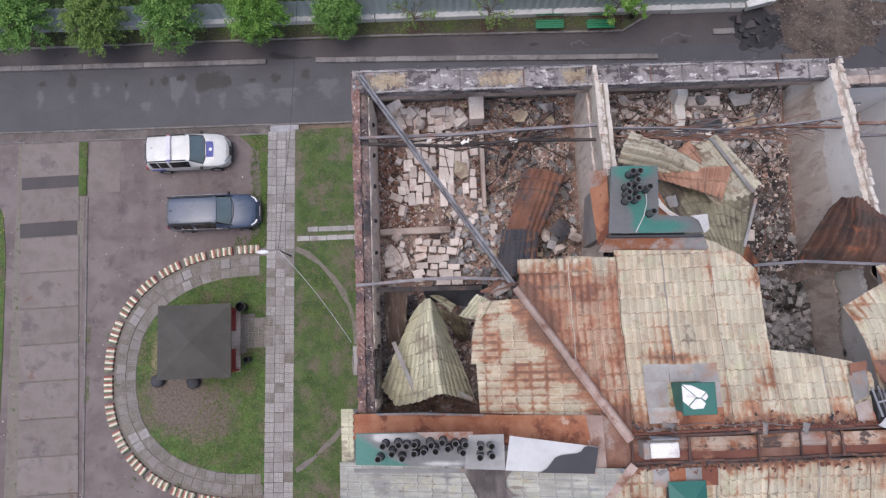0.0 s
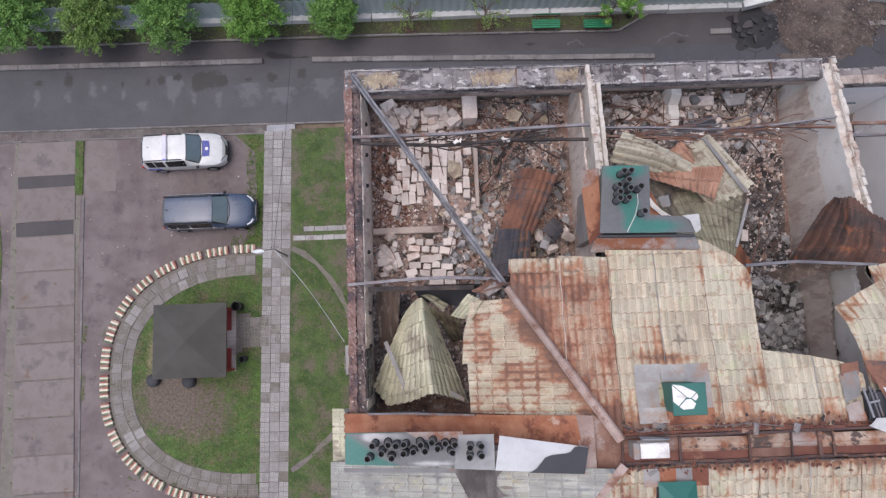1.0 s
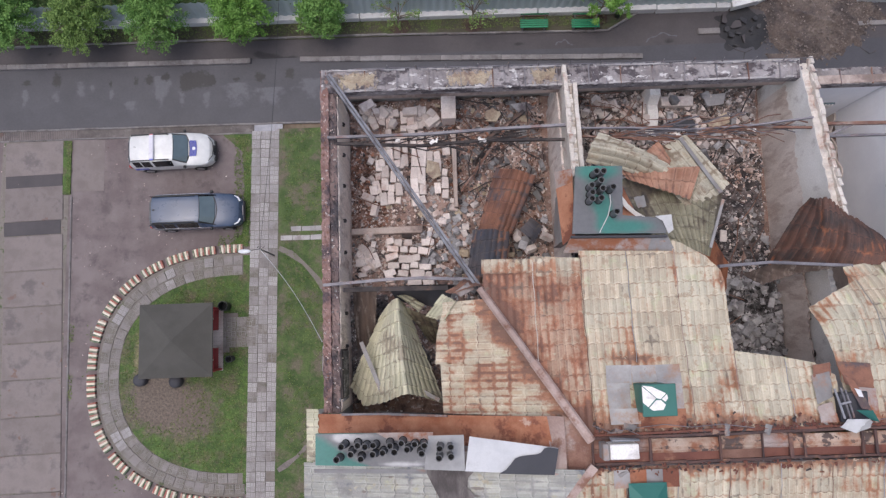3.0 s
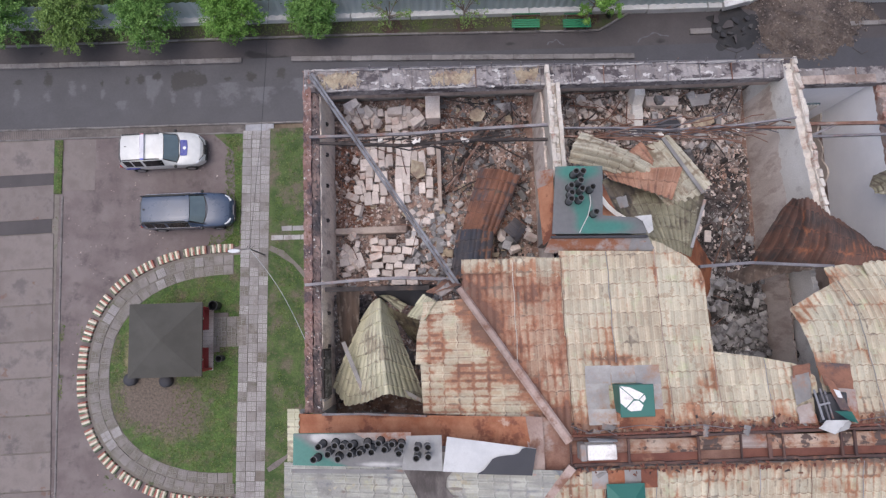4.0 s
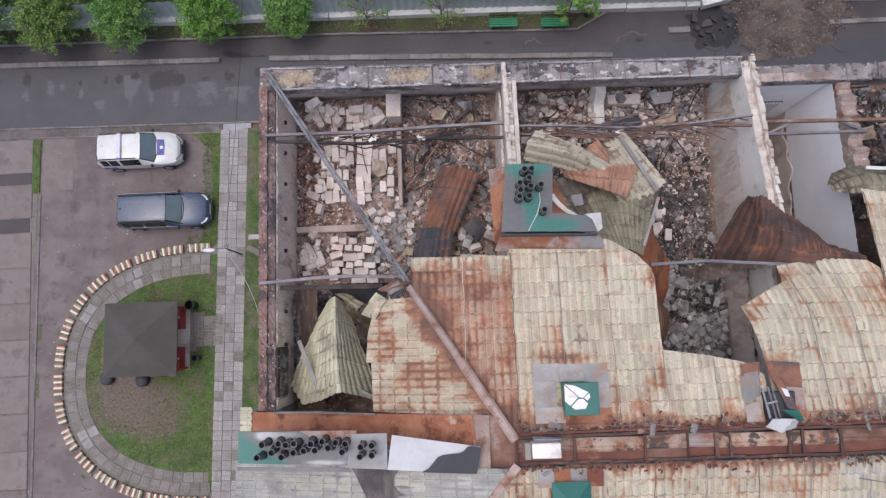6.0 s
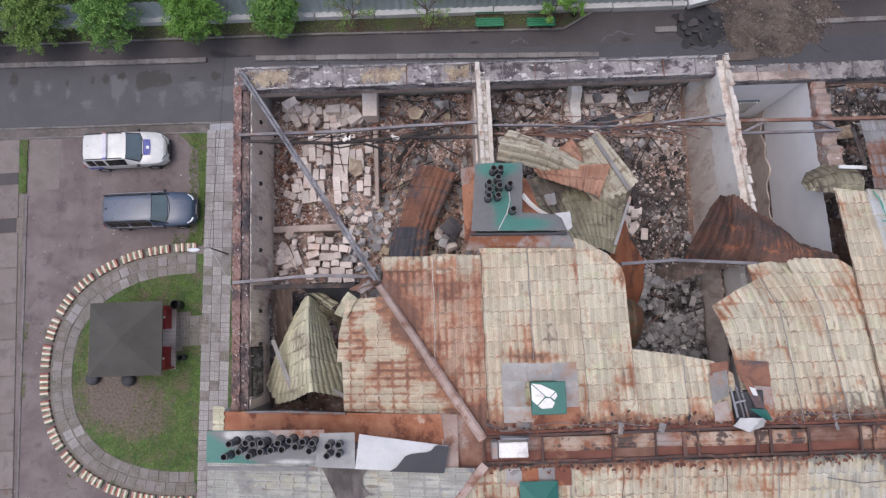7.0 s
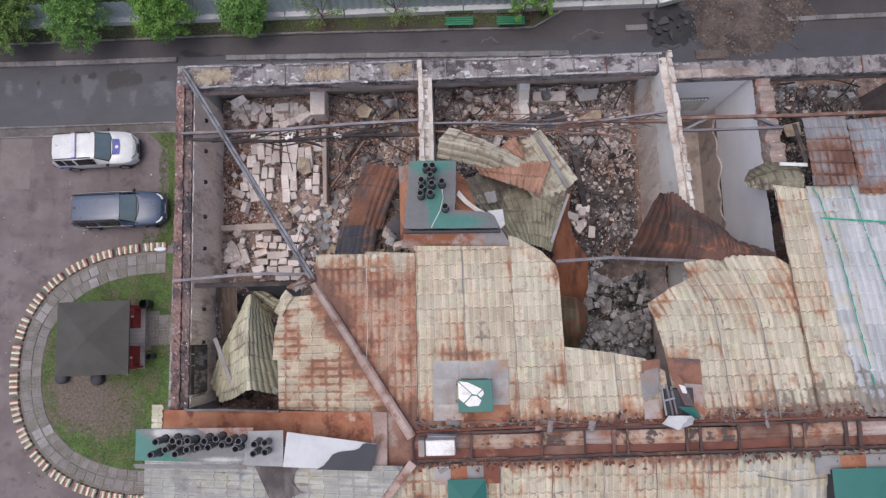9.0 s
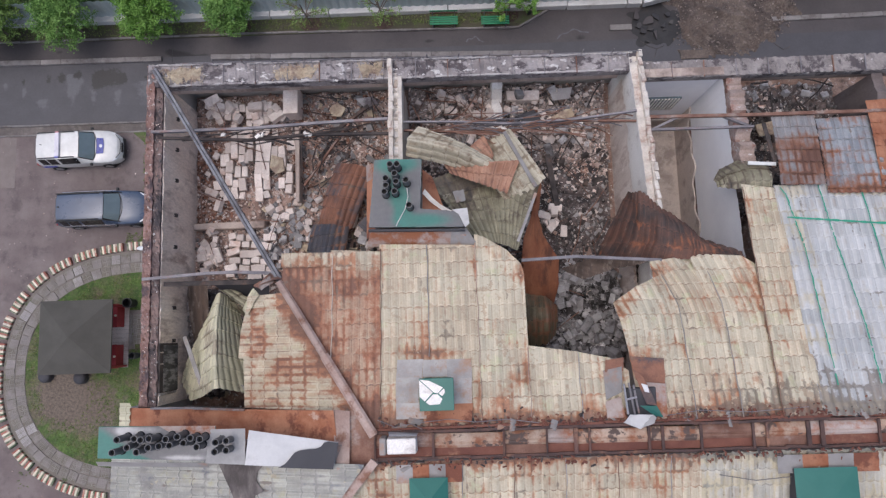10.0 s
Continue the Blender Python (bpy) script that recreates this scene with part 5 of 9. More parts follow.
def wool(x0, x1, y0, y1, z, seed):
    """A matted clump of insulation wool with loose strands."""
    X, Y = np.meshgrid(np.linspace(x0, x1, 44), np.linspace(y0, y1, 18), indexing="ij")
    fx, fy = (X - x0) / (x1 - x0), (Y - y0) / (y1 - y0)
    edge = np.clip(np.minimum.reduce([fx, 1 - fx, fy * 0.6, (1 - fy) * 0.6]) * 4 + 0.25 * ripple(X, Y, seed, 4.0), 0, 1)
    rs = np.random.RandomState(seed)
    Z = z - 0.03 + edge * (0.06 + 0.03 * ripple(X, Y, seed, 5.0)) + rs.uniform(-0.015, 0.015, X.shape) * edge
    idx = np.arange(X.size).reshape(X.shape)
    q = np.stack([idx[:-1, :-1], idx[1:, :-1], idx[1:, 1:], idx[:-1, 1:]], -1).reshape(-1, 4)
    vs, fs = np.stack([X, Y, Z], -1).reshape(-1, 3).tolist(), q.tolist()
    rng = random.Random(seed)
    for k in range(150):
        x, y, a = rng.uniform(x0, x1), rng.uniform(y0, y1), rng.uniform(0, 6.3)
        l, w = rng.uniform(0.04, 0.13), rng.uniform(0.003, 0.008)
        dx, dy, zz = math.cos(a), math.sin(a), z + rng.uniform(0.0, 0.06)
        k0 = len(vs)
        vs += [(x - dy * w, y + dx * w, zz), (x + dy * w, y - dx * w, zz), (x + dx * l + dy * w, y + dy * l - dx * w, zz + rng.uniform(-0.02, 0.03)), (x + dx * l - dy * w, y + dy * l + dx * w, zz)]
        fs.append((k0, k0 + 1, k0 + 2, k0 + 3))
    solid("insulation_clump", mesh_from("insulation_clump", vs, fs, STRAW), "clump of straw-coloured insulation wool on the cornice", "insulation", kind="stuff")


wool(-2.0, -0.85, 6.68, 7.14, 14.46, 1)
wool(1.05, 2.3, 6.7, 7.1, 14.44, 2)
wool(3.4, 4.05, 6.66, 7.1, 14.43, 3)

tagged(new("lintel_face", box_mesh("lintel_face", 11.2, 13.42, 6.47, 6.70, 14.1, 14.225, CONCWALL, 0.01, 0.015)), "cream broken lintel edge over the open room", "beam", "", "structure")

# cross walls
ragged_wall("wall_cross_a", 4.335, 4.465, 7.0, 3.3, FLOOR, lambda y: 14.4 + 0.13 * (6.9 - y), WHITEPL, "broken white plastered cross wall of burnt brick", 21, rough=0.05)
ragged_wall("wall_cross_a_skin", 4.16, 4.215, 6.7, 1.6, FLOOR, lambda y: 13.75 + 0.12 * (6.9 - y), PINKWALL, "scorched plaster skin of the cross wall", 22, rough=0.05)
ragged_wall("wall_cross_b", 10.799, 10.805, 7.15, 2.3, FLOOR, lambda y: 14.4 + 0.19 * (7.0 - y), WHITEPL, "broken white plastered cross wall of pale brick", 23, n=34, rough=0.035, sway=0.002)
ragged_wall("wall_cross_b_skin", 10.777, 10.779, 6.7, -2.4, FLOOR, lambda y: (13.62 + 0.075 * (6.9 - y) + 0.06 * math.sin(2.7 * y) + 0.05 * math.sin(9 * y) if y > 2.2 else 13.55 + 0.05 * math.sin(4 * y)), PINKWALL, "scorched pink plaster on the cross wall", 24, n=110, rough=0.07, sway=0.001)
ragged_wall("wall_cross_b_low", 10.78, 10.86, 2.298, -2.45, FLOOR, lambda y: 13.5 + 0.05 * math.sin(4 * y), CONCWALL, "low scorched end of the cross wall", 58, n=60, rough=0.05, sway=0.001)
ragged_wall("wall_cross_b_soot", 10.862, 10.958, 2.298, -2.45, FLOOR, lambda y: 13.3 + 0.1 * math.sin(5 * y), CHAR, "burnt black core of the cross wall", 59, n=60, rough=0.12, sway=0.01)
ragged_wall("wall_cross_b_leaf", 10.96, 11.1, 2.298, -2.45, FLOOR, lambda y: 14.3 + 0.1 * (2.3 - y), WHITEPL, "grey-white plastered leaf of the cross wall under the roof", 60, n=60, rough=0.04, sway=0.004)
ragged_wall("wall_cross_b_core", 10.807, 10.998, 7.1, 2.3, FLOOR, lambda y: 14.36 + 0.19 * (7.0 - y), CRESTPL, "pale brick core of the cross wall", 55, n=40, rough=0.05, sway=0.001)
ragged_wall("wall_cross_c", 13.55, 13.95, 6.5, 3.2, 9.9, lambda y: 14.05 + 0.16 * (6.5 - y), BRICKPALE, "broken pale brick cross wall with torn plaster", 25, n=34, rough=0.17, sway=0.03)
ragged_wall("wall_cross_c_face", 13.493, 13.497, 6.6, 0.0, 11.3, lambda y: 13.9 + 0.08 * (6.5 - y), GREYPL, "smooth pale grey painted wall of the open room", 26, rough=0.03, sway=0.002)
ragged_wall("wall_cross_c_dado", 13.445, 13.498, 6.6, 0.0, 9.9, lambda y: 11.28 + 0.12 * math.sin(3 * y) + 0.1 * math.sin(7 * y + 1), DADO, "brown painted lower wall of the open room", 27, rough=0.0, sway=0.002)
ragged_wall("wall_cross_b_east", 11.105, 11.14, 6.499, -1.0, 9.9, lambda y: 13.9 if y > 2.3 else 13.2, GREYPL, "pale plaster on the back of the cross wall", 28, rough=0.04, sway=0.002)
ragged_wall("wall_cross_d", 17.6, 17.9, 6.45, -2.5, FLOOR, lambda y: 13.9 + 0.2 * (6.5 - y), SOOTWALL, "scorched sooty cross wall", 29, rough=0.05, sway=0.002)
strip_wall("wall_spine", CONCWALL, "x", -1.8, 25.0, -2.5, -2.8, FLOOR, 14.5, "sooty spine wall under the ridge", 30, rough=0.03)
for x0, x1, y0, y1, f, sd in ((4.22, 4.33, 7.12, 3.3, lambda y: 14.58 + 0.13 * (6.9 - y), 51), (4.47, 4.58, 6.6, 3.3, lambda y: 14.55 + 0.13 * (6.9 - y), 52),
                             (11.0, 11.1, 7.1, 2.3, lambda y: 14.46 + 0.19 * (7.0 - y), 54)):
    ragged_wall("wall_leaf", x0, x1, y0, y1, FLOOR, f, CRESTPL, "broken upright leaf of pale brick and plaster", sd, n=20, rough=0.02, sway=0.004)
crest_bricks = thing("wall_crest", "loose pale bricks standing along the broken wall tops", "bricks", kind="structure")
brick_me = box_mesh("brick", -0.06, 0.06, -0.13, 0.13, -0.12, 0.06, CRESTPL, 0.014, 0.008)
rng = random.Random(17)
for xc, y0, y1, f in ((11.06, 7.05, 2.35, lambda y: 14.52 + 0.19 * (7.0 - y)), (4.40, 6.95, 3.4, lambda y: 14.42 + 0.13 * (6.9 - y)), (4.275, 7.0, 3.4, lambda y: 14.62 + 0.13 * (6.9 - y))):
    y = y0
    while y > y1:
        if rng.random() < 0.88:
            put("brick", brick_me, crest_bricks, pose(xc + rng.uniform(-0.03, 0.03), y, f(y) + rng.uniform(-0.10, -0.03), rng.gauss(-10, 4), rng.gauss(0, 7), rng.gauss(0, 5)) @ Matrix.Scale(rng.uniform(0.82, 1.06), 4))
        y -= 0.255


# ---- roof ----
def zn(x, y):
    """Height of the north slope."""
    w = np.clip((x - 8.6) / 3.0, 0, 1)
    west = 16.62 - 0.2 * (y + 2.6) + 0.12 * np.clip(y, 0, 2)
    east = 16.58 - 0.262 * (y + 2.6)
    return west * (1 - w) + east * w


def zw(x, y):
    """Height of the west hip."""
    return 14.45 + 0.33 * (x + 2.5) + 0.0 * y


def zs(x, y):
    """Height of the south slope."""
    return 16.66 + 0.235 * (y + 2.95) + 0.0 * x


Y0 = 6.0


def north_sheet(poly, material, parent, seed, lift=0.0, dent=0.018, rel=1.0, fn=None, bend=0.0):
    xs, ys = [p[0] for p in poly], [p[1] for p in poly]
    base = fn or (lambda u, v: (u, v - Y0, zn(u, v - Y0) + lift))
    if bend:
        flat_fn = base
        base = lambda u, v: flat_fn(u - bend * np.clip((v - Y0 + 0.3) / 1.6, 0, 1.1) ** 1.6, v)
    me = tile_mesh("roof_sheet", base, max(xs) - min(xs) + bend, max(ys) - min(ys), material, cut=poly, u0=min(xs), v0=min(ys) + Y0, seed=seed, dent=dent, rel=rel)
    return put("roof_sheet", me, parent)


roof_n = thing("roof_north", "north roof slope of rusted cream pressed-metal tiles, partly lost", "roof", kind="structure")
YB = -2.42
north_sheet([(1.73, 0.81), (1.7, 1.05), (1.72, 1.35), (2.93, 1.36), (2.93, -1.05)], TILERUST, roof_n, 1.1)
north_sheet([(1.68, 1.35), (2.95, 1.33), (2.95, 1.68), (1.7, 1.7)], TILECREAM, roof_n, 1.7, 0.05)
north_sheet([(2.9, 1.72), (4.08, 1.62), (4.08, YB), (3.86, YB), (2.9, -0.98)], TILERUST, roof_n, 2.3, 0.012)
north_sheet([(2.88, 1.74), (4.1, 1.66), (4.1, 1.2), (2.88, 1.25)], TILECREAM, roof_n, 2.9, 0.03)
north_sheet([(4.05, 1.84), (5.2, 1.8), (5.2, YB), (4.05, YB)], TILECREAM, roof_n, 3.1, 0.02)
north_sheet([(5.18, 1.8), (6.36, 1.75), (6.36, YB), (5.18, YB)], TILECREAM, roof_n, 4.2, 0.028)
north_sheet([(6.33, 2.02), (6.55, 1.95), (7.1, 1.6), (7.42, 1.25), (7.48, 1.0), (7.48, YB), (6.33, YB)], TILECREAM, roof_n, 5.7, 0.02, 0.03)
north_sheet([(7.42, -0.66), (8.6, -0.84), (8.6, YB), (7.42, YB)], TILECREAM, roof_n, 6.1, 0.01, 0.03)
north_sheet([(8.57, -0.84), (9.3, -1.0), (9.72, -1.3), (9.7, -1.9), (9.55, YB), (8.57, YB)], TILECREAM, roof_n, 7.4, 0.02, 0.035)

roof_w = thing("roof_west", "west hip slope of rust-streaked pale metal tiles, partly lost", "roof", kind="structure")


def west_sheet(poly, material, parent, seed, lift=0.0, dent=0.018, zf=zw):
    """poly in x, y; the tiles step down towards the west."""
    xs, ys = [p[0] for p in poly], [p[1] for p in poly]
    X1 = 4.0
    me = tile_mesh("roof_sheet", lambda u, v: (X1 - v, u, zf(X1 - v, u) + lift), max(ys) - min(ys), max(xs) - min(xs), material,
                   cut=poly, u0=min(ys), v0=X1 - max(xs), seed=seed, dent=dent)
    return put("roof_sheet", me, parent)


west_sheet([(0.72, 0.72), (1.78, 0.76), (1.95, 0.45), (0.72, 0.42)], TILECREAM, roof_w, 1.3, 0.03)
west_sheet([(0.7, 0.46), (1.95, 0.5), (2.75, -0.78), (0.5, -0.78), (0.55, -0.1)], TILEMIX, roof_w, 2.6, 0.02)
west_sheet([(0.62, -0.74), (2.72, -0.74), (3.6, -2.05), (0.66, -1.95)], TILEMIX, roof_w, 3.9, 0.0)
# hip cap
hip_caps = thing("hip_ridge", "long rust-streaked pale metal cap along the hip", "ridge cap", kind="structure")
a, b = Vector((1.62, 1.02, 16.03)), Vector((3.92, -2.5, 16.78))
for k in range(2):
    p0, p1 = a.lerp(b, k * 0.5), a.lerp(b, k * 0.5 + 0.505)
    d = (p1 - p0).normalized()
    s = d.cross(Vector((0, 0, 1))).normalized()
    w0 = 0.09 if k == 0 else 0.108
    vs = [p + s * o + Vector((0, 0, h + k * 0.012)) for p in (p0, p1) for o, h in ((-w0, 0.0), (-w0 * 0.5, 0.055), (w0 * 0.5, 0.06), (w0, 0.0))]
    put("cap_length", mesh_from("cap_length", vs, [(i, i + 1, i + 5, i + 4) for i in range(3)], HIPCAP, [(0, 0)] * 8), hip_caps)

roof_e = thing("roof_east", "cream metal-tile roof slope buckled upwards at its torn edge", "roof", kind="structure")


def bulge(u, v):
    """The slope that rears up towards its torn west edge."""
    y = v - Y0
    z = zn(u, y)
    k = np.clip((10.9 - u) / 1.3, 0, 1) * np.clip((y + 1.6) / 1.8, 0, 1)
    k2 = np.clip((y - 0.2) / 1.2, 0, 1)
    return u, y, z + 0.34 * k - 0.75 * k ** 3 - 0.2 * k2 ** 2




def lap(y, x, k):
    """The bowed edge between two sheets of the buckled slope."""
    return x - k * min(1.0, max(0.0, (y + 0.1) / 1.4)) ** 1.6


rows = (0.75, 0.45, 0.15, -0.2)
north_sheet([(9.62, 0.28), (10.1, 0.62), (lap(0.9, 11.12, 0.55), 0.92)] + [(lap(y, 11.12, 0.55), y) for y in rows] + [(11.12, -2.38), (9.9, -2.38)], TILECREAM, roof_e, 8.2, 0.0, 0.03,
            fn=lambda u, v: (u, v - Y0, bulge(u, v)[2] + 0.05), bend=0.6)
north_sheet([(10.57, 1.24), (lap(1.42, 12.15, 0.3), 1.42)] + [(lap(y, 12.15, 0.3), y) for y in (1.1,) + rows] + [(12.12, -2.42), (10.62, -2.42)], TILECREAM, roof_e, 9.3, 0.02, 0.025,
            fn=lambda u, v: (u, v - Y0, bulge(u, v)[2] + 0.025), bend=0.6)
north_sheet([(11.6, 1.42), (12.84, 1.32), (13.22, 1.05), (13.05, -2.42), (11.9, -2.42)], TILECREAM, roof_e, 10.4, 0.0, 0.025, bend=0.4)
roof_f = thing("roof_far_east", "whitened metal-tile roof slope with green sealed seams", "roof", kind="structure")
north_sheet([(13.18, 3.2), (14.02, 3.05), (13.96, -2.42), (13.0, -2.42)], TILECREAM, roof_f, 11.5, 0.06, 0.02)
xs = [13.98, 14.62, 15.42, 16.3, 17.4, 18.5, 19.6, 20.7, 21.8, 22.9, 24.0]
for i, (x0, x1) in enumerate(zip(xs, xs[1:])):
    north_sheet([(x0, 3.12), (x1 + 0.03, 3.1), (x1 + 0.03, YB), (x0 - 0.1, YB)], TILEWHITE, roof_f, 12.1 + i, 0.065 + 0.008 * (i % 2), 0.015)
seals = thing("seam_seals", "bright green sealing strips painted along the roof seams", "seal")


def seal(pts, w):
    bm = bmesh.new()
    rng = random.Random(int(pts[0][0] * 10))
    n = 26
    for (xa, ya), (xb, yb) in zip(pts, pts[1:]):
        prev = None
        for i in range(n + 1):
            t = i / n
            x, y = xa + (xb - xa) * t + rng.uniform(-0.012, 0.012), ya + (yb - ya) * t
            ww = w * rng.uniform(0.35, 0.95)
            d = Vector((xb - xa, yb - ya)).normalized()
            z = float(zn(np.array(x), np.array(y))) + 0.165
            cur = (bm.verts.new((x - d.y * ww, y + d.x * ww, z)), bm.verts.new((x + d.y * ww, y - d.x * ww, z)))
            if prev and rng.random() < 0.97:
                bm.faces.new((prev[0], prev[1], cur[1], cur[0]))
            prev = cur
    part("strip", bm, GREENTAPE, seals)


seal([(14.1, 3.05), (14.2, 2.85), (14.35, 1.46), (14.33, -1.75)], 0.022)
seal([(15.06, 3.1), (15.14, 1.43), (15.3, -0.4), (15.3, -1.75)], 0.022)
seal([(16.1, 2.95), (16.15, -1.7)], 0.022)
seal([(14.1, 2.25), (16.2, 2.03), (17.6, 1.93)], 0.035)

roof_s = thing("roof_south", "south roof slope of cream and rusty metal tiles", "roof", kind="structure")


def south_sheet(poly, material, parent, seed, lift=0.0, dent=0.018, zf=zs):
    xs, ys = [p[0] for p in poly], [p[1] for p in poly]
    me = tile_mesh("roof_sheet", lambda u, v: (u, -v, zf(u, -v) + lift), max(xs) - min(xs), max(ys) - min(ys), material,
                   cut=poly, u0=min(xs), v0=-max(ys), seed=seed, dent=dent, nx=6)
    return put("roof_sheet", me, parent)


xs = [3.7, 4.7, 5.85, 6.5, 7.65, 8.8, 9.95, 11.1, 12.25, 13.4, 14.5, 15.7, 16.9, 18.1, 19.3, 20.5, 21.7, 22.9]
for i, (x0, x1) in enumerate(zip(xs, xs[1:])):
    yb = -6.4
    if i == 0:
        pl = [(3.95, -3.1), (x1 + 0.03, -3.1), (x1 + 0.03, yb), (1.5, yb)]
    else:
        pl = [(x0, -3.1), (x1 + 0.03, -3.1), (x1 + 0.03, yb), (x0, yb)]
    south_sheet(pl, TILEASH if 7 <= i <= 10 else TILECREAM, roof_s, 31.0 + i, 0.006 * (i % 2), 0.02)
roof_sw = thing("roof_southwest", "whitened metal-tile hip behind the vent row", "roof", kind="structure")
zsw = lambda x, y: 15.0 + 0.30 * (x + 2.5) - 0.0 * y
west_sheet([(-2.86, -3.1), (0.4, -3.1), (0.55, -6.2), (-2.86, -6.2)], TILEFROST, roof_sw, 51.0, 0.0, zf=zsw)
west_sheet([(0.42, -3.1), (3.75, -3.1), (1.4, -6.2), (0.55, -6.2)], TILEFROST, roof_sw, 52.0, 0.012, zf=zsw)
west_sheet([(-2.86, -1.84), (-2.52, -1.84), (-2.52, -3.15), (-2.86, -3.15)], TILEPALE, roof_sw, 53.0, -0.35, zf=zsw)
me = tile_mesh("burnt_patch", lambda u, v: (u, -v, zsw(u, -v) + 0.07), 1.4, 1.6, BURNTPATCH, cut=[(0.14, -3.12), (1.2, -3.12), (1.12, -3.9), (0.98, -4.6), (0.9, -4.6)], u0=0.1, v0=3.1, rel=0.2)
put("burnt_patch", me, roof_sw, label="dark bare patch where a sheet is missing")
for h, ring in ((0.078, [(1.1, -3.12), (1.38, -3.12), (1.1, -3.42)]), (0.086, [(1.05, -3.45), (1.34, -3.74), (1.2, -3.83), (1.0, -3.9)])):
    put("burnt_patch", tile_mesh("burnt_patch", lambda u, v, h=h: (u, -v, zsw(u, -v) + h), 1.4, 1.6, BURNTPATCH, cut=ring, u0=0.1, v0=3.1, rel=0.2), roof_sw)
ragged_wall("gable_south_west", -2.74, -2.5, -1.98, -12.9, 13.4, lambda y: 14.35, FACADE, "pale eaves wall beside the vent row", 41, rough=0.0)



def seam(parent, x, ya, yb, material, lift=0.075, r=0.009, lean=0.0, zf=zn):
    """A lapped edge between two roof sheets, slightly proud and wavering."""
    n = int(abs(yb - ya) / 0.175) + 1
    pts = []
    for k in range(n + 1):
        y = ya + (yb - ya) * k / n
        xx = x + lean * (k / n) ** 0.75 + 0.012 * math.sin(7 * y + x)
        pts.append((xx, y, float(zf(np.array(xx), np.array(y))) + lift + 0.012 * (k % 2)))
    bm = bmesh.new()
    tube(bm, pts, r, 4)
    part("seam", bm, material, parent)


for x, ya, yb, mm, ln in ((2.92, 1.7, -0.95, CRESTPL, 0), (4.07, 1.7, -2.38, RUSTSTEEL, 0), (5.19, 1.78, -0.85, STEEL, 0), (6.35, 1.8, -2.38, HIPCAP, 0), (7.45, -0.7, -2.38, HIPCAP, 0), (8.59, -0.86, -2.38, STEEL, 0)):
    seam(roof_n, x, ya, yb, mm, lean=ln)
for x, k, ya in ((11.1, 0.55, 0.9), (12.13, 0.3, 1.4)):
    n = 22
    pts = [(lap(y, x, k) + 0.01 * math.sin(9 * y), y, float(bulge(np.array(lap(y, x, k)), np.array(y + Y0))[2]) + 0.115 + 0.01 * (i % 2)) for i, y in ((i, ya + (-2.38 - ya) * i / n) for i in range(n + 1))]
    bm = bmesh.new()
    tube(bm, pts, 0.011, 4)
    part("seam", bm, ZINC, roof_e)
seam(roof_f, 13.19, 3.1, -2.4, RUSTSTEEL, 0.13, 0.010, -0.18)
for k in range(6):
    seam(roof_s, 4.7 + 1.15 * k, -3.15, -6.2, STEEL if k % 2 else RUSTSTEEL, 0.07, zf=zs)
# ridge
ridge = thing("ridge", "rusted ridge cap of pressed lengths between dark battens", "ridge cap", kind="structure")
rng = random.Random(5)
x = 3.95
while x < 24:
    w = rng.uniform(0.6, 1.7)
    z = max(16.66 - 0.012 * (x - 4), 16.54)
    dy, tw = rng.uniform(-0.02, 0.02), rng.uniform(-0.02, 0.02)
    prof = [(-2.83, 0.0), (-2.78, 0.05), (-2.725, 0.085), (-2.715, 0.045), (-2.705, 0.09), (-2.62, 0.06), (-2.52, -0.01)]
    vs = [(xx, y + dy + tw * e, z + h + rng.uniform(-0.008, 0.008)) for xx, e in ((x, 0), (x + w * 0.5, 0.6), (x + w + 0.02, 1)) for y, h in prof]
    put("cap_length", mesh_from("cap_length", vs, [(r * 7 + i, r * 7 + i + 1, r * 7 + i + 8, r * 7 + i + 7) for r in range(2) for i in range(6)], rng.choice((CAPPALE, CAPPALE, CAPPALE, FLASHPATCH, RUSTSTEEL)), [(0, 0)] * 21, True), ridge)
    for q in (0.0,) + ((0.3,) if rng.random() < 0.35 else ()):
        wd = rng.choice((0.02, 0.03, 0.045))
        put("cross_bar", box_mesh("cross_bar", x + q - wd, x + q + wd, -3.03, -2.49, z + 0.08, z + 0.14, RUSTBAR, 0.008, 0.006), ridge)
    put("gutter_strip", box_mesh("gutter_strip", x, x + w, -3.02, -2.82, z - 0.06, z + 0.005, RUSTDEEP if rng.random() < 0.7 else RUSTSTEEL, 0.0, 0.008), ridge)
    x += w
for y, mm, wd in ((-2.47, RUSTBAR, 0.06), (-3.05, RUSTBAR, 0.06), (-2.4, RUSTDEEP, 0.05), (-3.11, CHAR, 0.03)):
    bm = bmesh.new()
    for k in range(20):
        beam(bm, (4.0 + k, y + rng.uniform(-0.02, 0.02), 16.68 - 0.009 * k), (5.03 + k, y + rng.uniform(-0.02, 0.02), 16.68 - 0.009 * k), wd, 0.05)
    part("batten", bm, mm, ridge)
rng = random.Random(66)
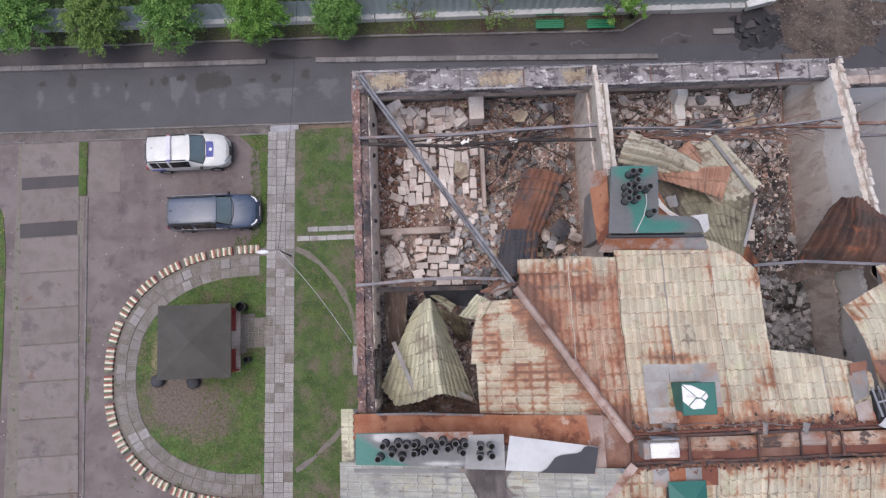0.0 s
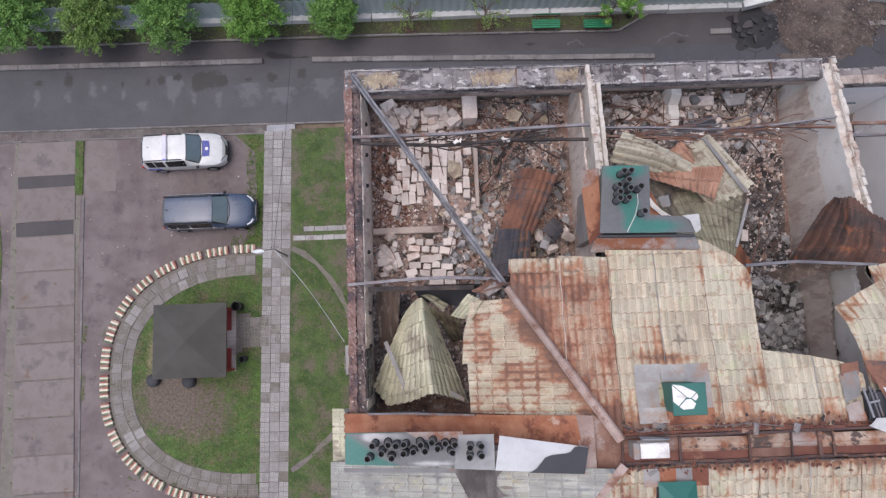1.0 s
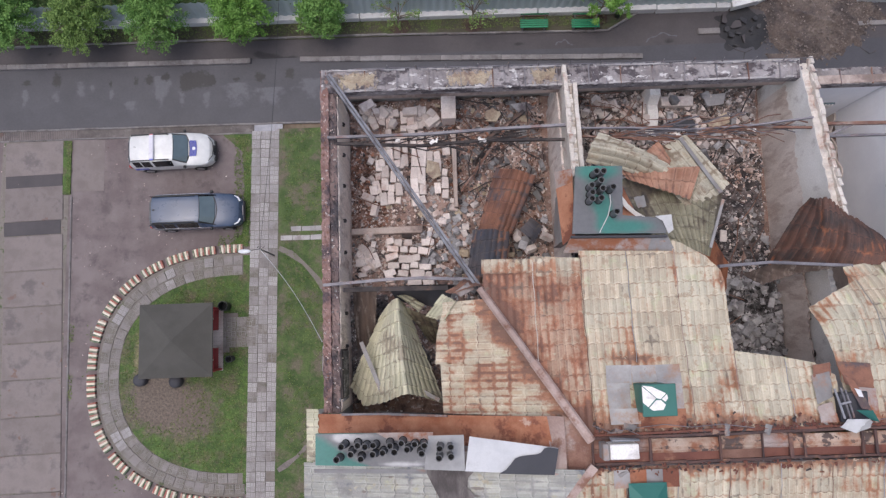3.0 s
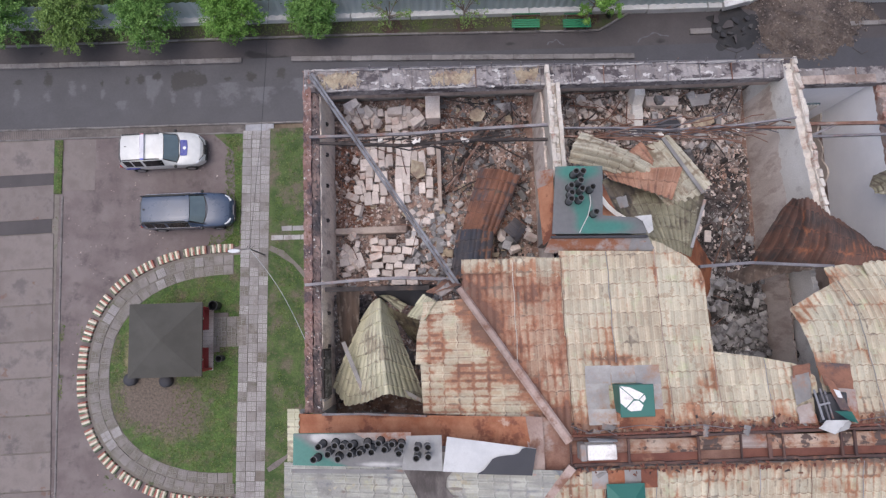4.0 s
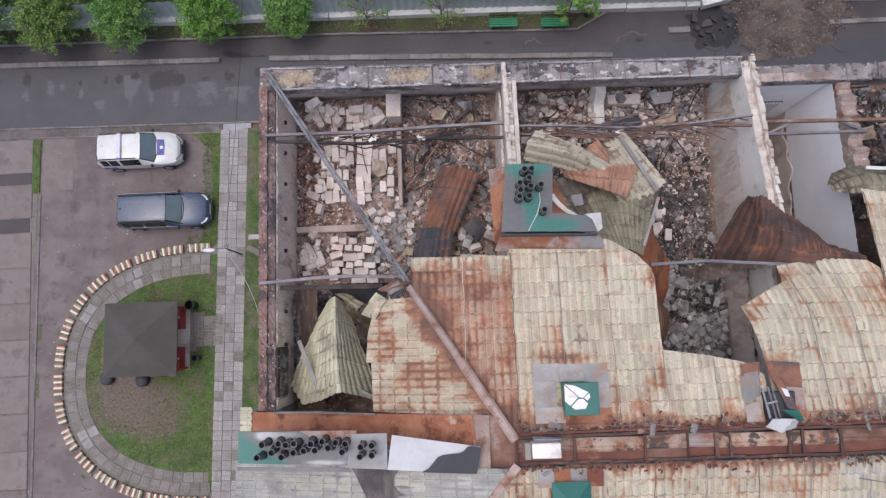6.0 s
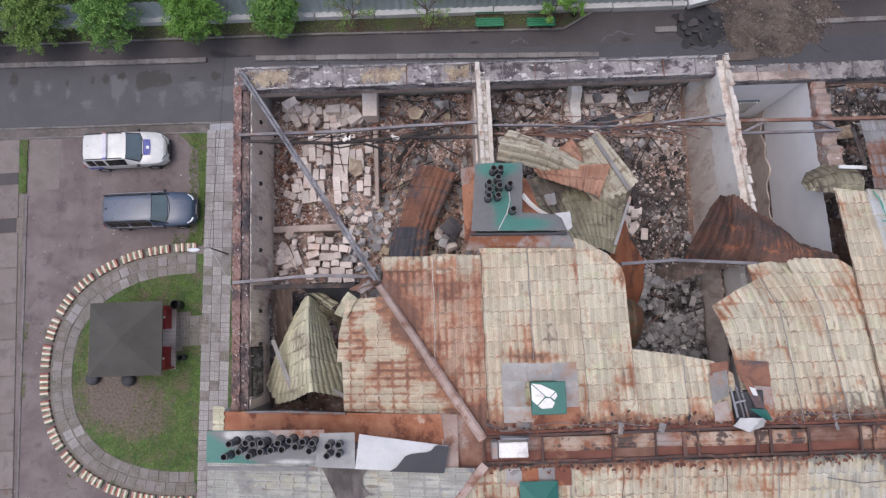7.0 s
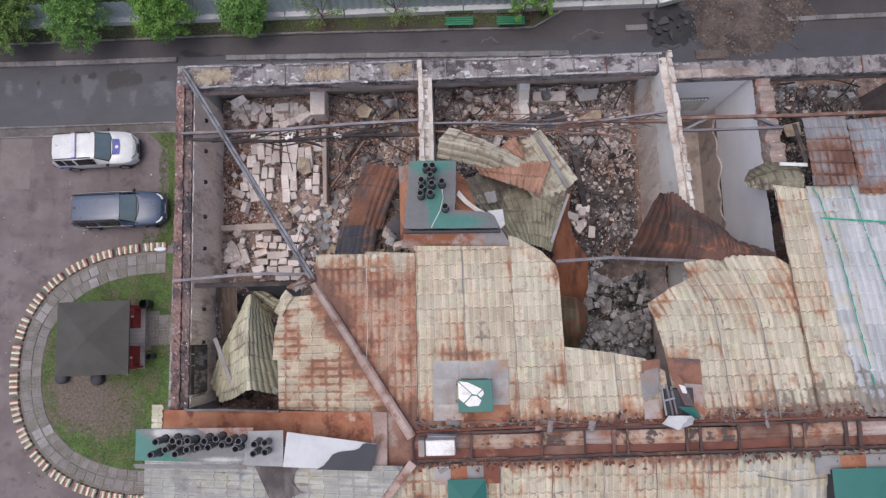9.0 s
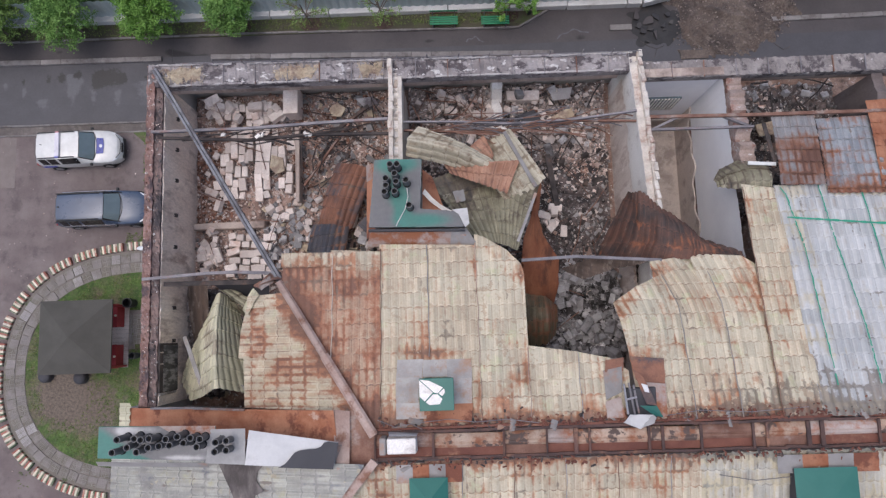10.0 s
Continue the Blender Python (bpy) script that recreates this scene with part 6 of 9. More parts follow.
for nm, mm, cnt, sz, lab in (("rust_flakes", RUSTDEEP, 620, 0.04, "rust flakes and burnt scraps along the ridge"), ("grey_scraps", ZINC, 15, 0.12, "bent grey sheet scraps along the ridge"), ("char_scraps", CHAR, 110, 0.045, "black burnt scraps along the ridge")):
    vs, fs = [], []
    for k in range(cnt):
        x, side = rng.uniform(4.0, 18.0), rng.random() < (0.97 if mm is ZINC else 0.7)
        y = (-2.42 + abs(rng.gauss(0, 0.12))) if side else (-3.08 - abs(rng.gauss(0, 0.1)))
        z = (float(zn(np.array(x), np.array(y))) if side else zs(x, y)) + 0.09
        a_, b_ = sz * rng.uniform(0.5, 1.5), sz * rng.uniform(0.3, 0.9)
        m = pose(x, y, z, rng.uniform(-12, 12), rng.uniform(-12, 12), rng.uniform(0, 360))
        k0 = len(vs)
        vs += [tuple(m @ Vector(p)) for p in ((-a_, -b_, 0), (a_, -b_ * 0.7, 0.01), (a_ * 0.8, b_, 0), (-a_ * 0.9, b_ * 0.8, 0.015), (0, 0, 0.03))]
        fs += [(k0, k0 + 1, k0 + 4), (k0 + 1, k0 + 2, k0 + 4), (k0 + 2, k0 + 3, k0 + 4), (k0 + 3, k0, k0 + 4)]
    solid(nm, mesh_from(nm, vs, fs, mm), lab, "debris", kind="stuff")


for pts in ([(4.95, -2.28, 16.68), (5.6, -2.22, 16.7), (6.2, -2.3, 16.7), (6.9, -2.26, 16.68), (7.6, -2.36, 16.7)], [(4.0, -2.2, 16.66), (4.4, -2.36, 16.7), (4.75, -2.3, 16.7), (5.0, -2.42, 16.72)],
            [(10.3, -2.3, 16.66), (11.2, -2.2, 16.62), (12.3, -2.27, 16.6), (13.6, -2.2, 16.58)], [(11.5, -3.6, 16.6), (12.3, -3.75, 16.56), (13.2, -3.68, 16.58), (14.6, -3.5, 16.6)]):
    bm = bmesh.new()
    tube(bm, pts, 0.009, 5)
    solid("loose_wire", bm_mesh("loose_wire", bm, BURNTSTEEL), "thin slack wire trailing along the ridge", "wire", "wires along the ridge")

# ---- fallen and folded roof sheets ----
def quilt(rows):
    """A surface through a grid of points, bent along the grid lines; also its size across and down."""
    G = np.array(rows, dtype=float)
    m, n = G.shape[:2]
    U = np.linalg.norm(np.diff(G, axis=0), axis=-1).sum(0).mean()
    V = np.linalg.norm(np.diff(G, axis=1), axis=-1).sum(1).mean()

    def fn(u, v):
        s, t = np.clip(u / U, 0, 1.02) * (m - 1), np.clip(v / V, 0, 1.02) * (n - 1)
        i, j = np.clip(s.astype(int), 0, m - 2), np.clip(t.astype(int), 0, n - 2)
        a, b = (s - i)[..., None], (t - j)[..., None]
        P = G[i, j] * (1 - a) * (1 - b) + G[i + 1, j] * a * (1 - b) + G[i, j + 1] * (1 - a) * b + G[i + 1, j + 1] * a * b
        return P[..., 0], P[..., 1], P[..., 2]

    return fn, U, V


def curve(a, b, lift, n=5, along=(0, 0, 1)):
    """Points from a to b that bow out by lift."""
    a, b, w = Vector(a), Vector(b), Vector(along)
    return [tuple(a.lerp(b, k / (n - 1)) + w * lift * math.sin(math.pi * k / (n - 1))) for k in range(n)]


def fallen(name, rows, material, label, seed, dent=0.02, rel=1.0, keep=None, ragged=0.03):
    fn, U, V = quilt(rows)
    me = tile_mesh(name, fn, U, V, material, seed=seed, dent=dent, rel=rel, keep=keep, ragged=ragged)
    return solid(name, me, label, "roof sheet")


# the tent-like folded sheet by the west wall
apexes = [(-0.95, 0.62, 13.2), (-0.82, 0.76, 13.5), (-0.68, 0.88, 13.8), (-0.5, 0.95, 14.05), (-0.4, 0.85, 13.7), (-0.3, 0.7, 13.3)]
feet = [(-1.95, -1.45, 12.9), (-1.52, -1.96, 13.3), (-0.85, -1.78, 14.15), (-0.28, -1.52, 14.85), (0.12, -1.68, 14.3), (0.66, -1.95, 13.6)]
fallen("folded_roof_sheet", [[tuple(Vector(a).lerp(Vector(b), k / 6) + Vector((0, 0, 0.22 * math.sin(math.pi * k / 6)))) for k in range(7)] for a, b in zip(apexes, feet)],
       TILEPALE, "pale yellow metal-tile sheet folded like a tent beside the wall", 61, 0.02)
fallen("scorched_sheet", [curve((-1.83, 1.25, 12.9), (-1.8, -0.4, 12.35), 0.1), curve((-1.1, 1.25, 13.3), (-1.25, -0.2, 12.5), 0.05)], SCORCH, "dark brown scorched roof sheet leaning in the corner", 62, 0.03)
fallen("curled_green_sheet", [curve((-0.3, 0.75, 13.8), (0.35, -0.35, 12.0), 0.15), curve((0.55, 0.35, 13.6), (0.62, -0.2, 12.1), 0.1)], TILEGREEN, "greenish scorched roof sheet curled behind the folded one", 63, 0.03)
fallen("torn_sheet_corner", [curve((-0.55, 1.0, 14.0), (0.05, 0.55, 13.9), 0.05), curve((-0.25, 1.05, 13.6), (0.2, 0.75, 13.6), 0.05)], TILEPALE, "torn corner of a pale roof sheet", 64, 0.02)
fallen("bent_edge_sheet", [curve((0.75, 0.95, 15.1), (0.3, 0.42, 14.5), 0.08), curve((1.1, 0.72, 15.72), (0.78, 0.25, 15.6), 0.02)], TILEPALE, "bent pale sheet hanging from the hip edge", 65, 0.02)
fallen("orange_torn_sheet", [curve((0.8, 0.98, 15.3), (1.3, 1.25, 15.5), 0.1, 6), curve((0.98, 0.92, 15.75), (1.72, 1.06, 16.02), 0.16, 6)], RUSTPINK, "torn orange-rusted strip of sheet at the hip", 66, 0.07, 0.5)
fallen("curled_scrap_sheet", [curve((1.0, 0.95, 15.8), (1.35, 1.18, 15.85), 0.08, 4), curve((1.15, 0.82, 15.9), (1.5, 1.0, 16.02), 0.1, 4)], FLASHWEAR, "curled grey and orange scrap of sheet at the hip", 86, 0.04, 0.2)

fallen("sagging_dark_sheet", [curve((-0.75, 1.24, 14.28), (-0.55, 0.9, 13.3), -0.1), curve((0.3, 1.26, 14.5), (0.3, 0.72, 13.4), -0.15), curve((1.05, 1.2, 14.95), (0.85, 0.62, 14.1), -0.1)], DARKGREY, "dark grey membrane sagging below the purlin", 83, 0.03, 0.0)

# the heap of sheets beside the chimney
fallen("bowed_sheet", [curve((4.65, 4.35, 14.75), (6.9, 3.75, 14.25), 0.12, 8, (0.2, 0.6, 0.3)), curve((4.72, 4.7, 15.15), (7.0, 3.95, 14.62), 0.2, 8, (0.2, 0.6, 0.5)), curve((5.0, 5.08, 14.9), (7.15, 4.06, 14.55), 0.12, 8, (0.2, 0.5, 0.2))],
       TILEOLD, "long bowed cream-green roof sheet thrown over the wall", 67, 0.02)
fallen("rust_pink_sheet", [curve((5.62, 4.2, 14.45), (5.85, 3.9, 14.4), -0.04), curve((6.5, 4.15, 14.6), (6.5, 3.56, 14.7), -0.06), curve((7.66, 4.1, 14.82), (7.28, 3.2, 14.9), 0.02)], RUSTPINK, "pinkish rusted roof sheet folded under the bowed one", 68, 0.03)
fallen("slumped_green_sheet", [curve((5.2, 3.8, 14.2), (6.35, 2.2, 14.6), -0.15), curve((6.4, 4.2, 14.0), (6.9, 1.9, 15.1), -0.1), curve((7.4, 4.3, 14.2), (7.2, 1.75, 15.4), -0.05), curve((8.15, 3.5, 14.95), (7.42, 1.62, 15.5), 0.05)], TILEGREEN, "large scorched yellow-green roof sheet slumped into the room", 69, 0.03)
fallen("bent_white_sheet", [curve((6.35, 4.4, 14.0), (7.35, 2.9, 14.75), 0.05), curve((6.9, 4.85, 14.25), (7.75, 3.1, 14.95), 0.06), curve((7.45, 5.08, 14.5), (8.27, 3.55, 15.06), 0.03)], TILEOLD, "pale bent roof sheet on top of the heap", 70, 0.03, 0.6)
fallen("small_rust_sheet", [curve((6.35, 4.65, 14.3), (6.9, 4.15, 14.5), 0.02), curve((6.75, 4.95, 14.35), (7.0, 4.35, 14.55), 0.02)], RUSTPINK, "small rusted scrap of roof sheet", 71, 0.02)
fallen("grey_scrap_sheet", [curve((5.85, 3.35, 14.75), (5.95, 3.05, 14.75), 0), curve((6.15, 3.4, 14.72), (6.2, 3.1, 14.72), 0)], ZINC, "small grey scrap of sheet", 72, 0.01, 0.0)
fallen("hanging_rust_sheet", [[(8.15, 3.55, 14.0), (7.95, 2.7, 14.0), (7.7, 2.1, 14.1), (7.65, 1.5, 13.9), (7.75, 0.7, 13.3), (8.1, -0.1, 12.6)],
                              [(8.21, 3.62, 14.1), (8.05, 2.78, 14.0), (8.0, 2.18, 14.05), (8.2, 1.55, 13.85), (8.25, 0.8, 13.4), (8.35, 0.15, 12.8)],
                              [(8.28, 3.7, 14.0), (8.15, 2.85, 13.8), (8.3, 2.25, 13.7), (8.75, 1.6, 13.5), (8.75, 0.9, 13.2), (8.6, 0.4, 12.7)]], RUSTHANG, "rust-red sheet hanging down into the room", 73, 0.03, 0.7)
fallen("green_drum_sheet", [curve((7.75, 0.7, 13.4), (7.8, -0.75, 13.2), 0.3), curve((8.3, 0.6, 13.6), (8.3, -0.7, 13.5), 0.35), curve((8.65, 0.3, 13.2), (8.6, -0.45, 13.1), 0.25)], TILEDARK, "dark green curled sheet below the roof edge", 74, 0.03, 0.6)
# loose sheets in the rooms
fallen("loose_rust_sheet", [curve((2.48, 4.82, 12.5), (1.87, 3.0, 12.45), 0.12, 6), curve((3.05, 4.68, 12.8), (2.38, 2.9, 12.6), 0.2, 6), curve((3.62, 4.5, 12.7), (2.85, 2.85, 12.45), 0.12, 6)], RUSTRED, "rust-brown roof sheet lying on the rubble", 75, 0.02, 1.5)
fallen("loose_dark_sheet", [curve((1.72, 2.98, 12.5), (1.42, 1.4, 12.6), 0.06), curve((2.25, 2.95, 12.66), (2.0, 1.6, 12.7), 0.1), curve((2.8, 2.9, 12.5), (2.62, 1.75, 12.6), 0.1)], NAVYRUST, "dark blue-brown roof sheet lying on the rubble", 76, 0.02)
fallen("loose_blue_sheet", [curve((3.05, 2.9, 12.7), (3.45, 2.5, 12.65), 0.03), curve((3.4, 3.25, 12.75), (3.75, 2.95, 12.7), 0.03)], NAVYRUST, "bent blue-grey sheet on the rubble", 77, 0.03, 0.2)
# the great dark sheet over the cross wall
fallen("dark_buckled_sheet", [
    [(9.75, 1.55, 13.6), (9.95, 2.0, 13.9), (10.3, 2.9, 14.5), (10.35, 3.12, 15.0)],
    [(10.2, 1.35, 14.7), (10.45, 1.9, 15.05), (10.55, 2.5, 15.3), (10.6, 3.05, 15.25)],
    [(10.75, 1.3, 15.3), (10.9, 1.75, 15.5), (10.95, 2.3, 15.6), (10.95, 2.72, 15.35)],
    [(11.55, 1.28, 15.55), (11.6, 1.6, 15.6), (11.5, 2.0, 15.6), (11.4, 2.3, 15.35)],
    [(12.0, 1.3, 15.5), (12.0, 1.5, 15.52), (11.95, 1.72, 15.5), (11.9, 1.9, 15.3)],
    [(12.95, 1.25, 15.5), (12.95, 1.3, 15.5), (12.93, 1.36, 15.5), (12.9, 1.42, 15.45)]], DARKRUST, "large dark rusted roof sheet buckled over the wall", 78, 0.075, 0.8)
fallen("hanging_dark_sheet", [curve((8.6, 1.25, 14.6), (9.2, 0.95, 14.4), -0.1, 4), curve((9.3, 1.45, 14.7), (10.0, 1.2, 14.7), -0.1, 4), curve((9.6, 1.55, 14.9), (10.7, 1.3, 15.2), 0.0, 4)], SCORCH, "dark torn sheet sagging below the purlin", 79, 0.03, 0.5)
fallen("curled_tip_sheet", [curve((12.86, 3.5, 14.25), (12.92, 3.3, 14.4), 0.06, 6), curve((13.1, 3.85, 14.1), (13.12, 3.15, 14.75), 0.2, 6), curve((13.5, 4.0, 14.3), (13.5, 3.1, 14.98), 0.28, 6), curve((14.02, 3.85, 14.6), (14.0, 3.1, 15.05), 0.22, 6)], TILEGREEN, "olive curled tip of the far roof sheet", 80, 0.03)
for k, (x0, x1, ya, yb, mm) in enumerate(((14.3, 15.4, 5.05, 3.1, BROWNRUST), (15.45, 16.95, 4.95, 2.85, GREYRUST), (16.8, 18.4, 5.4, 2.95, ORANGE))):
    fallen("overlaid_sheet", [curve((x0, ya, 14.72), (x0 - 0.2, yb, 15.3), 0.03, 6), curve((x1, ya + 0.05 * k, 14.75), (x1 - 0.2, yb - 0.05, 15.32), 0.03, 6)], mm,
           "grey metal-tile sheet streaked with orange rust" if mm is not ORANGE else "orange rusted metal-tile sheet", 81 + k, 0.02)

# ---- chimney with vent pipes ----


def vent_pipe(parent, x, y, z, h, r=0.075, lean=(0, 0)):
    bm = bmesh.new()
    n = 14
    top = Vector((x + lean[0], y + lean[1], z + h))
    base = Vector((x, y, z))
    rings = []
    for p, rr in ((base, r), (top, r), (top, r * 0.82), (top - Vector((0, 0, 0.2)), r * 0.82)):
        rings.append([bm.verts.new(p + Vector((rr * math.cos(6.2832 * k / n), rr * math.sin(6.2832 * k / n), 0))) for k in range(n)])
    for a, b in zip(rings, rings[1:]):
        for k in range(n):
            bm.faces.new((a[k], a[(k + 1) % n], b[(k + 1) % n], b[k]))
    p = part("vent_pipe", bm, PIPE, parent, smooth=False)
    # near-black disc paints the shade inside the hollow pipe
    bm = bmesh.new()
    bm.faces.new([bm.verts.new(top + Vector((r * 0.83 * math.cos(6.2832 * k / n), r * 0.83 * math.sin(6.2832 * k / n), -0.1))) for k in range(n)])
    part("bore", bm, PIPEIN, p)
    bm = bmesh.new()
    tube(bm, [base - Vector((0, 0, 0.01)), base + Vector((0, 0, 0.035))], r * 1.25, 12)
    part("collar", bm, PIPEIN, p)


chim = thing("chimney", "chimney with an L-shaped teal and grey metal cap", "chimney")


def prism(bm, pts, z0, z1):
    f = bm.faces.new([bm.verts.new((x, y, z0)) for x, y in pts])
    r = bmesh.ops.extrude_face_region(bm, geom=[f])
    bmesh.ops.translate(bm, verts=[v for v in r["geom"] if isinstance(v, bmesh.types.BMVert)], vec=(0, 0, z1 - z0))


L = [(4.02, 3.82), (5.14, 3.8), (5.07, 2.6), (6.05, 2.5), (6.08, 2.14), (3.86, 2.2)]
Lin = [(4.1, 3.74), (5.05, 3.72), (5.0, 2.52), (5.95, 2.44), (5.98, 2.24), (3.96, 2.28)]
bm = bmesh.new()
prism(bm, Lin, 13.0, 16.34)
part("shaft", bm, ZINC, chim, "shaft clad in grey sheet")
bm = bmesh.new()
prism(bm, L, 16.34, 16.42)
part("cap", bm, TEAL, chim, "teal metal cap burnt grey in patches")


def chimney_mask(x, y):
    """Where the teal cap of the chimney is scorched grey."""
    teal = spot(x, y, 4.55, 3.7, 0.55, 0.22) + spot(x, y, 4.65, 2.75, 0.2, 0.5) + 0.9 * spot(x, y, 5.15, 2.32, 0.7, 0.2) + 0.5 * spot(x, y, 4.4, 3.1, 0.25, 0.4)
    return 0.95 - 0.9 * np.clip(teal, 0, 1), 0.0 * x


cap_top = mask_sheet("cap_top", 3.86, 6.1, 2.12, 3.84, lambda x, y: 16.424, 0.02, CAPCHIM, chimney_mask, lambda x, y: inside(x, y, L))
put("cap_top", cap_top, chim, None, "upper face of the cap, teal burnt grey")
bm = bmesh.new()
prism(bm, [(3.84, 2.16), (6.12, 2.1), (6.12, 2.05), (3.84, 2.11)], 16.22, 16.36)
part("lip", bm, DARKGREY, chim)
for x, y in ((4.40, 3.53), (4.56, 3.53), (4.50, 3.32), (4.29, 3.22), (4.53, 3.13), (4.29, 3.05), (4.26, 2.89), (4.49, 2.91), (4.76, 3.15), (4.82, 2.57)):
    vent_pipe(chim, x + 0.02, y + 0.06, 16.42, 0.42 + 0.04 * math.sin(9 * x + 5 * y))
bm = bmesh.new()
tube(bm, [(4.78, 3.1, 16.5), (4.8, 2.9, 16.45), (4.72, 2.6, 16.44), (4.55, 2.3, 16.44), (4.5, 2.2, 16.43)], 0.012, 5)
part("wire", bm, WHITEPAINT, chim)
bm = bmesh.new()
vs = [bm.verts.new(p) for p in ((5.82, 2.55, 16.44), (6.18, 2.56, 16.55), (6.22, 2.2, 16.5), (6.12, 2.12, 16.42), (5.98, 2.42, 16.5))]
bm.faces.new(vs)
part("torn_flap", bm, ASHSHEET, chim, "torn pale flap of sheet")


TORN = [(5.12, 3.05), (5.3, 2.86), (5.5, 2.72), (5.78, 2.55), (6.02, 2.5)]
bm = bmesh.new()
rngt = random.Random(8)
edge = [(Vector((x, y, 16.0 - 0.1 * i)), Vector((x + 0.05 + 0.04 * rngt.random(), y + 0.06 + 0.05 * rngt.random(), 16.05 - 0.1 * i))) for i, (x, y) in enumerate(TORN)]
q = [(bm.verts.new(a_), bm.verts.new(b_)) for a_, b_ in edge]
for (a_, b_), (c_, d_) in zip(q, q[1:]):
    bm.faces.new((a_, c_, d_, b_))
part("torn_edge", bm, WHITEPL, chim, "torn white edge of the flashing")


def slab_sheet(name, pts, material, parent, label="", lift=0.0, n=5, dent=0.012, seed=1):
    """A thin four-cornered flashing sheet with slight dents; pts: corners in order."""
    a, b, c, d = [Vector(p) for p in pts]
    rng = random.Random(seed)
    vs, fs = [], []
    for i in range(n + 1):
        for j in range(n + 1):
            p = a.lerp(b, i / n).lerp(d.lerp(c, i / n), j / n)
            vs.append((p.x, p.y, p.z + lift + rng.uniform(-dent, dent)))
    for i in range(n):
        for j in range(n):
            k = i * (n + 1) + j
            fs.append((k, k + n + 1, k + n + 2, k + 1))
    return put(name, mesh_from(name, vs, fs, material, smooth=True), parent, None, label)


slab_sheet("flashing", [(3.72, 1.82, 15.8), (6.4, 1.74, 15.92), (6.1, 2.12, 16.2), (3.86, 2.18, 16.2)], FLASHPATCH, chim, "rust-patched flashing at the foot of the chimney", seed=2)
slab_sheet("flashing", [(5.75, 1.78, 15.93), (6.42, 1.75, 15.93), (6.15, 2.14, 16.21), (5.8, 2.14, 16.21)], ZINC, chim, lift=0.012, seed=3)
slab_sheet("flashing", [(3.7, 3.5, 15.45), (3.72, 2.0, 15.8), (3.98, 2.2, 16.15), (4.03, 3.6, 15.95)], ORANGE, chim, "orange rusted side flashing", seed=4)
slab_sheet("flashing", [(3.68, 3.95, 15.4), (3.7, 3.5, 15.46), (4.03, 3.55, 15.96), (4.05, 3.9, 15.9)], FLASHPATCH, chim, seed=5)
slab_sheet("flashing", [(5.12, 3.75, 15.6), (5.1, 2.55, 15.9), (5.7, 2.5, 15.75), (5.35, 3.6, 15.45)], ORANGE, chim, seed=6)

# ---- long vent row by the west hip ----
row = thing("vent_row", "long low chimney block with a row of dark vent pipes", "chimney")
bm = bmesh.new()
prism(bm, [(-2.2, -2.56), (3.2, -2.72), (3.05, -3.1), (-2.24, -2.84)], 13.5, 16.72)
part("shaft", bm, ZINC, row, "shaft clad in grey sheet")
bm = bmesh.new()
prism(bm, [(-2.2, -2.15), (0.4, -2.21), (0.42, -2.96), (-2.21, -2.83)], 16.72, 16.78)
part("cap", bm, TEAL, row, "teal metal cap burnt grey and white")
slab_sheet("bent_sheet", [(1.22, -2.29, 16.98), (3.16, -2.62, 16.88), (3.05, -3.18, 16.86), (1.1, -3.05, 16.88)], WHITESHEET, row, "bent white sheet lying on the block", seed=8, dent=0.012)
slab_sheet("bent_sheet", [(0.31, -2.27, 16.8), (1.1, -2.27, 16.86), (1.1, -3.05, 16.84), (0.2, -3.0, 16.8)], ASHSHEET, row, seed=9)
slab_sheet("lower_trim", [(-2.25, -2.9, 16.78), (0.25, -3.0, 16.78), (0.25, -3.12, 16.66), (-2.25, -3.02, 16.66)], ZINC, row, seed=10)
slab_sheet("flashing", [(-2.58, -1.97, 14.62), (3.0, -1.97, 16.56), (3.1, -2.7, 16.64), (-2.58, -2.6, 14.66)], ORANGE, row, "orange rusted flashing along the block", n=14, dent=0.02, seed=11)
slab_sheet("flashing", [(2.95, -1.96, 16.5), (3.38, -1.99, 16.6), (3.37, -3.3, 16.74), (3.1, -3.28, 16.74)], HIPCAP, row, seed=12)
for x, y in ((-1.56, -2.38), (-1.22, -2.38), (-1.05, -2.4), (-0.88, -2.38), (-0.51, -2.4), (-0.27, -2.36), (0.02, -2.39), (0.23, -2.42), (-1.67, -2.65), (-1.37, -2.56), (-1.15, -2.66), (-0.89, -2.57),
             (-0.68, -2.55), (-0.42, -2.53), (-0.15, -2.5), (0.17, -2.58), (0.56, -2.5), (0.8, -2.47), (0.54, -2.7), (0.8, -2.67)):
    lean = (0.03 * math.sin(9 * x), 0.03 * math.cos(7 * x))
    vent_pipe(row, x - lean[0], y - lean[1], 16.78, 0.42 + 0.04 * math.sin(11 * x), 0.076, lean)


slab_sheet("flashing", [(3.36, -1.95, 16.55), (3.97, -2.35, 16.66), (3.97, -3.1, 16.68), (3.34, -3.2, 16.58)], RUSTSTEEL, row, "brown rusted sheet where hip and ridge meet", seed=13, dent=0.02)
bm = bmesh.new()
prism(bm, [(1.85, -3.115), (2.0, -3.04), (2.11, -2.92), (2.2, -2.81), (2.32, -2.765), (2.5, -2.745), (2.68, -2.735), (2.78, -2.70), (2.86, -2.61), (2.95, -2.59), (3.17, -2.63), (3.05, -3.185)], 16.912, 16.93)
part("burnt_end", bm, DARKGREY, row, "dark grey burnt end of the bent sheet")

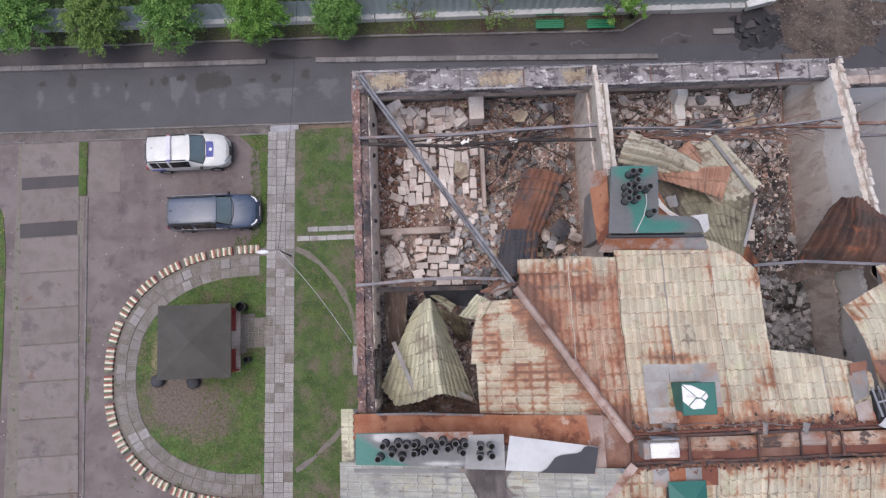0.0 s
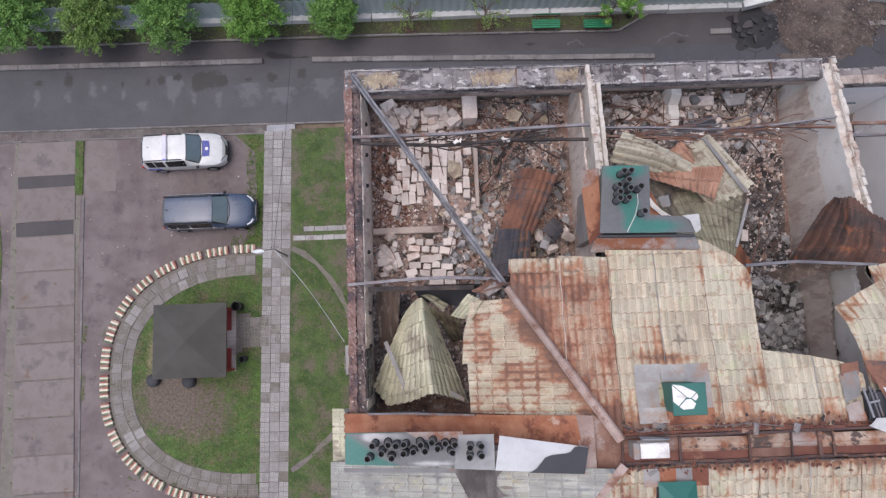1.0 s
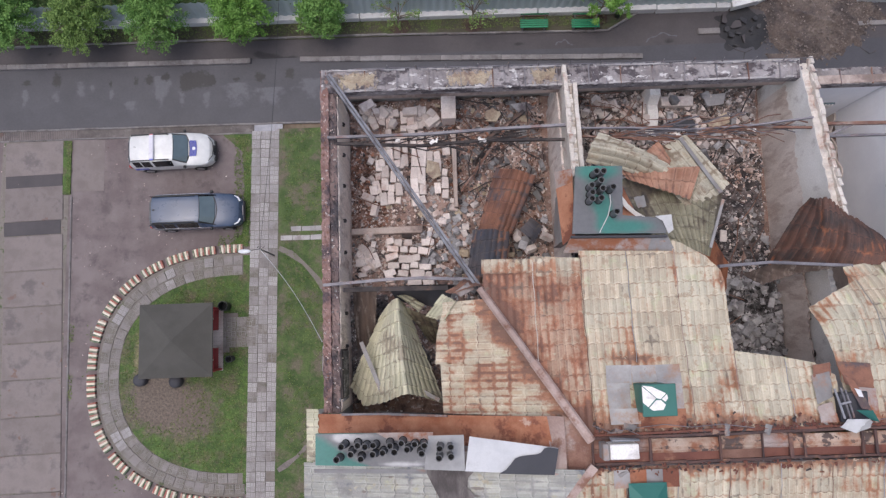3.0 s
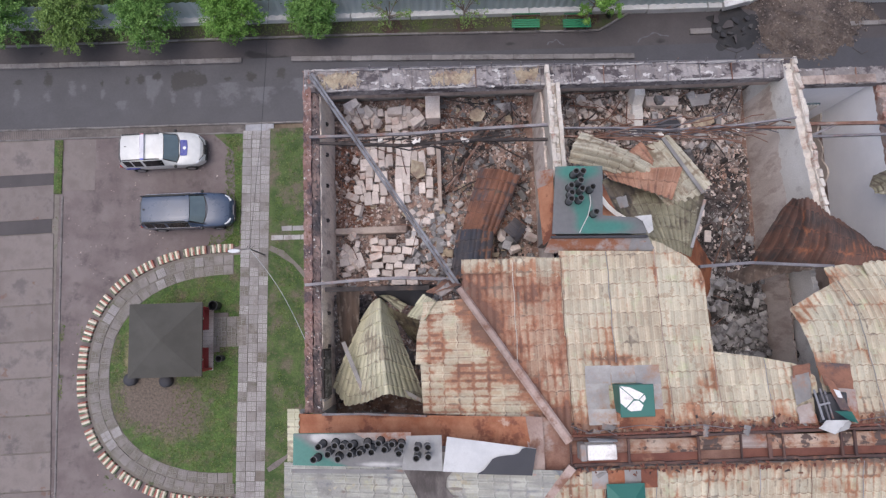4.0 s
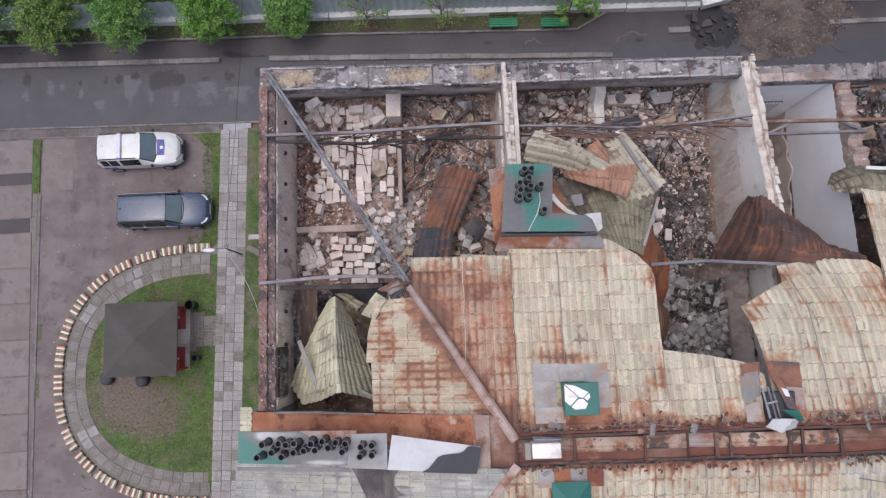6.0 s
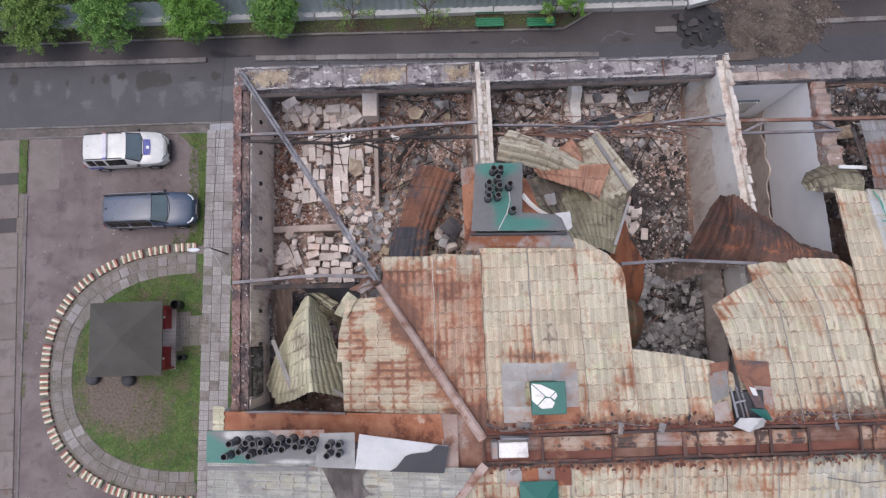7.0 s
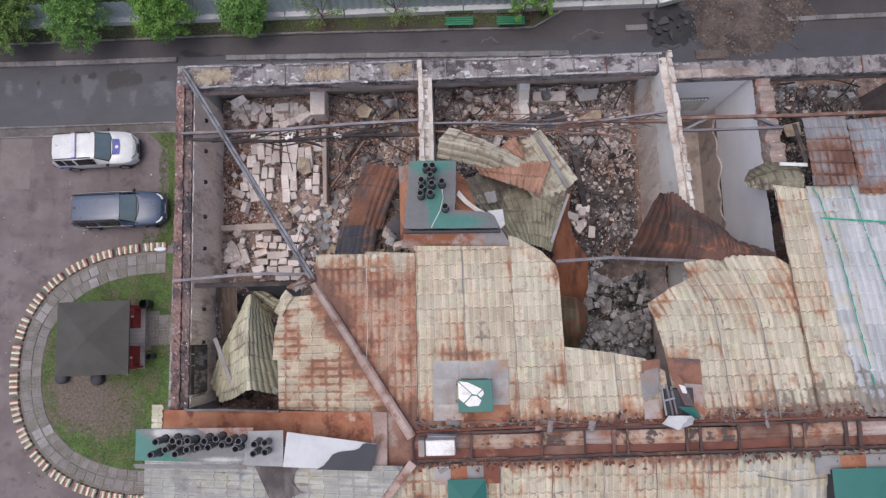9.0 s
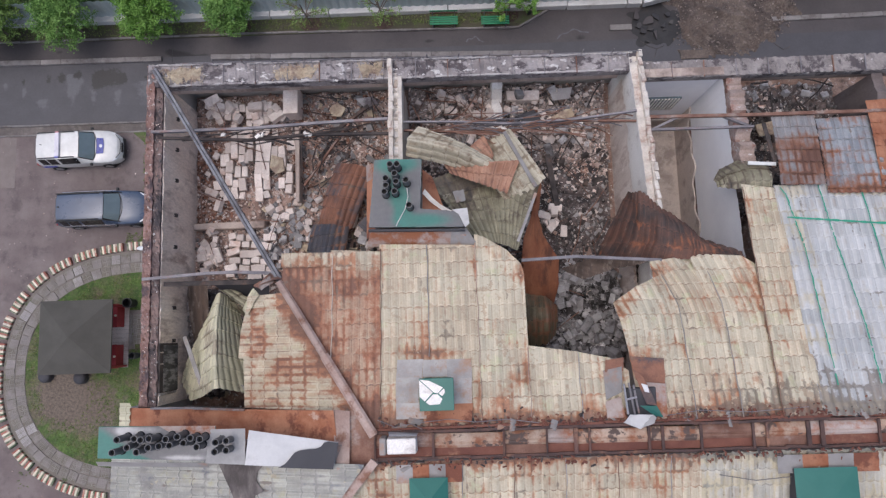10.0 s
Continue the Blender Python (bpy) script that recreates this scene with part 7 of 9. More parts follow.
def row_mask(x, y):
    """Where the heat has turned the teal cap of the vent row grey and white."""
    grey = 0.2 + 0.9 * np.clip((x + 1.8) * 1.6 + (y + 2.55) * 2.6, 0, 1) - 0.55 * np.clip((-2.70 - 0.05 * (x + 2.2) - y) * 9, 0, 1) * np.clip((-0.8 - x) * 2, 0, 1)
    white = 0.9 * spot(x, y, -1.62, -2.24, 0.3, 0.13) + 0.75 * spot(x, y, -0.3, -2.78, 0.55, 0.07) + 0.5 * spot(x, y, -1.0, -2.24, 0.4, 0.14) + 0.5 * spot(x, y, 0.2, -2.5, 0.2, 0.25)
    return grey, white


row_top = mask_sheet("burnt_top", -2.2, 0.41, -2.83, -2.16, lambda x, y: 16.786, 0.05, CAPROW, row_mask)
for v in row_top.vertices:
    v.co.y -= (0.02 + 0.03 * (-2.16 - v.co.y) / 0.67) * (v.co.x + 2.2)
put("burnt_top", row_top, row, None, "cap burnt to grey and ash white round the pipes")
slab_sheet("heat_tint", [(-0.85, -2.17, 16.80), (0.42, -2.2, 16.80), (0.40, -2.42, 16.797), (-0.55, -2.34, 16.797)], FLASHPATCH, row, "beige and orange heat-stained strip", n=8, dent=0.006, seed=19)
bm = bmesh.new()
beam(bm, (-1.9, -1.97, 14.92), (-0.6, -1.94, 15.4), 0.05, 0.05)
beam(bm, (-0.65, -1.95, 15.38), (0.75, -1.98, 15.84), 0.05, 0.05)
part("batten", bm, BURNTSTEEL, row, "burnt grey batten on the flashing")
# ---- roof vents along the ridge ----
vent = thing("roof_vent", "square teal roof vent with a white torn cover", "roof vent")
for c, mm, s in (([(4.45, -0.9), (5.05, -0.9), (5.0, -1.35), (4.42, -1.35)], PALEZINC, 1), ([(5.05, -0.92), (5.6, -0.92), (5.58, -1.3), (5.02, -1.3)], PALEZINC, 2), ([(5.58, -0.92), (6.15, -0.92), (6.15, -1.4), (5.58, -1.4)], PALEZINC, 3),
                 ([(4.42, -1.3), (4.95, -1.3), (4.92, -1.9), (4.42, -1.9)], PALEZINC, 4), ([(5.68, -1.35), (6.14, -1.35), (6.12, -2.0), (5.66, -2.0)], PALEZINC, 5),
                 ([(4.42, -1.86), (5.1, -1.86), (5.1, -2.2), (4.42, -2.2)], PALEZINC, 6), ([(5.05, -1.9), (6.15, -1.9), (6.1, -2.3), (5.05, -2.3)], ORANGE, 7)):
    slab_sheet("flashing", [(x, y, float(zn(np.array(x), np.array(y))) + 0.085) for x, y in c], mm, vent, seed=20 + s, dent=0.008, lift=0.004 * s)
put("box", box_mesh("box", 5.05, 5.68, -1.93, -1.32, 16.3, 17.2, TEALCLEAN, 0.01), vent)
put("cap", box_mesh("cap", 4.985, 5.73, -1.97, -1.28, 17.2, 17.26, TEALCLEAN, 0.01), vent, label="teal sheet cap")
for pts in (((4.99, -1.32), (5.28, -1.58), (5.1, -1.76), (4.99, -1.66)), ((5.0, -1.3), (5.2, -1.33), (5.5, -1.48), (5.38, -1.6), (5.3, -1.58)), ((5.12, -1.78), (5.28, -1.62), (5.38, -1.62), (5.48, -1.72), (5.42, -1.83), (5.2, -1.84)), ((5.4, -1.6), (5.52, -1.5), (5.54, -1.58), (5.48, -1.66))):
    bm = bmesh.new()
    prism(bm, pts, 17.262, 17.28)
    part("torn_cover", bm, WHITEPL, vent)
vent_b = thing("roof_vent", "crushed metal roof vent beside the torn roof edge", "roof vent")
slab_sheet("flashing", [(9.12, -1.28, 16.47), (9.55, -1.2, 16.46), (9.5, -1.75, 16.58), (9.12, -1.92, 16.62)], ZINC, vent_b, "bent grey flashing", seed=31, dent=0.02)
slab_sheet("flashing", [(9.2, -1.05, 16.42), (9.62, -1.0, 16.4), (9.58, -1.3, 16.46), (9.15, -1.32, 16.47)], RUSTRED, vent_b, "dark red rusted flashing", seed=36, dent=0.02)
slab_sheet("flashing", [(9.76, -0.98, 16.42), (10.52, -1.05, 16.44), (10.46, -1.66, 16.58), (9.82, -1.5, 16.55)], RUSTRED, vent_b, seed=32, dent=0.025)
slab_sheet("flashing", [(9.1, -1.95, 16.63), (9.45, -1.85, 16.62), (9.5, -2.3, 16.72), (9.1, -2.3, 16.7)], FLASHPATCH, vent_b, seed=37, dent=0.03)
slab_sheet("flap", [(10.02, -1.55, 16.66), (10.46, -1.6, 16.62), (10.42, -2.28, 16.74), (10.3, -2.34, 16.78)], FLASHPATCH, vent_b, "bent rust-stained side flap", seed=38, dent=0.02)
put("box", box_mesh("box", 9.55, 10.22, -2.3, -1.65, 16.3, 16.74, DARKGREY, 0.02, 0.03), vent_b, label="charred open box")
slab_sheet("flap", [(9.72, -1.22, 16.66), (9.96, -1.45, 16.74), (10.16, -2.04, 16.9), (9.93, -2.0, 16.88)], RUSTRED, vent_b, "folded orange rusted sheet", seed=33, dent=0.02)
slab_sheet("torn_scrap", [(9.86, -1.56, 16.82), (10.0, -1.6, 16.83), (10.02, -1.76, 16.86), (9.92, -1.74, 16.86)], WHITESHEET, vent_b, "white torn scrap", seed=39, n=3)
slab_sheet("cap", [(9.53, -2.2, 17.0), (10.04, -2.22, 16.98), (9.78, -2.54, 16.84), (9.4, -2.38, 16.9)], ASHSHEET, vent_b, "pale crumpled cap", seed=34, dent=0.035)
slab_sheet("cap", [(10.03, -2.2, 16.985), (10.12, -2.3, 16.93), (10.06, -2.42, 16.9), (9.78, -2.52, 16.85)], ASHSHEET, vent_b, seed=40, dent=0.02)
slab_sheet("cap_edge", [(9.76, -2.02, 16.95), (10.14, -2.04, 16.95), (10.28, -2.3, 16.9), (10.06, -2.24, 17.0)], TEALCLEAN, vent_b, "teal painted cap edge", seed=35)
for k, (p, q) in enumerate((((9.53, -1.58, 16.62), (9.5, -2.2, 16.95)), ((9.62, -1.55, 16.7), (9.66, -2.22, 16.9)), ((9.53, -1.9, 16.8), (9.75, -1.85, 16.82)), ((9.72, -1.6, 16.7), (9.76, -2.2, 16.86)))):
    bm = bmesh.new()
    beam(bm, p, q, 0.04, 0.03)
    part("strut", bm, STEEL if k % 2 == 0 else BURNTSTEEL, vent_b)
hatch = thing("ridge_box", "white sheet-metal box straddling the ridge", "roof vent")
put("body", box_mesh("body", 4.24, 4.88, -2.88, -2.54, 16.75, 17.15, WHITEPL, 0.02, 0.012), hatch)
put("end_panel", box_mesh("end_panel", 4.09, 4.23, -2.88, -2.52, 16.75, 17.17, ZINC, 0.02), hatch)
put("upper_edge", box_mesh("upper_edge", 4.3, 4.9, -2.5, -2.44, 17.0, 17.16, STEEL, 0.0, 0.03), hatch)
for nm, x0, x1, y0, y1, gx0, gx1 in (("roof_cover", 4.72, 5.5, -4.3, -3.48, 4.4, 5.85), ("roof_cover", 13.07, 14.37, -4.95, -3.5, 12.75, 14.95)):
    cover = thing(nm, "teal sheet-metal cover on the south slope", "roof vent", "teal covers on the south slope")
    bm = bmesh.new()
    prism(bm, [(x0, y0), (x1, y0), (x1, y1), (x0, y1)], 15.6, 16.75)
    part("body", bm, DARKGREY, cover)
    xm, ym = (x0 + x1) / 2, (y0 + y1) / 2
    bm = bmesh.new()
    r = [bm.verts.new((x, y, 16.78)) for x, y in ((x0 - .03, y0 - .03), (x1 + .03, y0 - .03), (x1 + .03, y1 + .03), (x0 - .03, y1 + .03))]
    t = bm.verts.new((xm, ym, 16.78 + (0.22 if x0 < 10 else 0.03)))
    for k in range(4):
        bm.faces.new((r[k], r[(k + 1) % 4], t))
    part("cap", bm, TEALCLEAN, cover)
    n = 4
    for k in range(n):
        xa, xb = gx0 + (gx1 - gx0) * k / n, gx0 + (gx1 - gx0) * (k + 1) / n
        slab_sheet("flashing", [(xa, y1 + 0.3, zs(xa, y1 + 0.3) + 0.09), (xb, y1 + 0.3, zs(xb, y1 + 0.3) + 0.09), (xb, y1 - 0.1, zs(xb, y1) + 0.12), (xa, y1 - 0.1, zs(xa, y1) + 0.12)], ORANGE if k % 2 else ZINC, cover, seed=40 + k, dent=0.015)
hipS = thing("hip_ridge_south", "pale rust-streaked cap along the southern hip", "ridge cap", kind="structure")
bm = bmesh.new()
for a_, b_ in (((3.95, -3.05, 16.85), (2.9, -4.3, 16.6)), ((2.92, -4.25, 16.62), (1.6, -6.0, 16.2))):
    beam(bm, a_, b_, 0.19, 0.06)
part("cap_length", bm, HIPCAP, hipS)

# ---- bare purlins and rafters ----
def steel(name, pts, w, label, material=BURNTSTEEL, double=True):
    root = thing(name, label, "beam")
    for o in ((-w * 0.32, w * 0.32) if double else (0,)):
        bm = bmesh.new()
        for a_, b_ in zip(pts, pts[1:]):
            d = (Vector(b_) - Vector(a_)).normalized()
            s = d.cross(Vector((0, 0, 1))).normalized() * o
            beam(bm, Vector(a_) + s, Vector(b_) + s, w * (0.5 if double else 1.0), 0.10)
        part("bar", bm, material, root)
    return root


steel("hip_rafter", [(-2.2, 7.08, 14.52), (1.62, 1.05, 15.85)], 0.125, "long grey steel hip rafter of two channels", RAFTER)
steel("purlin", [(-2.25, 5.33, 14.5), (0.4, 5.33, 14.5), (2.3, 5.40, 14.54), (4.25, 5.42, 14.62)], 0.07, "scorched steel purlin across the burnt room", BURNTSTEEL, False)
steel("purlin", [(-2.1, 5.2, 14.36), (0.3, 5.1, 14.2), (2.0, 5.18, 14.25), (4.2, 5.08, 14.4)], 0.07, "sagging charred lower purlin", CHAR, False)
steel("purlin", [(4.6, 5.32, 14.6), (6.0, 5.3, 14.52), (7.5, 5.2, 14.48), (9.2, 5.24, 14.55), (10.8, 5.35, 14.75)], 0.045, "scorched purlin across the middle room", BURNTSTEEL, False)
steel("purlin", [(4.6, 5.12, 14.5), (7.0, 5.0, 14.35), (9.2, 5.25, 14.4), (10.8, 5.1, 14.65)], 0.05, "rusty bent purlin across the middle room", RUSTSTEEL, False)
steel("purlin", [(11.1, 5.17, 14.72), (14.1, 5.1, 14.8), (17.8, 5.08, 14.85)], 0.08, "rusty purlin across the open room", RUSTSTEEL, False)
steel("purlin", [(11.1, 4.86, 14.6), (13.9, 4.85, 14.6)], 0.06, "dark lower purlin across the open room", BURNTSTEEL, False)
steel("purlin_brace", [(11.15, 4.85, 14.5), (11.9, 5.15, 14.7)], 0.06, "short dark brace below the purlin", BURNTSTEEL, False)
steel("purlin_brace", [(13.85, 4.85, 14.55), (13.1, 5.12, 14.7)], 0.06, "short dark brace below the purlin", BURNTSTEEL, False)
steel("purlin", [(-2.4, 1.33, 14.48), (-0.6, 1.41, 14.72), (0.2, 1.4, 14.9), (1.5, 1.27, 15.5)], 0.075, "grey steel purlin above the folded sheet", BURNTSTEEL, False)
steel("purlin", [(-1.9, 1.2, 14.3), (-0.4, 1.18, 14.35), (0.9, 1.12, 14.9)], 0.12, "charred timber under the purlin", CHAR, False)
steel("purlin", [(7.45, 1.35, 15.9), (8.8, 1.42, 15.72), (10.9, 1.28, 15.55)], 0.07, "grey purlin spanning the gap in the roof", BURNTSTEEL, False)


def lath(a_, b_, w, label="pale grey wooden lath lying on the sheets", mm=ZINC):
    bm = bmesh.new()
    beam(bm, a_, b_, w, 0.03)
    solid("lath", bm_mesh("lath", bm, mm), label, "lath")


lath((7.3, 4.98, 14.5), (7.98, 3.3, 15.2), 0.1)
lath((7.95, 3.1, 15.35), (7.42, 1.85, 15.6), 0.07)
lath((-1.52, -0.2, 13.85), (-0.95, -1.6, 14.0), 0.11)
lath((-0.35, -1.25, 14.35), (0.55, -1.78, 14.15), 0.1)
lath((-1.1, -1.98, 14.75), (0.65, -2.02, 15.4), 0.09, "charred lath along the rusted cladding", CHAR)
lath((13.5, 3.78, 14.95), (14.2, 3.72, 14.98), 0.09, "short white plastic strip at the sheet edge", WHITEPAINT)
lath((14.12, 4.9, 14.7), (14.2, 3.75, 14.95), 0.1, "dark upright strip beside the overlaid sheet", CHAR)


# ---- rubble in the burnt rooms ----
def bed(name, x0, x1, y0, y1, z, amp, seed, label, step=0.12, material=None):
    """An uneven bed of debris."""
    xs = np.arange(x0, x1 + step, step).clip(x0, x1)
    ys = np.arange(y0, y1 + step, step).clip(y0, y1)
    X, Y = np.meshgrid(xs, ys, indexing="ij")
    rng = np.random.RandomState(seed)
    Z = z + amp * (0.5 + 0.5 * ripple(X, Y, seed, 0.7)) + amp * 0.5 * ripple(X, Y, seed + 2, 2.1) + rng.uniform(-0.04, 0.04, X.shape)
    n = X.shape[1]
    idx = np.arange(X.size).reshape(X.shape)
    q = np.stack([idx[:-1, :-1], idx[1:, :-1], idx[1:, 1:], idx[:-1, 1:]], -1).reshape(-1, 4)
    me = mesh_from(name, np.stack([X, Y, Z], -1).reshape(-1, 3).tolist(), q.tolist(), material or RUBBLE)
    return solid(name, me, label, "debris", kind="stuff")


def bed_z(x, y, z, amp, seed):
    return float(z + amp * (0.5 + 0.5 * ripple(np.array(x), np.array(y), seed, 0.7)) + amp * 0.5 * ripple(np.array(x), np.array(y), seed + 2, 2.1))


def chips(name, x0, x1, y0, y1, z, amp, seed, count, size, material, label, where=None):
    """Many small broken pieces strewn over a bed."""
    rng = random.Random(seed * 13 + count)
    vs, fs = [], []
    made = 0
    while made < count:
        x, y = rng.uniform(x0, x1), rng.uniform(y0, y1)
        made += 1
        if where and rng.random() > where(x, y):
            continue
        s = size * rng.choice((0.4, 0.5, 0.6, 0.8, 1.0, 1.4)) * rng.uniform(0.7, 1.2)
        a, b, c = s * rng.uniform(0.6, 1.5), s * rng.uniform(0.4, 0.9), s * rng.uniform(0.25, 0.7)
        m = pose(x, y, bed_z(x, y, z, amp, seed) + c * 0.2, rng.uniform(-40, 40), rng.uniform(-40, 40), rng.uniform(0, 360))
        k = len(vs)
        for dx in (-1, 1):
            for dy in (-1, 1):
                for dz in (-1, 1):
                    vs.append(tuple(m @ Vector((dx * a / 2 * rng.uniform(0.8, 1.1), dy * b / 2 * rng.uniform(0.8, 1.1), dz * c / 2))))
        fs += [tuple(k + i for i in q) for q in ((0, 1, 3, 2), (4, 6, 7, 5), (0, 4, 5, 1), (2, 3, 7, 6), (0, 2, 6, 4), (1, 5, 7, 3))]
    return solid(name, mesh_from(name, vs, fs, material), label, "debris", kind="stuff")


def rods(name, x0, x1, y0, y1, z, seed, count, r, lo, hi, material, label):
    """Thin bars and charred laths lying every way."""
    rng = random.Random(seed)
    bm = bmesh.new()
    for k in range(count):
        x, y, a, l = rng.uniform(x0, x1), rng.uniform(y0, y1), rng.uniform(0, 6.28), rng.uniform(lo, hi)
        p0 = Vector((x, y, z + rng.uniform(0.0, 0.15)))
        p1 = p0 + Vector((l * math.cos(a), l * math.sin(a), rng.uniform(-0.1, 0.3)))
        p1.x, p1.y = min(max(p1.x, x0), x1), min(max(p1.y, y0), y1)
        pm = p0.lerp(p1, 0.5) + Vector((rng.uniform(-0.08, 0.08), rng.uniform(-0.08, 0.08), rng.uniform(0, 0.08)))
        tube(bm, [p0, pm, p1], r * rng.uniform(0.6, 1.3), 4)
    return solid(name, bm_mesh(name, bm, material), label, "debris", kind="stuff")


A1 = (-1.975, 3.97, -1.95, 7.2, 11.93, 0.14, 1)
A2 = (4.6, 10.6, -2.4, 7.2, 11.93, 0.22, 2)
A4 = (14.16, 17.58, 2.9, 6.9, 11.93, 0.25, 3)
bed("debris_bed", *A1, "brown and sooty debris over the floor of the corner room")
bed("debris_bed", *A2, "black and brown debris over the floor of the middle room", material=RUBBLEDARK)
bed("debris_bed", 4.6, 10.6, 4.7, 7.2, 11.965, 0.22, 2, "ashen grey debris over the north side of the middle room", material=ASHBED)
bed("debris_bed", *A4, "brown and black debris over the floor of the far room", material=RUBBLEDARK)
chips("ashen_chips", *A4, 1500, 0.08, CHIPSGREY, "small ashen and black pieces of debris")
A5 = (-1.972, -0.9, -1.95, 1.15, 12.35, 0.2, 4)
bed("debris_bed", *A5, "black soot and debris heaped against the parapet", material=RUBBLEDARK)
chips("ashen_chips", *A5, 700, 0.08, CHIPSGREY, "small ashen and black pieces of debris")
chips("debris_chips", *A1, 6500, 0.07, CHIPS, "small broken pieces of block and plaster", where=lambda x, y: 0.4 if x > 0.9 and y < 4.2 else 1.0)
chips("rust_grit", -1.95, -0.85, 3.2, 5.9, *A1[4:], 1500, 0.07, RUSTGRIT, "reddish grit and rust flakes beside the parapet", where=lambda x, y: 0.95 if x < -1.2 or y < 4.0 else 0.4)
chips("rust_grit", 0.9, 3.9, 1.8, 7.1, *A1[4:], 1500, 0.09, RUSTGRIT, "reddish grit and rust flakes among the rubble", where=lambda x, y: 0.9 * (math.sin(1.9 * x + 0.7 * y) * math.sin(2.3 * y) > 0.05))
chips("ashen_chips", *A1, 4200, 0.065, CHIPSGREY, "small ashen and black pieces of debris", where=lambda x, y: 0.95 if x > 1.2 or y < 3 else 0.2)
chips("debris_chips", *A1, 800, 0.19, BLOCKDARK, "sooty broken pieces of block", where=lambda x, y: 0.9 if x > 0.2 else 0.3)
chips("debris_chips", *A2, 3000, 0.08, CHIPS, "small broken pieces of block and plaster", where=lambda x, y: 0.9 if y > 4.6 else 0.35)
chips("ashen_chips", *A2, 8000, 0.075, CHIPSGREY, "small ashen and black pieces of debris")
chips("debris_chips", *A2, 450, 0.17, BLOCKDARK, "sooty broken pieces of block", where=lambda x, y: 0.9 if y < 2.5 else 0.35)
chips("pale_chips", 4.6, 10.6, 4.2, 7.2, 11.965, 0.22, 2, 4600, 0.07, CHIPS, "pale pieces of block and plaster", where=lambda x, y: 0.25 + 0.75 * (math.sin(2.3 * x + 0.8 * y) > -0.1))
chips("debris_chips", *A2, 600, 0.16, CHAR, "black charred scraps", where=lambda x, y: 0.8 if x > 7.5 else 0.3)
chips("debris_chips", *A4, 500, 0.09, CHIPS, "small broken pieces of block and plaster")
chips("debris_chips", *A1, 500, 0.14, CHAR, "black charred scraps", where=lambda x, y: 0.9 if x > 1.2 else 0.2)
chips("debris_chips", *A1, 260, 0.16, STRAW, "tan scraps of board and wool", where=lambda x, y: 0.8 if x > 1.2 else 0.25)
chips("pale_chips", *A1, 3600, 0.075, BLOCK, "small pale crumbs of block", where=lambda x, y: 0.12 if x > 0.9 and y < 4.2 else 0.35 + 0.6 * (math.sin(2.1 * x + 1.3 * y) > 0.2))
chips("pale_chips", *A2, 2200, 0.10, BLOCK, "small pale crumbs of block", where=lambda x, y: 0.25 + 0.7 * (math.sin(1.7 * x - 1.9 * y) > 0.3))
chips("pale_chips", *A4, 120, 0.08, BLOCK, "small pale crumbs of block")
rods("tangled_rods", -1.8, 3.9, -1.5, 7.1, 12.1, 5, 46, 0.014, 0.5, 1.8, RUSTSTEEL, "tangle of rusty wires and rods on the rubble")
rods("tangled_rods", 4.7, 10.5, -1.5, 7.1, 12.2, 6, 60, 0.014, 0.5, 1.8, RUSTSTEEL, "tangle of rusty wires and rods on the rubble")
rods("charred_laths", 1.2, 3.9, 3.8, 7.1, 12.15, 7, 26, 0.02, 0.4, 1.4, CHAR, "charred laths lying across the rubble")
rods("charred_laths", 4.7, 10.5, 3.5, 7.1, 12.2, 8, 30, 0.018, 0.4, 1.5, CHAR, "charred laths lying across the rubble")
rods("tangled_rods", 4.7, 7.4, 5.4, 6.6, 12.9, 9, 26, 0.016, 0.4, 1.2, RUSTSTEEL, "tangle of burnt wires below the purlins")
rods("charred_laths", 14.2, 17.5, 4.4, 7.0, 12.2, 10, 20, 0.03, 0.4, 1.5, CHAR, "charred laths lying across the rubble")



for x0_, x1_, z_, mat_, n_, sz_ in ((-2.42, -2.24, 14.435, CHIPS, 90, 0.04), (-2.42, -2.24, 14.435, RUSTSTEEL, 150, 0.05), (-2.2, -2.02, 14.37, CHIPSGREY, 240, 0.045), (-2.2, -2.06, 14.37, CHIPS, 50, 0.05)):
    chips("parapet_crumbs", x0_, x1_, -1.9, 7.1, z_, 0.0, 21, n_, sz_, mat_, "crumbs of brick and mortar along the parapet top")


def tangle(name, x0, x1, y, z, seed, count, material, label):
    """Thin burnt bars caught along a purlin."""
    rng = random.Random(seed)
    bm = bmesh.new()
    for k in range(count):
        l, a = rng.uniform(0.6, 2.0), rng.gauss(0, 0.16)
        x = rng.uniform(x0, x1 - l)
        p0 = Vector((x, y + rng.gauss(0, 0.09), z + rng.uniform(-0.15, 0.1)))
        p1 = p0 + Vector((l, l * math.sin(a), rng.uniform(-0.15, 0.15)))
        tube(bm, [p0, p0.lerp(p1, 0.35) + Vector((0, rng.gauss(0, 0.05), rng.gauss(0, 0.05))), p0.lerp(p1, 0.7) + Vector((0, rng.gauss(0, 0.05), 0)), p1], rng.uniform(0.01, 0.022), 4)
    solid(name, bm_mesh(name, bm, material), label, "debris", kind="stuff")


tangle("tangled_bars", 4.65, 10.75, 5.2, 14.42, 71, 26, BURNTSTEEL, "thin burnt bars tangled along the purlins")
tangle("tangled_bars", 4.65, 10.75, 5.15, 14.45, 72, 34, RUSTSTEEL, "thin rusty bars tangled along the purlins")
tangle("tangled_bars", -1.8, 4.1, 5.15, 14.28, 73, 20, CHAR, "thin charred bars hanging along the purlin")

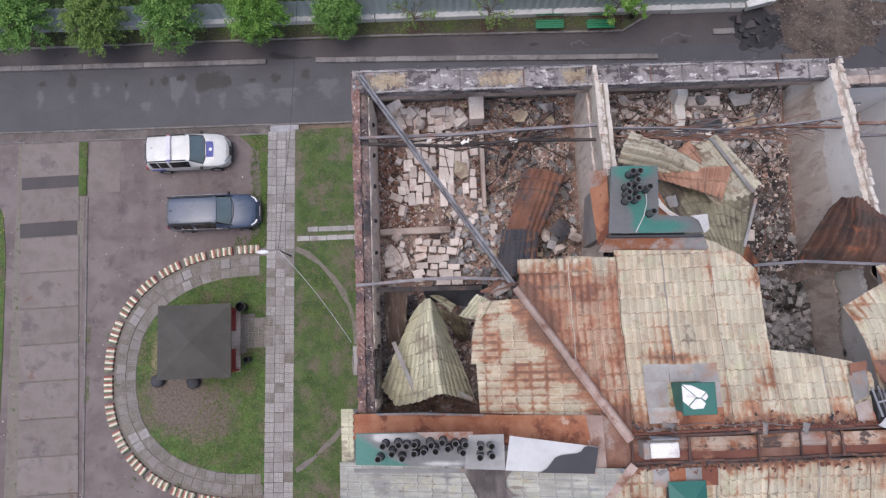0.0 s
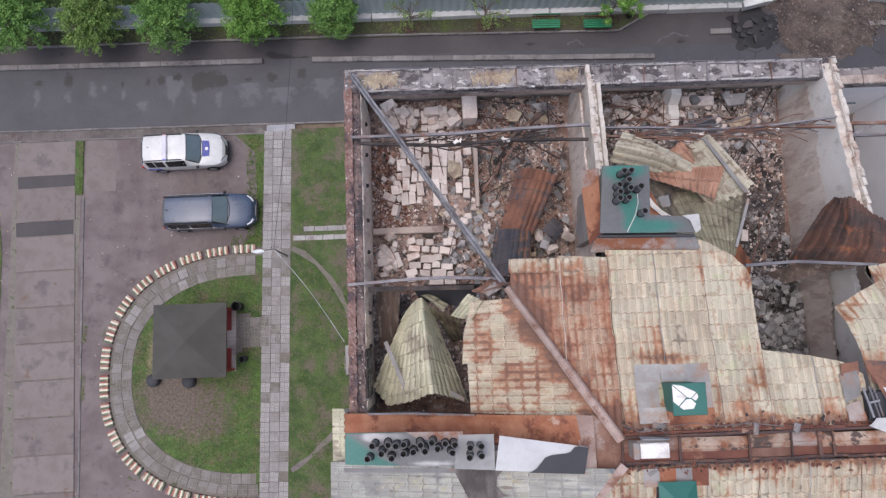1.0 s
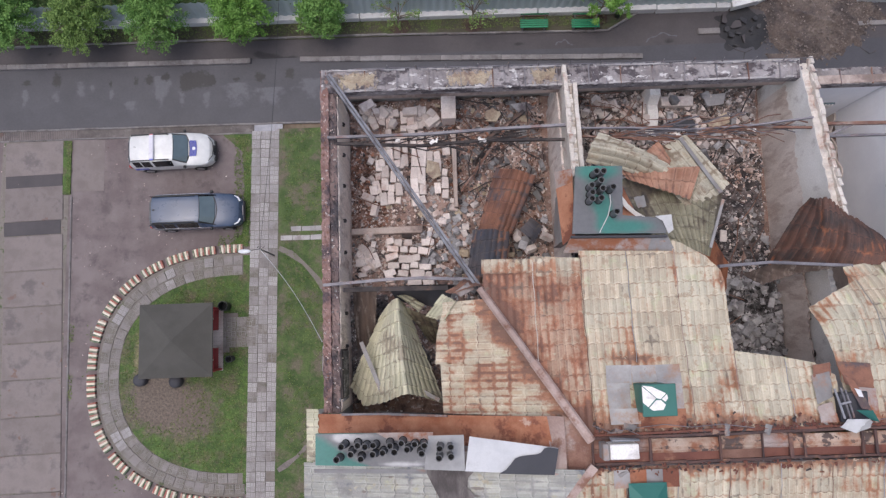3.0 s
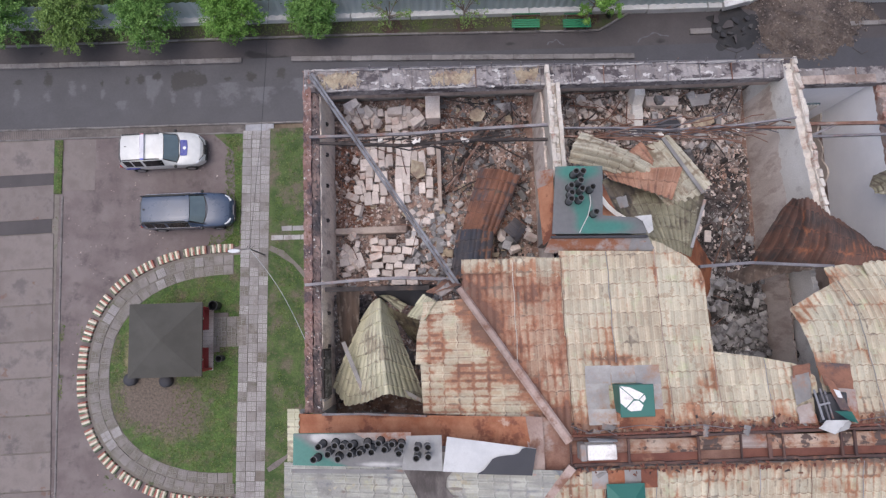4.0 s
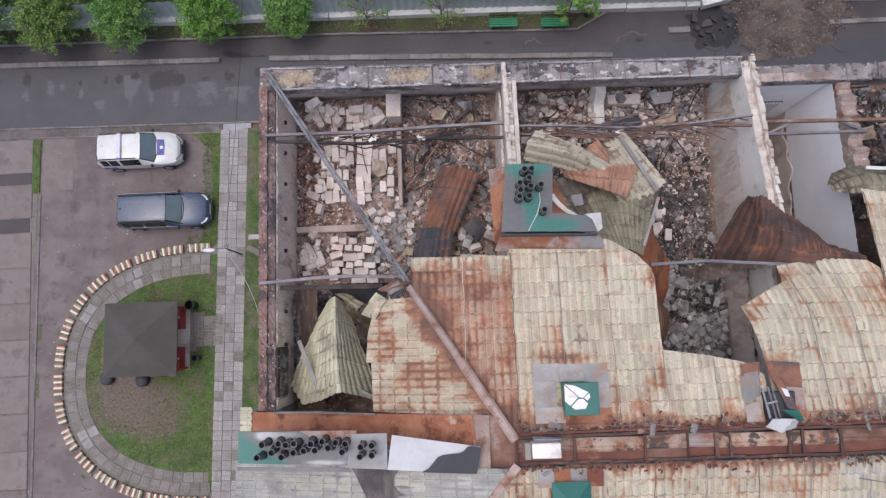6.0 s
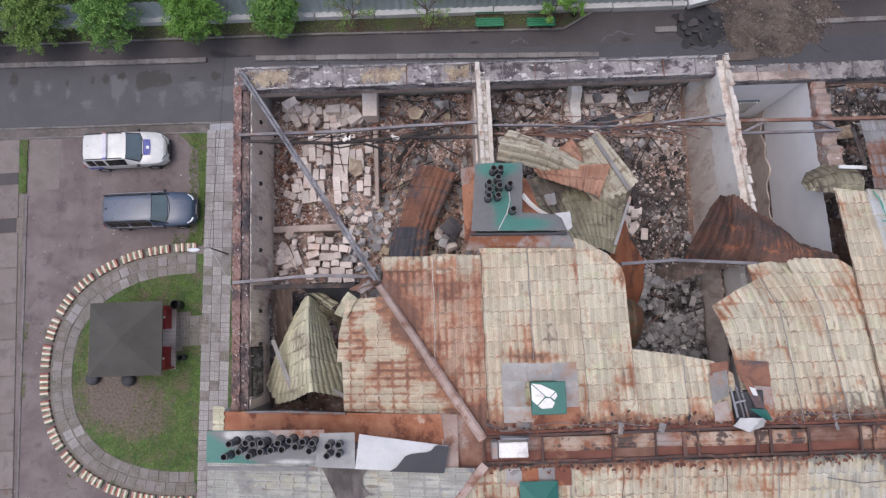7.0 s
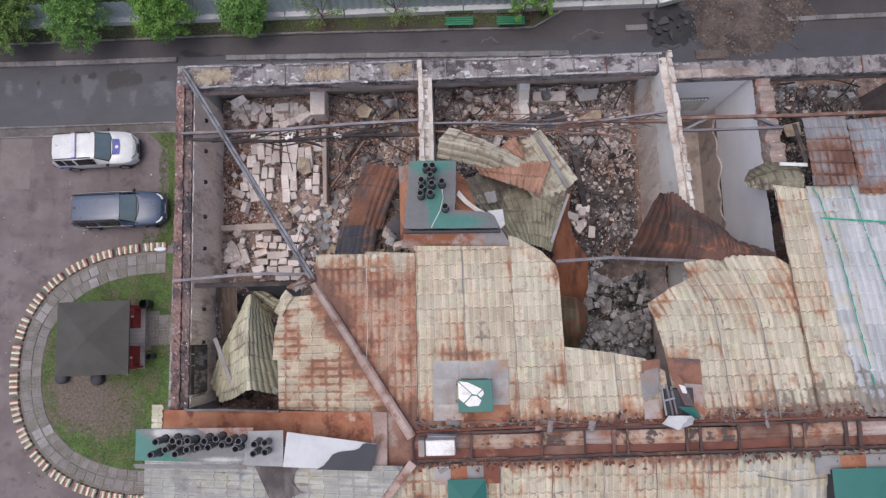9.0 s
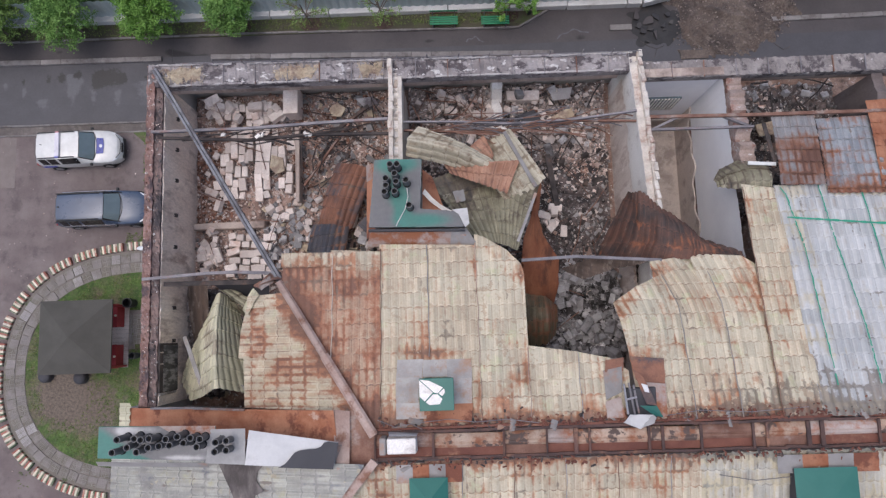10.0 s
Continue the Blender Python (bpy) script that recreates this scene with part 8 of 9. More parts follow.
chips("yard_grit", -22.0, -9.2, -8.0, 10.0, 0.0, 0.0, 9, 1900, 0.04, CHIPS, "scattered grit and crumbs on the asphalt yard", where=lambda x, y: 0.5 + 0.5 * math.sin(x * 1.3 + y) if ((x + 8.95) / 7.7) ** 2 + ((y + 1.28) / 6.2) ** 2 > 1 else 0.0)
for k, (x, y) in enumerate(((-0.35, 5.22), (0.6, 5.16), (0.72, 5.2), (1.9, 5.2), (2.0, 5.16), (7.3, 5.12), (9.4, 5.2))):
    bm = bmesh.new()
    box(bm, -0.06, 0.06, -0.035, 0.035, 0, 0.05, 0, 0.025, random.Random(k))
    solid("white_scrap", bm_mesh("white_scrap", bm, WHITEPL), "small white torn scrap caught on the purlin", "scrap", "white scraps on the purlins", m=pose(x, y, 14.34 if x > 4 else 14.3, 0, 0, 40 * k))

# fallen block walls, block by block
def chipped(a, b, h, material, jit=0.02):
    """Four blocks of one size with chipped, uneven corners."""
    return [box_mesh("block", -a, a, -b, b, 0, h, material, 0.014, jit) for k in range(4)]


LONG = chipped(0.2, 0.108, 0.19, BLOCK)
SHORT = chipped(0.125, 0.105, 0.19, BLOCK)
LONGD = chipped(0.19, 0.108, 0.19, BLOCKDARK)
SHORTD = chipped(0.12, 0.105, 0.18, BLOCKDARK)
CRUMBD = chipped(0.11, 0.08, 0.13, BLOCKDARK, 0.018)
CRUMB = chipped(0.1, 0.075, 0.13, BLOCK)
CRUMBB = chipped(0.08, 0.08, 0.1, BLOCK, 0.025)


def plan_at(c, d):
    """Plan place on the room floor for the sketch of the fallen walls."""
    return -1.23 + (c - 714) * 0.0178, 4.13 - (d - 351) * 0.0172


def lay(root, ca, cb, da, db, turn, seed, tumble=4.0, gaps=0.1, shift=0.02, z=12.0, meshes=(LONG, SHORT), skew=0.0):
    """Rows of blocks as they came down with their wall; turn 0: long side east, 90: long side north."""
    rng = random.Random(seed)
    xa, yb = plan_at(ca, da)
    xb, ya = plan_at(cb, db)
    if turn == 90:
        x = xa + 0.11
        while x < xb:
            y = ya + rng.uniform(0, 0.2)
            while y < yb:
                me, l = (meshes[0], 0.40) if rng.random() < 0.6 else (meshes[1], 0.25)
                if rng.random() > gaps:
                    put("block", rng.choice(me), root, pose(x + skew * (y - ya) + rng.uniform(-shift, shift), y + l / 2, z + rng.uniform(0, 0.06), rng.gauss(0, tumble * 0.6), rng.gauss(0, tumble * 0.6), 90 + rng.gauss(0, tumble)) @ Matrix.Scale(rng.uniform(0.8, 1.03), 4))
                y += l + 0.012
            x += 0.228
    else:
        y = ya + 0.11
        while y < yb:
            x = xa + rng.uniform(0, 0.2)
            while x < xb:
                me, l = (meshes[0], 0.40) if rng.random() < 0.6 else (meshes[1], 0.25)
                if rng.random() > gaps:
                    put("block", rng.choice(me), root, pose(x + l / 2, y + skew * (x - xa) + rng.uniform(-shift, shift), z + rng.uniform(0, 0.06), rng.gauss(0, tumble * 0.6), rng.gauss(0, tumble * 0.6), rng.gauss(0, tumble)) @ Matrix.Scale(rng.uniform(0.8, 1.03), 4))
                x += l + 0.012
            y += 0.228


fallen_a = thing("fallen_wall", "fallen wall of pale aerated blocks still lying in rows", "blocks", "fallen block walls")
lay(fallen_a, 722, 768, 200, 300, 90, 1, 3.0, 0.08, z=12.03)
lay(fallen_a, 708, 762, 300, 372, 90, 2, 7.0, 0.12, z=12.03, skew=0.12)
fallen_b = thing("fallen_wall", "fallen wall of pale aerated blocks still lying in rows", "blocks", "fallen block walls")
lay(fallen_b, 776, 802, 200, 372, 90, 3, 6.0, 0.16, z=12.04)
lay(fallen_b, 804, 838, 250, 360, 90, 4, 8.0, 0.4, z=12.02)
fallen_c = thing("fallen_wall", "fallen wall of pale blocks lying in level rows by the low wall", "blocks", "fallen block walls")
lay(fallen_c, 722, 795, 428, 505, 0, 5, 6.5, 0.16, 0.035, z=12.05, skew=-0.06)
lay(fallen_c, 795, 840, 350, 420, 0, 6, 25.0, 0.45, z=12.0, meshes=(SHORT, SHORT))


def scatter(root, n, x0, x1, y0, y1, z0, z1, seed, meshes, tumble=22):
    rng = random.Random(seed)
    for k in range(n):
        put("block", rng.choice(meshes[k % len(meshes)]), root, pose(rng.uniform(x0, x1), rng.uniform(y0, y1), rng.uniform(z0, z1), rng.gauss(0, tumble), rng.gauss(0, tumble), rng.uniform(0, 180)) @ Matrix.Scale(rng.uniform(0.6, 1.15), 4))


heap_a = thing("block_heap", "tumbled pale blocks in the corner room", "blocks", "heaps of fallen blocks")
scatter(heap_a, 22, -1.7, -1.25, 1.7, 3.0, 12.05, 12.2, 7, (LONG, SHORT))
scatter(heap_a, 14, -1.6, -0.6, 6.3, 7.0, 12.1, 12.3, 8, (LONG, SHORT), 12)
scatter(heap_a, 12, -0.1, 0.7, 6.3, 7.0, 12.1, 12.3, 9, (LONG, SHORT), 12)
scatter(heap_a, 12, -1.7, -0.9, 3.6, 5.6, 12.0, 12.1, 10, (SHORT, LONG))
scatter(heap_a, 14, 0.6, 2.0, 2.3, 4.0, 12.0, 12.1, 11, (CRUMB, CRUMBD))
scatter(heap_a, 60, 0.2, 1.8, 1.8, 3.6, 11.98, 12.06, 20, (CRUMBD, CRUMBD, CRUMBB, CRUMBD), 22)
scatter(heap_a, 9, 2.8, 3.9, 2.0, 3.4, 12.1, 12.5, 12, (LONG, SHORTD))
heap_b = thing("block_heap", "heap of sooty grey blocks below the torn roof", "blocks", "heaps of fallen blocks")
chips("sooty_pieces", 8.4, 10.65, -1.35, 1.35, 12.2, 0.1, 2, 1100, 0.15, CHIPSGREY, "small broken sooty pieces among the grey blocks")
scatter(heap_b, 300, 8.4, 10.65, -1.3, 1.3, 11.98, 12.34, 13, (CRUMBD, SHORTD, CRUMBD, LONGD, CRUMBD), 22)
heap_c = thing("block_heap", "pale blocks strewn along the north side of the room", "blocks", "heaps of fallen blocks")
scatter(heap_c, 40, 5.5, 7.1, 5.4, 6.8, 12.1, 12.4, 14, (SHORT, CRUMB, CRUMBB), 22)
scatter(heap_c, 90, 4.8, 10.3, 5.3, 7.0, 12.05, 12.3, 19, (CRUMB, CRUMBB, CRUMBD, CRUMBB), 25)
scatter(heap_c, 14, 7.6, 9.4, 6.2, 7.0, 12.1, 12.4, 18, (CRUMB, CRUMBB, SHORTD), 25)
scatter(heap_c, 9, 8.55, 9.25, 2.3, 3.3, 12.25, 12.4, 15, (LONG, SHORT), 10)
scatter(heap_c, 6, 8.8, 10.4, 4.8, 6.6, 12.1, 12.3, 16, (SHORTD, SHORT, LONGD), 22)
heap_d = thing("block_heap", "broken blocks in the far room", "blocks", "heaps of fallen blocks")
scatter(heap_d, 26, 14.4, 17.3, 5.0, 6.9, 12.05, 12.25, 17, (CRUMBD, CRUMBD, SHORTD), 22)

# wall stubs and low walls
def stub(name, b, mm, label, jit=0.02):
    tagged(new(name, box_mesh(name, *b, mm, 0.02, jit)), label, "wall", "", "structure")


stub("wall_stub_a", (0.88, 1.3, 6.35, 7.2, 11.9, 12.75), BLOCK, "standing stub of a pale block wall")
stub("wall_stub_b", (1.16, 1.3, 3.7, 6.0, 11.9, 12.45), CONCWALL, "low broken partition wall")
stub("wall_low", (-1.97, 0.2, 2.98, 3.18, 11.9, 12.28), CONCWALL, "low concrete sill wall across the room")
ragged_wall("wall_stub_c", 7.12, 7.42, 7.15, 5.5, 11.9, lambda y: 12.35 + 0.45 * max(0.0, y - 5.9), WHITEPL, "broken standing stub of a grey-white block wall", 57, n=9, rough=0.14, sway=0.04)
stub("wall_stub_d", (7.6, 8.6, 6.6, 6.9, 12.0, 12.4), BLOCK, "low white broken wall piece")
for x0, y0, x1, y1, w in ((8.75, 4.9, 8.95, 3.3, 0.16), (8.3, 6.3, 9.6, 6.1, 0.05), (2.0, 5.6, 3.4, 6.6, 0.1), (1.4, 4.2, 2.9, 6.2, 0.06)):
    bm = bmesh.new()
    beam(bm, (x0, y0, 12.3), (x1, y1, 12.4), w, 0.1)
    solid("fallen_rafter", bm_mesh("fallen_rafter", bm, CHAR if w > 0.06 else RUSTSTEEL), "charred rafter fallen on the rubble", "timber", "fallen rafters")
for pts, mm, lab in ((((-0.06, 5.65, 12.27), (0.4, 5.64, 12.27), (0.34, 5.0, 12.28), (-0.1, 5.05, 12.27)), BLOCK, "pale slab of fallen block wall"),
                     (((-0.1, 5.02, 12.26), (0.34, 4.97, 12.28), (0.32, 4.43, 12.26), (-0.14, 4.62, 12.25)), BLOCK, "pale slab of fallen block wall"),
                     (((2.2, 6.6, 12.35), (2.45, 6.75, 12.4), (2.7, 6.55, 12.4), (2.55, 6.3, 12.38), (2.25, 6.35, 12.34)), STRAW, "tan broken board on the rubble"),
                     (((3.0, 6.85, 12.35), (3.5, 6.9, 12.36), (3.7, 6.7, 12.34), (3.3, 6.55, 12.33)), CONCLIP, "pale slab of fallen plaster"),
                     (((8.9, 6.9, 12.4), (9.6, 6.95, 12.4), (9.5, 6.6, 12.4), (9.0, 6.55, 12.4)), CONCLIP, "pale slab of fallen plaster"),
                     (((7.9, 6.1, 12.5), (8.4, 6.25, 12.5), (8.6, 5.95, 12.45), (8.1, 5.8, 12.45)), DARKGREY, "dark scorched board on the rubble"),
                     (((8.9, 6.0, 12.5), (9.5, 6.3, 12.55), (9.6, 6.0, 12.5), (9.1, 5.75, 12.45)), STRAW, "yellowed insulation board on the rubble"),
                     (((0.4, 5.2, 12.3), (0.75, 5.1, 12.3), (0.8, 4.7, 12.3), (0.55, 4.6, 12.3), (0.35, 4.8, 12.3)), STRAW, "tan broken board on the rubble"),
                     (((14.9, 5.5, 12.6), (15.4, 5.6, 12.6), (15.45, 5.2, 12.6), (15.0, 5.15, 12.6)), STRAW, "tan broken board on the rubble")):
    bm = bmesh.new()
    f = bm.faces.new([bm.verts.new(p) for p in pts])
    r = bmesh.ops.extrude_face_region(bm, geom=[f])
    bmesh.ops.translate(bm, verts=[v for v in r["geom"] if isinstance(v, bmesh.types.BMVert)], vec=(0, 0, -0.06))
    solid("broken_board", bm_mesh("broken_board", bm, mm), lab, "board")
# the dark slot in the west parapet
slot = thing("parapet_slot", "narrow charred window slot in the west parapet", "window", kind="structure")
put("frame", box_mesh("frame", -2.08, -1.962, -1.66, -0.36, 13.2, 14.33, CHAR, 0.01, 0.01), slot)
put("pane", box_mesh("pane", -1.961, -1.952, -1.63, -0.42, 13.22, 14.12, SOOTPANE, 0.0, 0.004), slot, label="charred sooty pane with pale sheen painted on")
put("sill", box_mesh("sill", -1.985, -1.945, -1.72, -1.66, 13.3, 14.3, CONCLIP, 0.01, 0.005), slot)
for y in (6.0, 5.1, 4.2, 3.2, 2.3, 0.6, -0.3):
    bm = bmesh.new()
    for dy in (-0.035, 0.035):
        box(bm, -1.99, -1.92, y + dy - 0.014, y + dy + 0.014, 13.47, 13.58)
    box(bm, -1.99, -1.90, y - 0.03, y + 0.03, 13.51, 13.535)
    part("bracket", bm, CHAR, slot)
window = thing("window_1", "pale barred window in the open room", "window", kind="structure")
put("window_frame", box_mesh("window_frame", 11.5, 12.85, 6.44, 6.5, 11.5, 12.5, GLASSDARK, 0.01), window)
for k in range(13):
    put("bar", box_mesh("bar", 11.545 + k * 0.1, 11.59 + k * 0.1, 6.41, 6.44, 11.5, 12.5, WHITEPL), window)
put("lower_wall", box_mesh("lower_wall", 11.12, 13.44, 6.3, 6.42, 9.9, 10.9, DADO, 0.02), window)


# ---- cars ----
def car(name, label, m, L, W, H, paint, hood, cabin, rails, extras, taper=0.86, belt=0.98):
    """A parked car; x forward, the base at the road. cabin: (rear top, front top, screen foot)."""
    root = thing(name, label, "car", m=m)
    h = L / 2
    rt, ft, sf = cabin
    hz = hood
    st = [(-h, 0.80, belt - 0.25, belt - 0.25, 0.75), (-h + 0.06, 0.93, belt, belt, 0.88), (rt - 0.10, 0.97, belt, belt + 0.25, 0.86), (rt + 0.12, 0.98, belt, H - 0.04, taper * 0.86), (rt + 0.6, 0.99, belt, H, taper * 0.88),
          (0.5 * (rt + ft), 1.0, belt, H + 0.01, taper * 0.9), (ft - 0.35, 1.0, belt, H, taper * 0.88), (ft, 1.0, belt - 0.01, H - 0.05, taper * 0.86), (sf, 0.99, hz + 0.02, hz + 0.06, 0.86), (sf + 0.35, 0.985, hz - 0.04, hz + 0.02, 0.84),
          (h - 0.42, 0.95, hz - 0.12, hz - 0.07, 0.80), (h - 0.16, 0.86, hz - 0.2, hz - 0.17, 0.72), (h - 0.03, 0.70, hz - 0.36, hz - 0.35, 0.60), (h, 0.62, 0.5, 0.5, 0.58)]
    rows = []
    for x, w, bz, tz, tw in st:
        w, tw = w * W / 2, tw * W / 2
        half = [(w * 0.93, 0.24), (w, 0.5), (w * 0.985, bz), (tw, tz), (tw * 0.55, tz + 0.02)]
        bow = 0.26 * max(0.0, (abs(x) / h - 0.35) / 0.65) * (1 if x > 0 else -0.6) + (0.17 if x == sf else 0.09 if x == ft else 0.12 if x == sf + 0.35 else 0)
        bx = lambda y: x - bow * (abs(y) / (W / 2)) ** 2.5
        rows.append([(bx(y), -y, z) for y, z in half] + [(bx(y), y, z) for y, z in half[::-1]])
    n = len(rows[0])
    V = [p for r in rows for p in r]
    body, side_r, side_l, screen, rear, roofq, hoodq = [], [], [], [], [], [], []
    for i in range(len(rows) - 1):
        for k in range(n - 1):
            q = (i * n + k, (i + 1) * n + k, (i + 1) * n + k + 1, i * n + k + 1)
            if k in (2, 6) and 3 <= i <= 6:
                (side_r if k == 2 else side_l).append((i, q))
            if 7 <= i <= 7 and 3 <= k <= 5:
                screen.append(q)
            elif i == 2 and 3 <= k <= 5:
                rear.append(q)
            else:
                body.append(q)
    body += [tuple(range(n))[::-1], tuple((len(rows) - 1) * n + k for k in range(n))]

    def sub(name_, quads, mat, off=0.0, shrink=0.0, label_=""):
        bm = bmesh.new()
        c = sum((Vector(V[k]) for q in quads for k in q), Vector()) / (4 * len(quads))
        for q in quads:
            ps = [Vector(V[k]) for k in q]
            bm.faces.new([bm.verts.new(c + (p - c) * (1 - shrink)) for p in ps])
        bmesh.ops.remove_doubles(bm, verts=bm.verts, dist=0.0005)
        bm.normal_update()
        for f in bm.faces:
            if f.normal.dot(f.calc_center_median() - Vector((0, 0, 0.6))) < 0:
                f.normal_flip()
        bm.normal_update()
        for v in bm.verts:
            v.co += v.normal * off
        me = bpy.data.meshes.new(name_)
        bm.to_mesh(me)
        bm.free()
        me.materials.append(mat)
        return put(name_, me, root, None, label_)

    me = mesh_from("body", V, body, paint, smooth=True)
    b = put("body", me, root)
    bv = b.modifiers.new("soft", "BEVEL")
    bv.width, bv.segments, bv.limit_method, bv.angle_limit = 0.05, 2, "ANGLE", radians(25)
    sub("windscreen", screen, GLASSDARK, 0.004, 0.07)
    sub("rear_window", rear, GLASSDARK, 0.004, 0.06)
    for quads in (side_r, side_l):
        for pane in ([q for i, q in quads if i == 3], [q for i, q in quads if i == 4], [q for i, q in quads if i > 4]):
            sub("side_window", pane, GLASSBLACK, 0.012, 0.13)
    # wheels
    for x in (-h + 0.82, h - 0.83):
        for s in (-1, 1):
            bm = bmesh.new()
            y = s * (W / 2 - 0.09)
            tube(bm, [(x, y - 0.1, 0.32), (x, y - 0.08, 0.32), (x, y + 0.08, 0.32), (x, y + 0.1, 0.32)], 0.32, 20)
            w_ = part("tyre", bm, TYRE, root)
            bm = bmesh.new()
            tube(bm, [(x, y + s * 0.09, 0.32), (x, y + s * 0.108, 0.32)], 0.2, 14)
            part("rim", bm, RIM, w_)
    for s in (-1, 1):
        bm = bmesh.new()
        tube(bm, [(h - 0.13, s * W * 0.26, hz - 0.235), (h - 0.22, s * W * 0.35, hz - 0.205), (h - 0.42, s * W * 0.415, hz - 0.185)], 0.052, 8)
        part("headlight", bm, LAMPGLASS, root, "curved clear headlight glass")
        bm = bmesh.new()
        box(bm, -h - 0.01, -h + 0.09, s * W * 0.40 - 0.09, s * W * 0.40 + 0.09, 0.7, 0.98, 0.02)
        part("tail_light", bm, REDLENS, root, "red tail light")
        bm = bmesh.new()
        box(bm, sf - 0.30, sf - 0.16, s * (W / 2 + 0.06) - 0.07, s * (W / 2 + 0.06) + 0.07, belt - 0.03, belt + 0.11, 0.03)
        part("mirror", bm, BLACK, root)
        if rails:
            bm = bmesh.new()
            tube(bm, [(rt + 0.22, s * W * 0.37, H - 0.02), (rt + 0.3, s * W * 0.375, H + 0.05), (ft - 0.35, s * W * 0.375, H + 0.05), (ft - 0.22, s * W * 0.37, H - 0.02)], 0.03, 6)
            part("roof_rail", bm, BLACK, root, "black roof rail")
    bm = bmesh.new()
    box(bm, h - 0.06, h + 0.03, -W * 0.3, W * 0.3, 0.34, 0.52, 0.02)
    part("bumper", bm, BLACK, root)
    bm = bmesh.new()
    box(bm, h - 0.10, h + 0.0, -W * 0.15, W * 0.15, 0.54, hz - 0.33, 0.02)
    part("grille", bm, BURNTSTEEL if paint is NAVYPAINT else BLACK, root)
    bm = bmesh.new()
    tube(bm, [(sf + 0.03 - 0.2 * abs(k / 4) ** 2.5, k / 4 * W * 0.42, hz + 0.075 - 0.02 * abs(k / 4)) for k in range(-4, 5)], 0.026, 6)
    part("cowl", bm, BLACK, root, "black strip below the windscreen")
    extras(root, h, H, W, hz, rt, ft, sf, belt)
    return root


def suv_extras(root, h, H, W, hz, rt, ft, sf, belt):
    bm = bmesh.new()
    tube(bm, [(h - 0.24, -W * 0.36, hz - 0.13), (h - 0.05, -W * 0.2, hz - 0.2), (h - 0.02, 0, hz - 0.22), (h - 0.05, W * 0.2, hz - 0.2), (h - 0.24, W * 0.36, hz - 0.13)], 0.022, 6)
    part("grille_bar", bm, BLACK, root, "thin black bar across the nose")
    bm = bmesh.new()
    x = (rt + ft) / 2 + 0.12
    box(bm, x - 0.12, x + 0.12, -W * 0.36, W * 0.36, H + 0.03, H + 0.14, 0.03)
    lb = part("light_bar", bm, plain("lightbar_shell", (0.62, 0.6, 0.66), 0.3), root, "pale roof light bar")
    for s, mm in ((1, plain("lightbar_red", (0.5, 0.12, 0.14), 0.3)), (-1, plain("lightbar_blue", (0.12, 0.14, 0.5), 0.3))):
        bm = bmesh.new()
        box(bm, x - 0.09, x + 0.09, s * W * 0.36 - 0.05, s * W * 0.36 + 0.03, H + 0.05, H + 0.13, 0.01)
        part("lens", bm, mm, lb)
    bm = bmesh.new()
    vs = [bm.verts.new(p) for p in ((sf + 0.03, -0.42, hz + 0.095), (sf + 0.36, -0.4, hz + 0.055), (sf + 0.40, 0.05, hz + 0.058), (sf + 0.36, 0.42, hz + 0.055), (sf + 0.03, 0.44, hz + 0.095))]
    bm.faces.new(vs)
    part("bonnet_panel", bm, BLUEPAINT, root, "deep blue panel on the bonnet")
    bm = bmesh.new()
    bm.faces.new([bm.verts.new((sf + 0.24 + 0.09 * math.cos(t), 0.09 * math.sin(t), hz + 0.079)) for t in (k * 0.52 for k in range(12))])
    part("badge", bm, LAMPGLASS, root, "pale round badge")
    for s in (-1, 1):
        bm = bmesh.new()
        box(bm, -h + 0.25, -h + 0.95, s * W / 2 - 0.02, s * W / 2 + 0.012, 0.7, 0.86, 0.0)
        part("side_stripe", bm, BLUEPAINT, root, "blue stripe on the flank")
    bm = bmesh.new()
    tube(bm, [(rt + 0.45, 0.05, H), (rt + 0.4, 0.05, H + 0.12)], 0.012, 5)
    part("aerial", bm, BLACK, root)


def van_extras(root, h, H, W, hz, rt, ft, sf, belt):
    for s in (-1, 1):
        bm = bmesh.new()
        tube(bm, [(rt - 0.06, s * W * 0.42, belt + 0.3), (rt + 0.2, s * W * 0.40, H - 0.05), (0.5 * (rt + ft), s * W * 0.415, H - 0.02), (ft, s * W * 0.395, H - 0.06), (sf, s * W * 0.43, hz + 0.07)], 0.022, 6)
        part("roof_gutter", bm, BLACK, root, "black trim along the roof edge")
        bm = bmesh.new()
        tube(bm, [(rt + 0.1, s * W * 0.497, belt - 0.02), (0.1, s * W * 0.503, belt - 0.02), (ft + 0.35, s * W * 0.5, belt - 0.05)], 0.016, 5)
        part("trim_strip", bm, CHROME, root, "bright trim strip below the windows")
    bm = bmesh.new()
    box(bm, rt + 0.2, rt + 0.3, -0.03, 0.05, H, H + 0.03, 0.01)
    part("aerial", bm, BLACK, root)


car("patrol_car", "white patrol car with roof light bar and blue bonnet panel", pose(-12.2, 9.14, 0.006, 0, 0, 1.0) @ Matrix.Scale(0.925, 4), 4.32, 1.80, 1.62, WHITEPAINT, 1.02, (-2.0, 0.35, 1.0), True, suv_extras, 0.9, 1.05)
car("people_carrier", "dark blue-grey people carrier parked on the asphalt", pose(-10.95, 6.12, 0.006, 0, 0, 0.3) @ Matrix.Scale(0.93, 4), 4.66, 1.80, 1.55, NAVYPAINT, 0.98, (-2.2, 0.35, 1.05), True, van_extras, 0.87, 0.98)

